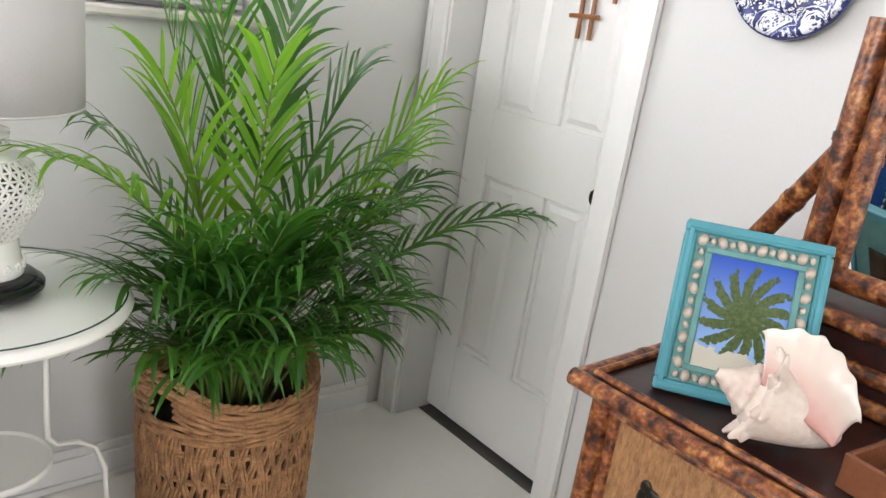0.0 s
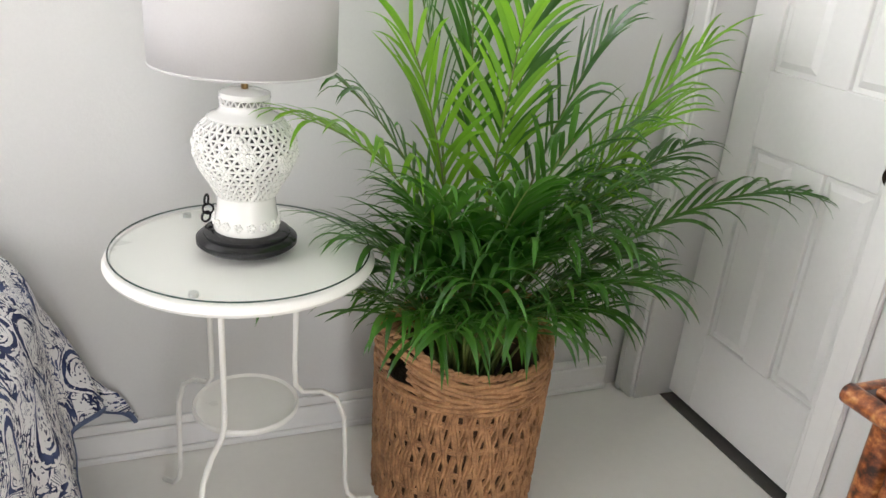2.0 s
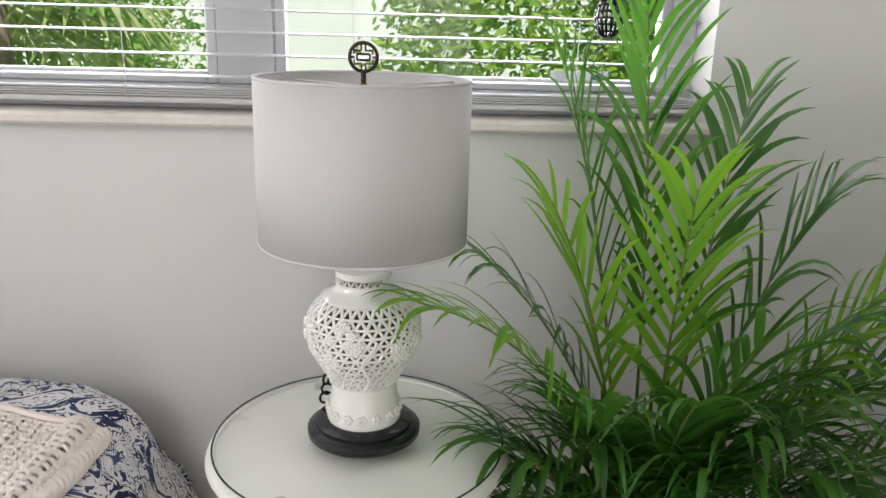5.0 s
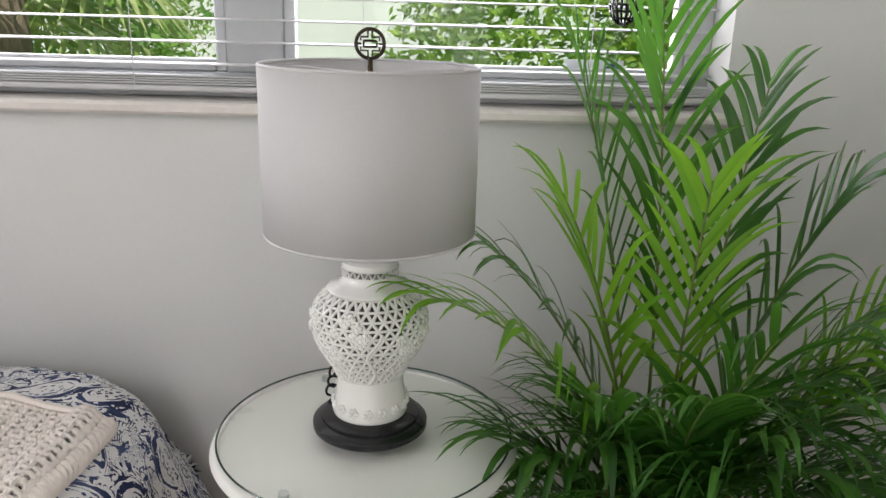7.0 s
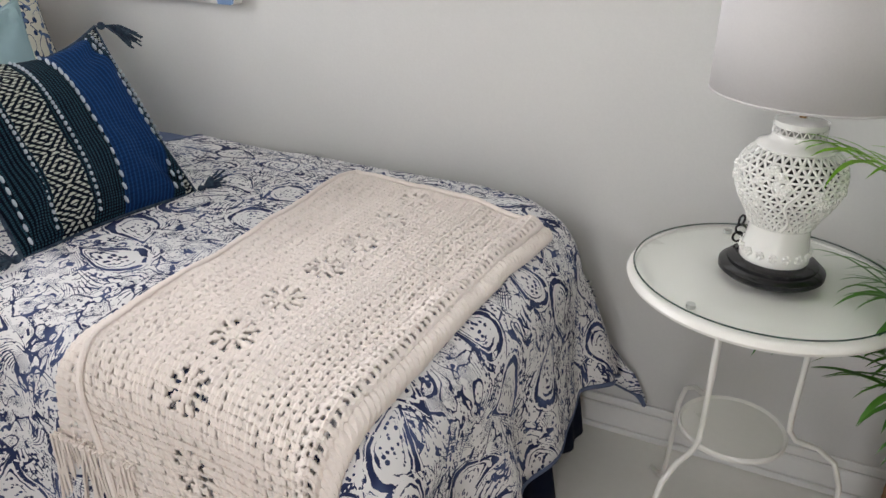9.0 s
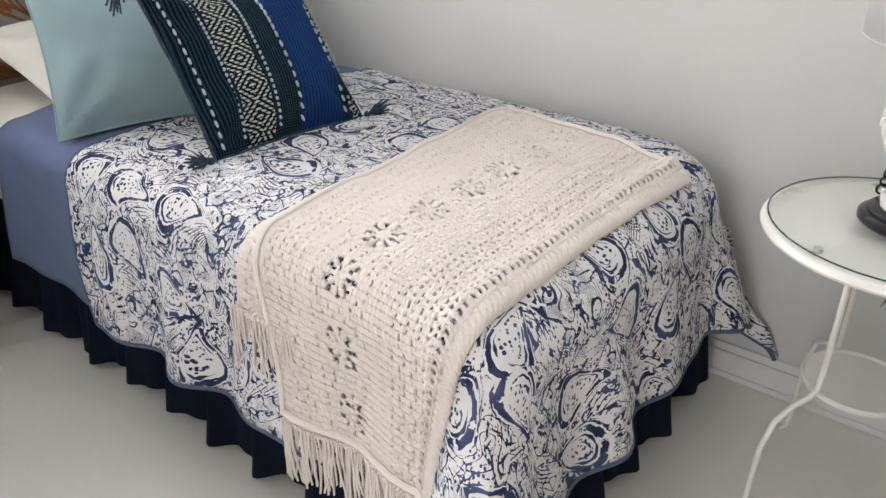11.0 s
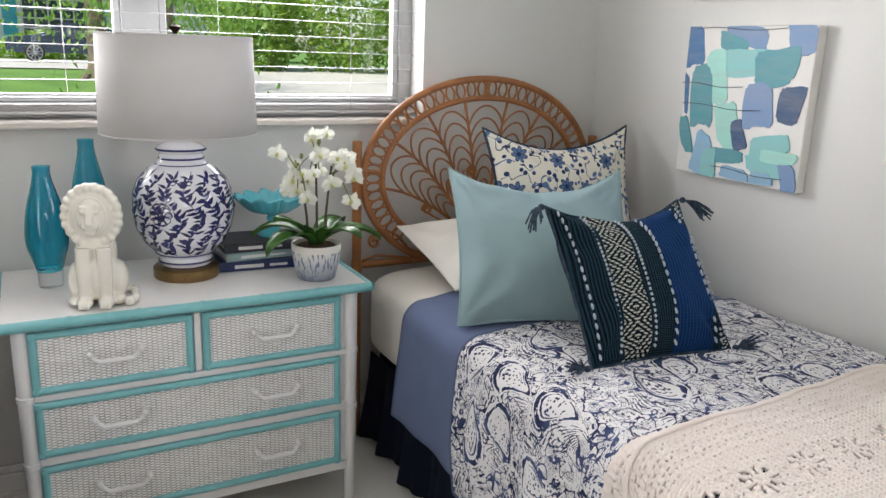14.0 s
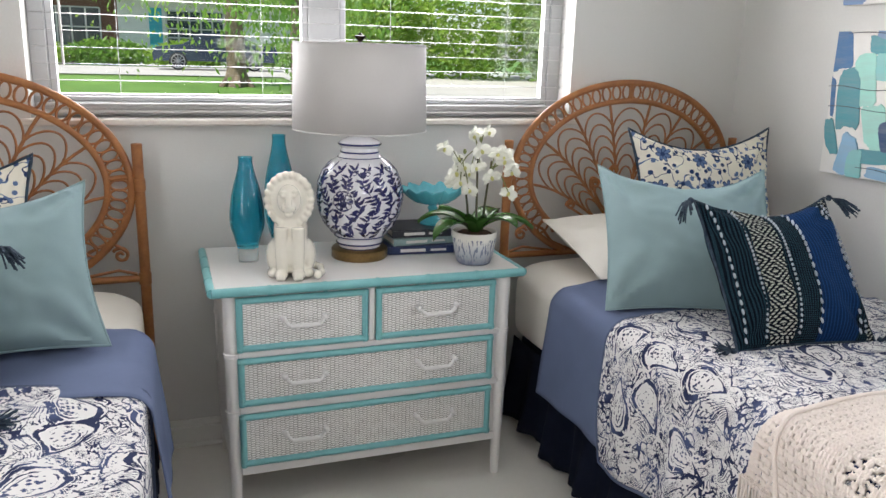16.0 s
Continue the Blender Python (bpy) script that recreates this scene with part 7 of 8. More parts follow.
# conch shell
def make_conch():
    ob = thing("conch_shell", "large pink-lipped conch shell with a spiked spire", "shell", pose(0.556, -1.042, PT + 0.050, 0, 0, -62) @ pose(0, 0, 0, 0, 15, 0) @ Matrix.Diagonal((0.94, 0.94, 0.94, 1)))
    white = surf("conch_outer", (0.64, 0.56, 0.49), (0.54, 0.42, 0.35), 26, 0.55, grain=110, relief=0.4, dist=0.003)
    m, nt, b = blank("conch_pink_lip", 0.25, coat=0.3)
    v = coords(nt)
    sp = nt.nodes.new("ShaderNodeSeparateXYZ")
    nt.links.new(coords(nt, "UV"), sp.inputs[0])
    nt.links.new(ramp(nt, math_node(nt, "ADD", sp.outputs[1], math_node(nt, "MULTIPLY", noise_tex(nt, v, 30, 3), 0.2)), [(0.10, (0.48, 0.22, 0.19)), (0.34, (0.60, 0.42, 0.37)), (0.6, (0.64, 0.55, 0.48)), (1.0, (0.66, 0.60, 0.53))]), b.inputs["Base Color"])
    s = Shape()

    def body(a, bb):
        t = a
        an = 2 * math.pi * bb
        if t < 0.35:
            r = 0.006 + 0.034 * (t / 0.35) ** 1.1
            r *= 1 + 0.10 * abs(math.sin(t / 0.35 * 5 * math.pi))
        else:
            q = (t - 0.35) / 0.65
            r = 0.052 * (1 - q) ** 0.6 + 0.004
        knob = 0.010 * math.exp(-((t - 0.37) / 0.035) ** 2) * max(0, math.cos(an * 8)) + 0.004 * math.exp(-((t - 0.24) / 0.03) ** 2) * max(0, math.cos(an * 9))
        x = -0.078 + 0.150 * t
        return Vector((x, (r + knob) * math.cos(an), (r + knob) * math.sin(an) * 0.95)), (a, bb)

    s.grid(body, 60, 64)
    part("whorl", s, white, ob)
    for k in range(8):
        an = 2 * math.pi * k / 8
        p = Vector((-0.022, 0.045 * math.cos(an), 0.043 * math.sin(an)))
        part("spike", Shape().tube([p, p + Vector((-0.008, 0.012 * math.cos(an), 0.012 * math.sin(an))), p + Vector((-0.014, 0.02 * math.cos(an), 0.02 * math.sin(an)))], 0.010, 9, taper=0.25), white, ob)
    lip = Shape()

    def flare(a, bb):
        reach = 0.086 * math.sin(math.pi * (0.14 + 0.79 * a)) ** 0.65 * (1 + 0.03 * math.sin(a * 34) * bb)
        x = -0.036 + 0.094 * a + (a - 0.5) * 0.045 * bb
        y = -0.030 + 0.040 * bb + 0.014 * math.sin(bb * 2.8) - 0.012 * a
        return Vector((x, y, 0.026 - 0.020 * a + reach * (bb ** 0.85) - 0.010 * bb ** 5)), (a, bb)

    lip.grid(flare, 44, 16)
    solid(part("lip", lip, m, ob, "flared glossy pink lip"), 0.004)
    return ob


make_conch()
LEATHER = surf("tan_leather", (0.19, 0.062, 0.022), (0.13, 0.042, 0.015), 14, 0.5, grain=160, relief=0.5, dist=0.002)
tray = thing("leather_tray", "brown leather catch-all tray on the bamboo dresser", "tray", pose(0.555, -1.126, PT + 0.0005, 0, 0, -8))
part("tray_base", Shape().box(0, -0.24, 0, 0.2, 0, 0.006, 0.002), LEATHER, tray)
for a in ((-0.006, -0.246, 0.0, 0.0, 0.006, 0.04), (0.2, -0.246, 0.0, 0.206, 0.006, 0.04), (0.0, 0.0, 0.0, 0.2, 0.006, 0.04), (0.0, -0.246, 0.0, 0.2, -0.24, 0.04)):
    part("tray_side", Shape().box(*a, 0.0025), LEATHER, tray)

# mirror on a bamboo stand
MIRROR, nt_, b_ = blank("mirror_silver", 0.02, 1.0)
b_.inputs["Base Color"].default_value = (0.9, 0.92, 0.92, 1)
mir = thing("vanity_mirror", "vanity mirror in scorched bamboo on a drawer stand", "mirror", pose(0.825, -0.896, PT + 0.0005, 0, 0, 0))
part("stand_box", Shape().box(-0.07, -0.72, 0.016, 0.14, 0.0, 0.10, 0.003), DARKTOP, mir)
for z in (0.012, 0.05, 0.104):
    part("stand_rail", bamboo_rod(Shape(), (-0.076, -0.73, z), (-0.076, 0.01, z), 0.0115, 4, 10), TORTOISE, mir)
for y in (-0.012, -0.71):
    part("mirror_post", bamboo_rod(Shape(), (0.03, y, 0.0), (0.03, y, 0.47), 0.0185, 2, 12), TORTOISE, mir)
    part("brace", bamboo_rod(Shape(), (0.03, y, 0.30), (0.10, y + 0.13, 0.11), 0.0165, 1, 12), TORTOISE, mir)
for p, q in (((0.02, -0.05, 0.13), (0.02, -0.05, 0.62)), ((0.02, -0.67, 0.13), (0.02, -0.67, 0.62)), ((0.02, -0.04, 0.13), (0.02, -0.68, 0.13)), ((0.02, -0.04, 0.62), (0.02, -0.68, 0.62))):
    part("mirror_frame", bamboo_rod(Shape(), p, q, 0.0175, 2, 12), TORTOISE, mir)
part("mirror_glass", Shape().box(0.018, -0.655, 0.145, 0.024, -0.065, 0.605, 0.0005), MIRROR, mir, "silvered mirror glass")

# wall plate and door ornament
PLATE = paisley_mat("blue_white_plate", (0.78, 0.80, 0.86), (0.012, 0.016, 0.09), (0.07, 0.09, 0.28), 11.0, 0.15, 0.08)
plate = thing("wall_plate", "blue and white painted ceramic plate hung on the wall", "plate", pose(XE - 0.002, -0.63, 1.39, 0, -90, 0))
pg = Shape().grid(lambda a, b: (Vector((0.113 * b * math.cos(2 * math.pi * a), 0.113 * b * math.sin(2 * math.pi * a), 0.010 + 0.014 * sm(0.55, 0.8, b))), (0.113 * b * math.cos(2 * math.pi * a), 0.113 * b * math.sin(2 * math.pi * a))), 64, 14)
solid(part("dish", pg, PLATE, plate), 0.006)
part("rim", Shape().tube([(0.114 * math.cos(2 * math.pi * i / 64), 0.114 * math.sin(2 * math.pi * i / 64), 0.023) for i in range(64)], 0.0035, 7, closed=True), BAND, plate, "dark blue painted rim")
orn = thing("door_ornament", "small woven bamboo ornament hung on the white door", "ornament", pose(XE + 0.113, -0.075, 1.21))
for y in (-0.018, 0.018):
    part("bamboo_stick", Shape().tube([(-0.006, y, 0.0), (-0.006, y + 0.003, 0.16)], 0.0058, 8), RATTAN, orn)
for z in (0.055, 0.12):
    part("bamboo_stick", Shape().tube([(-0.015, -0.045, z), (-0.015, 0.045, z - 0.004)], 0.0055, 8), RATTAN, orn)
for y in (-0.075, 0.07):
    part("bamboo_stick", Shape().tube([(-0.006, y, 0.09), (-0.006, y, 0.2)], 0.0055, 8), RATTAN, orn)
part("bamboo_stick", Shape().tube([(-0.016, -0.09, 0.16), (-0.016, 0.085, 0.16)], 0.0055, 8), RATTAN, orn)

# sticker and hanging ornament at the window
STICK = surf("sticker_white", (0.74, 0.76, 0.80), (0.68, 0.70, 0.74), 20, 0.4)
LOGO = surf("sticker_blue", (0.03, 0.05, 0.30), (0.04, 0.07, 0.36), 20, 0.4)
stk = thing("window_sticker", "white and blue security sticker on the window glass", "sticker", pose(0.347, YN + 0.1195, 1.196))
part("backing", Shape().box(0, -0.0006, 0, 0.118, 0.0, 0.04, 0.0001), STICK, stk)
part("octagon", Shape().add([(0.097 + 0.0155 * math.cos(radians(22.5 + 45 * i)), -0.0009, 0.02 + 0.0155 * math.sin(radians(22.5 + 45 * i))) for i in range(8)], [tuple(range(8))]), LOGO, stk, "plain blue octagon", smooth=False)
txt = bpy.data.curves.new("lettering", "FONT")
txt.body, txt.size, txt.extrude = "secured by", 0.0165, 0.0001
txt.materials.append(LOGO)
to = new("lettering", txt)
to.parent = stk
to.matrix_basis = pose(0.006, -0.0009, 0.012, 90, 0, 0)
hang = thing("hanging_ornament", "dark openwork metal ball hung in the window", "ornament", pose(0.43, YN + 0.012, 1.34))
hb_ = Shape()
for k in range(8):
    a = math.pi * k / 8
    hb_.tube([(0.026 * math.cos(t) * math.cos(a), 0.026 * math.cos(t) * math.sin(a), 0.036 * math.sin(t)) for t in [2 * math.pi * i / 24 for i in range(24)]], 0.002, 5, closed=True)
for z in (-0.024, -0.012, 0, 0.012, 0.024):
    r = 0.026 * math.sqrt(1 - (z / 0.036) ** 2)
    hb_.tube([(r * math.cos(2 * math.pi * i / 24), r * math.sin(2 * math.pi * i / 24), z) for i in range(24)], 0.002, 5, closed=True)
part("ball", hb_, EBONY, hang)
part("cord", Shape().tube([(0, 0, 0.036), (0, 0.0, 0.72)], 0.001, 5), EBONY, hang)


# ---- outdoors ----
GRASS = surf("lawn_grass", (0.17, 0.33, 0.06), (0.10, 0.22, 0.035), 0.7, 0.9, grain=14, relief=0.8, dist=0.05)
DRIVE = surf("pale_concrete_drive", (0.60, 0.58, 0.53), (0.52, 0.50, 0.46), 0.8, 0.9, grain=30, relief=0.2)
HEDGE = leaf_mat("hedge_leaf", (0.08, 0.20, 0.04), (0.26, 0.42, 0.09), (0.30, 0.52, 0.08), 0.40)
LIME = leaf_mat("sunlit_shrub_leaf", (0.10, 0.24, 0.03), (0.34, 0.48, 0.08), (0.4, 0.6, 0.08), 0.42)
FAN = leaf_mat("fan_palm_leaf", (0.24, 0.32, 0.09), (0.52, 0.54, 0.26), (0.38, 0.48, 0.14), 0.38)
BARKW = surf("tree_bark", (0.26, 0.20, 0.15), (0.14, 0.10, 0.07), 4, 0.95, grain=30, relief=0.8, dist=0.02, stretch=(1, 1, 0.3))
STUCCO = surf("white_stucco", (0.78, 0.77, 0.72), (0.70, 0.69, 0.65), 1.5, 0.9, grain=30, relief=0.3)
BRICKW = surf("brown_brick", (0.20, 0.10, 0.07), (0.13, 0.06, 0.045), 6, 0.9, grain=14, relief=0.5)
SHUT = surf("turquoise_shutter", (0.05, 0.42, 0.52), (0.04, 0.36, 0.45), 4, 0.6)
REDDOOR = surf("red_door_paint", (0.42, 0.04, 0.03), (0.34, 0.03, 0.025), 4, 0.5)
DARKPANE = surf("dark_window_pane", (0.03, 0.045, 0.06), (0.05, 0.07, 0.09), 1, 0.1)
ROOF = surf("roof_shingle", (0.22, 0.20, 0.18), (0.15, 0.135, 0.12), 3, 0.9, grain=20)
CARPAINT = surf("dark_blue_car_paint", (0.035, 0.045, 0.075), (0.03, 0.04, 0.065), 3, 0.2, coat=0.8, relief=0)
TYRE = surf("tyre_rubber", (0.02, 0.02, 0.02), (0.03, 0.03, 0.03), 9, 0.85)
ALLOY = surf("alloy_wheel", (0.6, 0.6, 0.62), (0.5, 0.5, 0.52), 9, 0.3, metal=1.0)

gz = lambda d: -0.25 + 0.75 * sm(3, 30, d)
gs = Shape().grid(lambda a, b: (Vector((lambda x, y: (x, y, gz(max(0, -x - 3)) - 0.02))(-160 + 320 * a, -160 + 320 * b)), (a, b)), 160, 40)
tagged(part("ground", gs, GRASS), "green lawn sheet running out to the street", "ground", kind="structure")


def strip(name, x0, x1, y0, y1, lift, label):
    s = Shape()

    def fn(a, b):
        x, y = x0 + (x1 - x0) * a, y0 + (y1 - y0) * b
        return Vector((x, y, gz(max(0, -x - 3)) + lift)), (x, y)

    s.grid(fn, 20, 8)
    tagged(part(name, s, DRIVE), label, "road", kind="structure")


strip("road", -36.5, -28.0, -60, 60, 0.02, "pale sunlit concrete street across the lawn")
strip("driveway", -27.8, -4.2, 2.2, 13.0, 0.03, "bright sunlit concrete driveway")


def bush(name, c, rx, ry, rz, n, size, material, label, seed, fan=False):
    s = Shape()
    rn = random.Random(seed)
    for _ in range(n):
        u, v, w = rn.gauss(0, 1), rn.gauss(0, 1), rn.gauss(0, 1)
        ln = math.sqrt(u * u + v * v + w * w) + 1e-6
        k = rn.uniform(0.55, 1.0) * (1 + 0.22 * noise.noise((u / ln * 2.2 + seed, v / ln * 2.2, w / ln * 2.2)))
        p = Vector((c[0] + rx * k * u / ln, c[1] + ry * k * v / ln, max(c[2] - rz * 0.98, c[2] + rz * k * w / ln)))
        d = Vector((rn.gauss(0, 1), rn.gauss(0, 1), rn.gauss(0, 0.7))).normalized()
        e = d.orthogonal().normalized()
        q = size * rn.uniform(0.6, 1.3)
        o = len(s.v)
        s.v += [tuple(p - d * q), tuple(p + e * q * 0.42), tuple(p + d * q), tuple(p - e * q * 0.42)]
        s.f.append((o, o + 1, o + 2, o + 3))
    ob = part(name, s, material, None, "", False)
    return tagged(ob, label, "bush")


def fan_palm(x, y, z, h, seed, n=26):
    ob = thing("fan_palm", "fan palm with drooping yellow-green fronds outside the window", "palm tree", pose(x, y, z))
    part("trunk", Shape().tube([(0, 0, 0), (0.03, 0, h * 0.5), (0, 0.02, h)], 0.12, 10, taper=0.8), BARKW, ob)
    rn = random.Random(seed)
    for k in range(n):
        s = Shape()
        az, el = rn.uniform(0, 2 * math.pi), radians(rn.uniform(-35, 65))
        ln = rn.uniform(0.5, 0.9)
        d = Vector((math.cos(az) * math.cos(el), math.sin(az) * math.cos(el), math.sin(el)))
        hub = Vector((0, 0, h)) + d * ln
        s.tube([(0, 0, h), tuple(hub)], 0.012, 5)
        sd = d.cross(Vector((0, 0, 1))).normalized()
        up = sd.cross(d)
        for j in range(22):
            t = radians(-105 + 210 * j / 21)
            e = (d * math.cos(t) + sd * math.sin(t)).normalized()
            L = rn.uniform(0.55, 0.75)
            w = e.cross(up).normalized() * 0.022
            a0, a1, a2 = hub, hub + e * L * 0.6, hub + e * L * 0.9 + Vector((0, 0, -0.28 * L))
            o = len(s.v)
            s.v += [tuple(a0), tuple(a1 - w), tuple(a1 + w), tuple(a2)]
            s.f += [(o, o + 1, o + 2), (o + 1, o + 3, o + 2)]
        part("frond", s, FAN, ob, smooth=False)
    return ob


for k, (x, y, rx, ry, rz, cz_, mt) in enumerate(((1.15, 4.6, 1.4, 0.9, 1.9, 1.3, LIME), (2.4, 4.2, 1.4, 0.9, 1.9, 1.3, LIME), (3.6, 4.8, 1.4, 1.0, 2.0, 1.4, HEDGE), (-3.2, 6.0, 1.6, 1.2, 1.6, 1.1, HEDGE), (-5.5, 5.4, 1.6, 1.2, 1.8, 1.2, HEDGE), (-7.6, 5.0, 1.4, 1.3, 1.9, 1.3, HEDGE))):
    bush("shrub", (x, y, cz_ - 0.25), rx, ry, rz, 13000, 0.05, mt, "dense leafy garden shrub in sunlight outside the window", k + 20)
fan_palm(-2.3, 3.6, -0.25, 1.7, 1, 34)
fan_palm(-3.4, 3.9, -0.25, 1.9, 2)
fan_palm(-4.7, 4.2, -0.25, 2.0, 3)
nb = thing("neighbour_house", "white stucco house beyond the hedge", "house", pose(-2, 13, -0.25))
part("wall", Shape().box(-9, 0, 0, 9, 4, 3.2, 0.02), STUCCO, nb)
part("roof", Shape().add([(-9.6, -0.6, 3.2), (9.6, -0.6, 3.2), (9.6, 2, 4.6), (-9.6, 2, 4.6), (9.6, 4.6, 3.2), (-9.6, 4.6, 3.2)], [(0, 1, 2, 3), (3, 2, 4, 5), (0, 3, 5), (1, 4, 2), (0, 5, 4, 1)]), ROOF, nb, smooth=False)

house = thing("street_house", "single-storey white and brick house with turquoise shutters across the street", "house", pose(-41.5, 0, 0.5))
part("wall", Shape().box(-6, -3.6, 0, 0, 10, 3.2, 0.02), STUCCO, house)
part("brick_wall", Shape().box(-6, -22, 0, -0.3, -3.62, 3.2, 0.02), BRICKW, house, "brown brick wall")
part("roof", Shape().add([(0.8, -22.6, 3.2), (0.8, 10.6, 3.2), (-3, 10.6, 5.2), (-3, -22.6, 5.2), (-6.8, -22.6, 3.2), (-6.8, 10.6, 3.2)], [(0, 1, 2, 3), (3, 2, 5, 4), (0, 3, 4), (1, 5, 2), (0, 4, 5, 1)]), ROOF, house, smooth=False)


def house_window(x, y0, y1, z0, z1, nx, nz):
    w = part("window", Shape().box(x - 0.05, y0, z0, x + 0.02, y1, z1, 0.005), DARKPANE, house, "dark paned window")
    s = Shape()
    for k in range(nx + 1):
        y = y0 + (y1 - y0) * k / nx
        s.box(x + 0.021, y - 0.04, z0, x + 0.06, y + 0.04, z1, 0.005)
    for k in range(nz + 1):
        z = z0 + (z1 - z0) * k / nz
        s.box(x + 0.061, y0, z - 0.035, x + 0.07, y1, z + 0.035, 0.005)
    part("frame", s, VINYL, w)


house_window(0, -1.4, 1.3, 0.9, 2.6, 5, 4)
house_window(-0.3, -8.2, -4.4, 0.8, 2.6, 6, 2)
for y in (-2.2, 1.55):
    part("shutter", Shape().box(0.0, y, 0.8, 0.06, y + 0.6, 2.7, 0.01), SHUT, house, "turquoise shutter")
part("door", Shape().box(-0.3, -12.0, 0, -0.22, -10.6, 2.5, 0.01), REDDOOR, house, "red front door")
for k, y in enumerate((-11, -7.5, -4.0, -0.5, 3.5, 7.0)):
    bush("hedge", (-39.2 + 0.4 * (k % 2), y, 0.5 + 0.45), 0.9, 2.0, 0.75, 1500, 0.16, LIME if k % 2 else HEDGE, "clipped green hedge before the house", 50 + k)

# parked car
car = thing("car", "dark blue sedan parked on the street", "car", pose(-33.0, 0.3, 0.52, 0, 0, 0))
prof = [(-2.35, 0.35), (-2.38, 0.62), (-2.25, 0.86), (-1.25, 0.98), (-0.45, 1.42), (0.75, 1.44), (1.55, 1.02), (2.25, 0.98), (2.36, 0.75), (2.36, 0.35)]
cs_ = Shape()
n = len(prof)
for x, inset in ((-0.88, 0.06), (-0.84, 0.0), (0.84, 0.0), (0.88, 0.06)):
    for y, z in prof:
        tuck = 0.16 if z > 1.1 else 0.0
        cs_.v.append((x * (1 - tuck), y * (1 - inset * 0.1), z - inset * 0.15))
for r in range(3):
    for i in range(n):
        j = (i + 1) % n
        cs_.f.append((r * n + i, r * n + j, (r + 1) * n + j, (r + 1) * n + i))
cs_.f += [tuple(range(n))[::-1], tuple(3 * n + i for i in range(n))]
part("body", cs_, CARPAINT, car)
gl = Shape()
for x in (-0.745, 0.745):
    gl.add([(x, -1.05, 1.02), (x, -0.42, 1.36), (x, 0.15, 1.38), (x, 0.15, 1.02)], [(0, 1, 2, 3)])
    gl.add([(x, 0.22, 1.02), (x, 0.22, 1.38), (x, 0.72, 1.37), (x, 1.3, 1.04)], [(0, 1, 2, 3)])
part("side_glass", gl, DARKPANE, car, smooth=False)
for y in (-1.45, 1.42):
    for x in (-0.84, 0.84):
        w = part("wheel", Shape().lathe([(0.0, -0.11), (0.28, -0.11), (0.33, -0.08), (0.335, 0.0), (0.33, 0.08), (0.28, 0.11), (0, 0.11)], 28), TYRE, car, at=pose(x, y, 0.335, 0, 90, 0))
        rim = Shape().lathe([(0.0, -0.118), (0.05, -0.118), (0.06, -0.112), (0.0, -0.1105)], 16).lathe([(0.0, 0.1105), (0.06, 0.112), (0.05, 0.118), (0, 0.118)], 16)
        for k in range(10):
            a = 2 * math.pi * k / 10
            for sz in (-0.114, 0.114):
                rim.tube([(0.04 * math.cos(a), 0.04 * math.sin(a), sz), (0.24 * math.cos(a), 0.24 * math.sin(a), sz)], 0.018, 5)
        for sz in (-0.112, 0.112):
            rim.tube([(0.25 * math.cos(2 * math.pi * i / 24), 0.25 * math.sin(2 * math.pi * i / 24), sz) for i in range(24)], 0.02, 6, closed=True)
        part("rim", rim, ALLOY, w)
part("headlight", Shape().ball((0.72, -2.2, 0.74), 0.16, 0.14, 0.08, 10, 7), ALLOY, car)


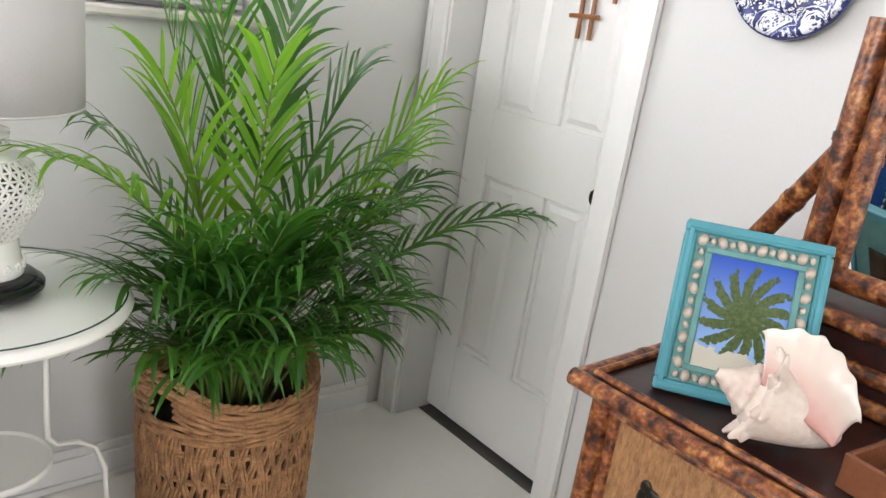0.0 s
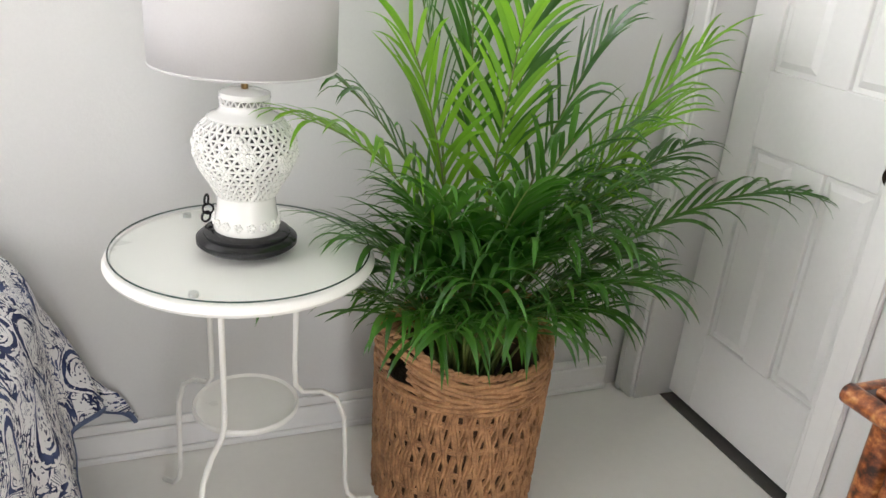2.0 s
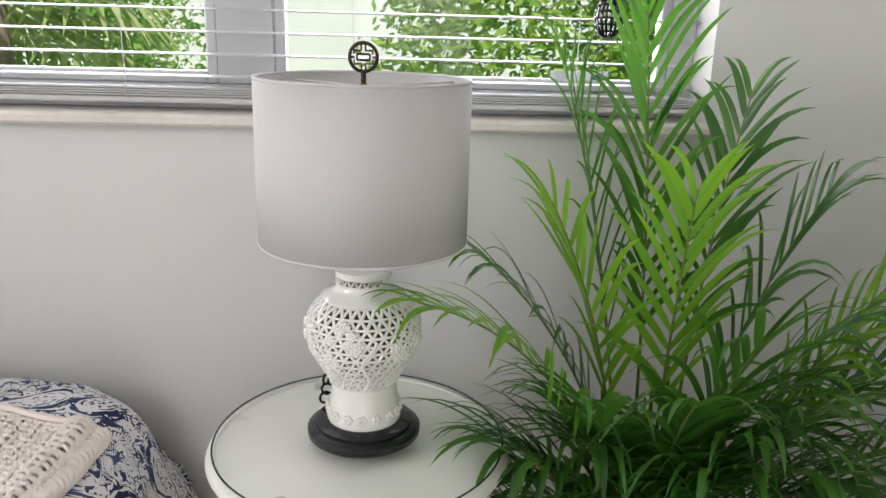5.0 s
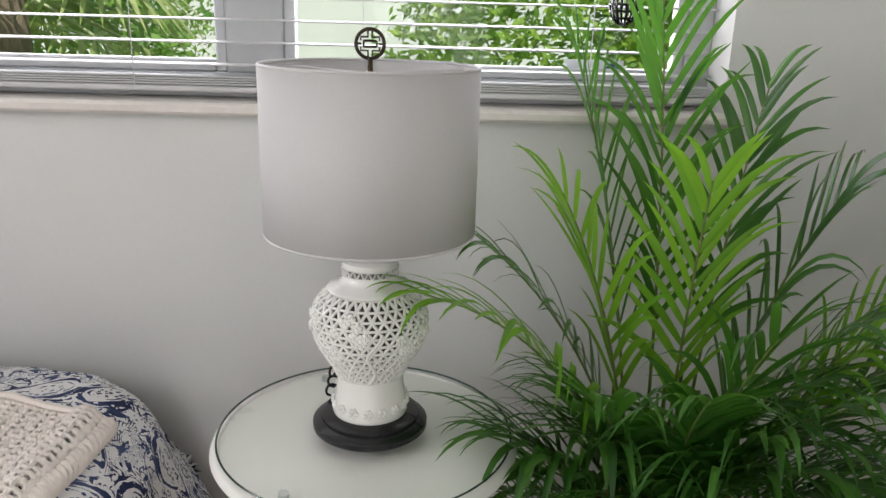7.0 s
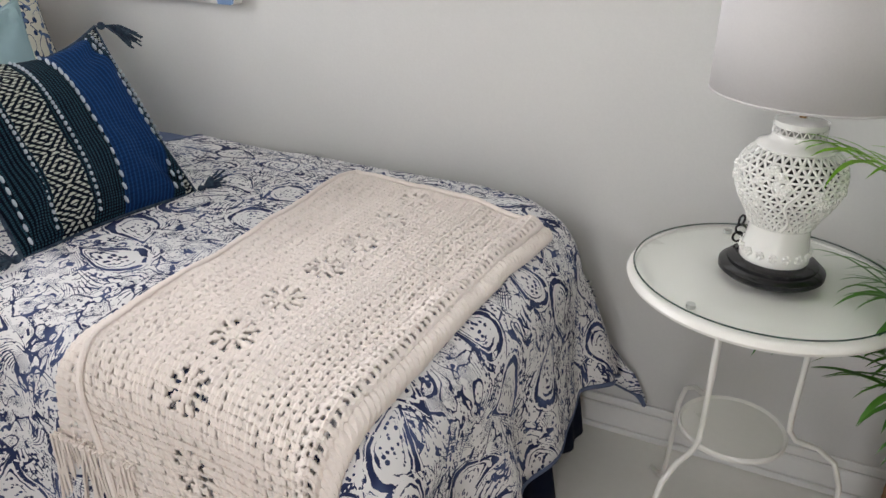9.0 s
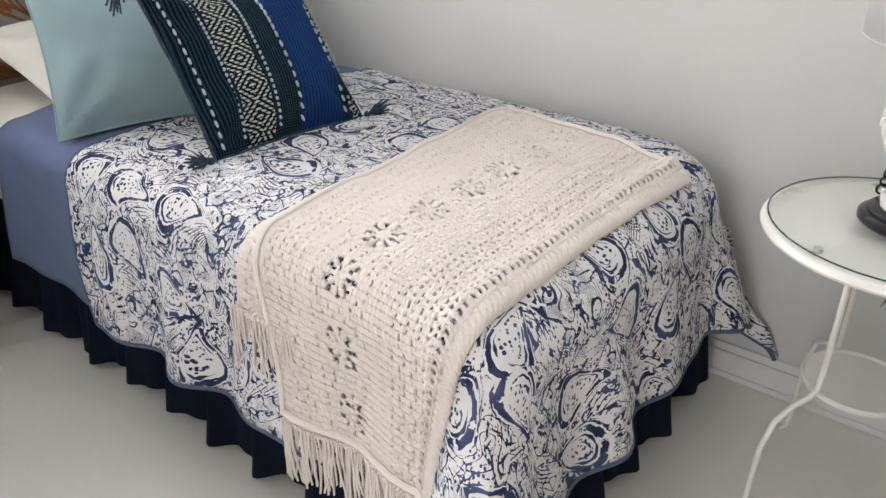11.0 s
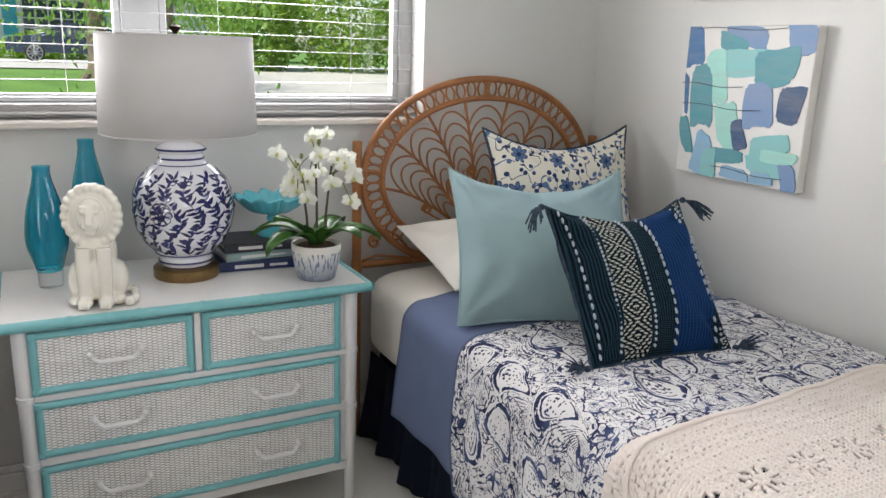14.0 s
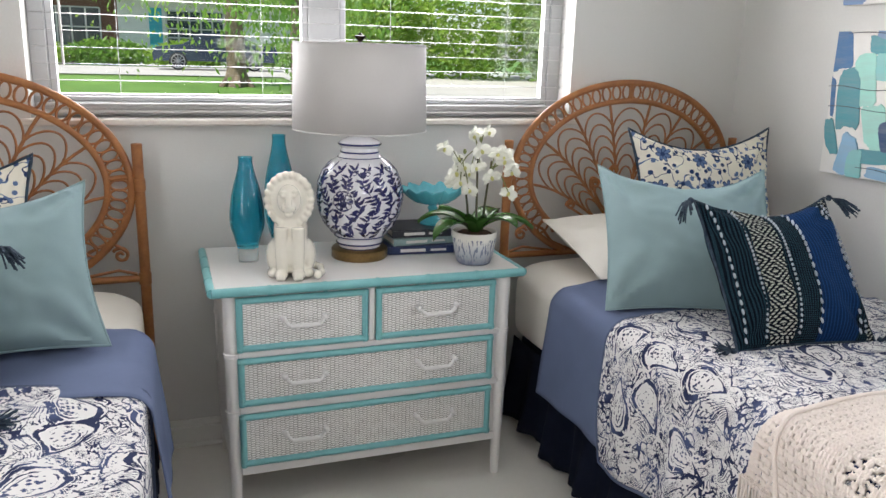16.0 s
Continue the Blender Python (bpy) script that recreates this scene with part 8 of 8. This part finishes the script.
# street trees
def tree(x, y, h, r, seed, crown, label, material, weep):
    z = gz(max(0, -x - 3)) - 0.05
    ob = thing("tree", label, "tree", pose(x, y, z))
    rn = random.Random(seed)
    tr = Shape().tube([(0, 0, 0), (0.03, 0.02, 0.25), (0.05, -0.03, h * 0.4), (0.0, 0.04, h * 0.75), (0.05, 0, h)], r, 14, taper=0.6)
    for k in range(5):
        a = 2 * math.pi * k / 5
        tr.tube([(1.5 * r * math.cos(a), 1.5 * r * math.sin(a), 0.0), (0.8 * r * math.cos(a), 0.8 * r * math.sin(a), 0.3), (0.3 * r * math.cos(a), 0.3 * r * math.sin(a), 0.9)], r * 0.3, 8)
    part("trunk", tr, BARKW, ob)
    tips = []
    for k in range(12):
        a = rn.uniform(0, 2 * math.pi)
        b0 = Vector((0, 0, h * rn.uniform(0.6, 1.0)))
        e = b0 + Vector((math.cos(a), math.sin(a), rn.uniform(0.1, 0.7))) * crown * rn.uniform(0.5, 1.0)
        part("limb", Shape().tube([b0, b0.lerp(e, 0.5) + Vector((0, 0, 0.3)), e], r * 0.28, 7, taper=0.3), BARKW, ob)
        tips.append(e)
    s = Shape()
    for _ in range(3600):
        e = rn.choice(tips)
        p = e + Vector((rn.gauss(0, 0.36), rn.gauss(0, 0.36), rn.gauss(0, 0.3))) * crown - Vector((0, 0, abs(rn.gauss(0, weep))))
        d = Vector((rn.gauss(0, 0.5), rn.gauss(0, 0.5), -1)).normalized()
        q = d.orthogonal() * 0.03
        L = rn.uniform(0.1, 0.22)
        o = len(s.v)
        s.v += [tuple(p), tuple(p + d * L * 0.5 + q), tuple(p + d * L), tuple(p + d * L * 0.5 - q)]
        s.f.append((o, o + 1, o + 2, o + 3))
    part("crown", s, material, ob, smooth=False)
    return ob


tree(-24.0, 0.3, 4.6, 0.32, 1, 2.6, "street tree with a forked grey trunk and drooping leaves", LIME, 0.9)
tree(-19.0, 1.35, 4.0, 0.24, 2, 2.2, "pale-trunked tree with weeping foliage on the lawn", HEDGE, 1.1)
for k, (x, y, rx, ry, rz, mt) in enumerate(((-29.5, 6.0, 1.8, 1.8, 2.4, LIME), (-30, 10.0, 2.8, 2.8, 3.4, LIME), (-28, 13.5, 2.4, 2.2, 3.0, LIME), (-31, 15.5, 2.8, 2.6, 3.8, HEDGE), (-25.5, 15.4, 2.0, 1.8, 2.6, HEDGE), (-16, 14.8, 2.2, 2.0, 3.0, LIME), (-20, 15.6, 2.6, 2.2, 3.6, LIME), (-12, 14.5, 2.0, 1.8, 2.8, HEDGE))):
    bush("shrub", (x, y, gz(-x - 3) + rz * 0.8), rx, ry, rz, 8000, 0.13, mt, "tall leafy shrub beside the driveway", 70 + k)
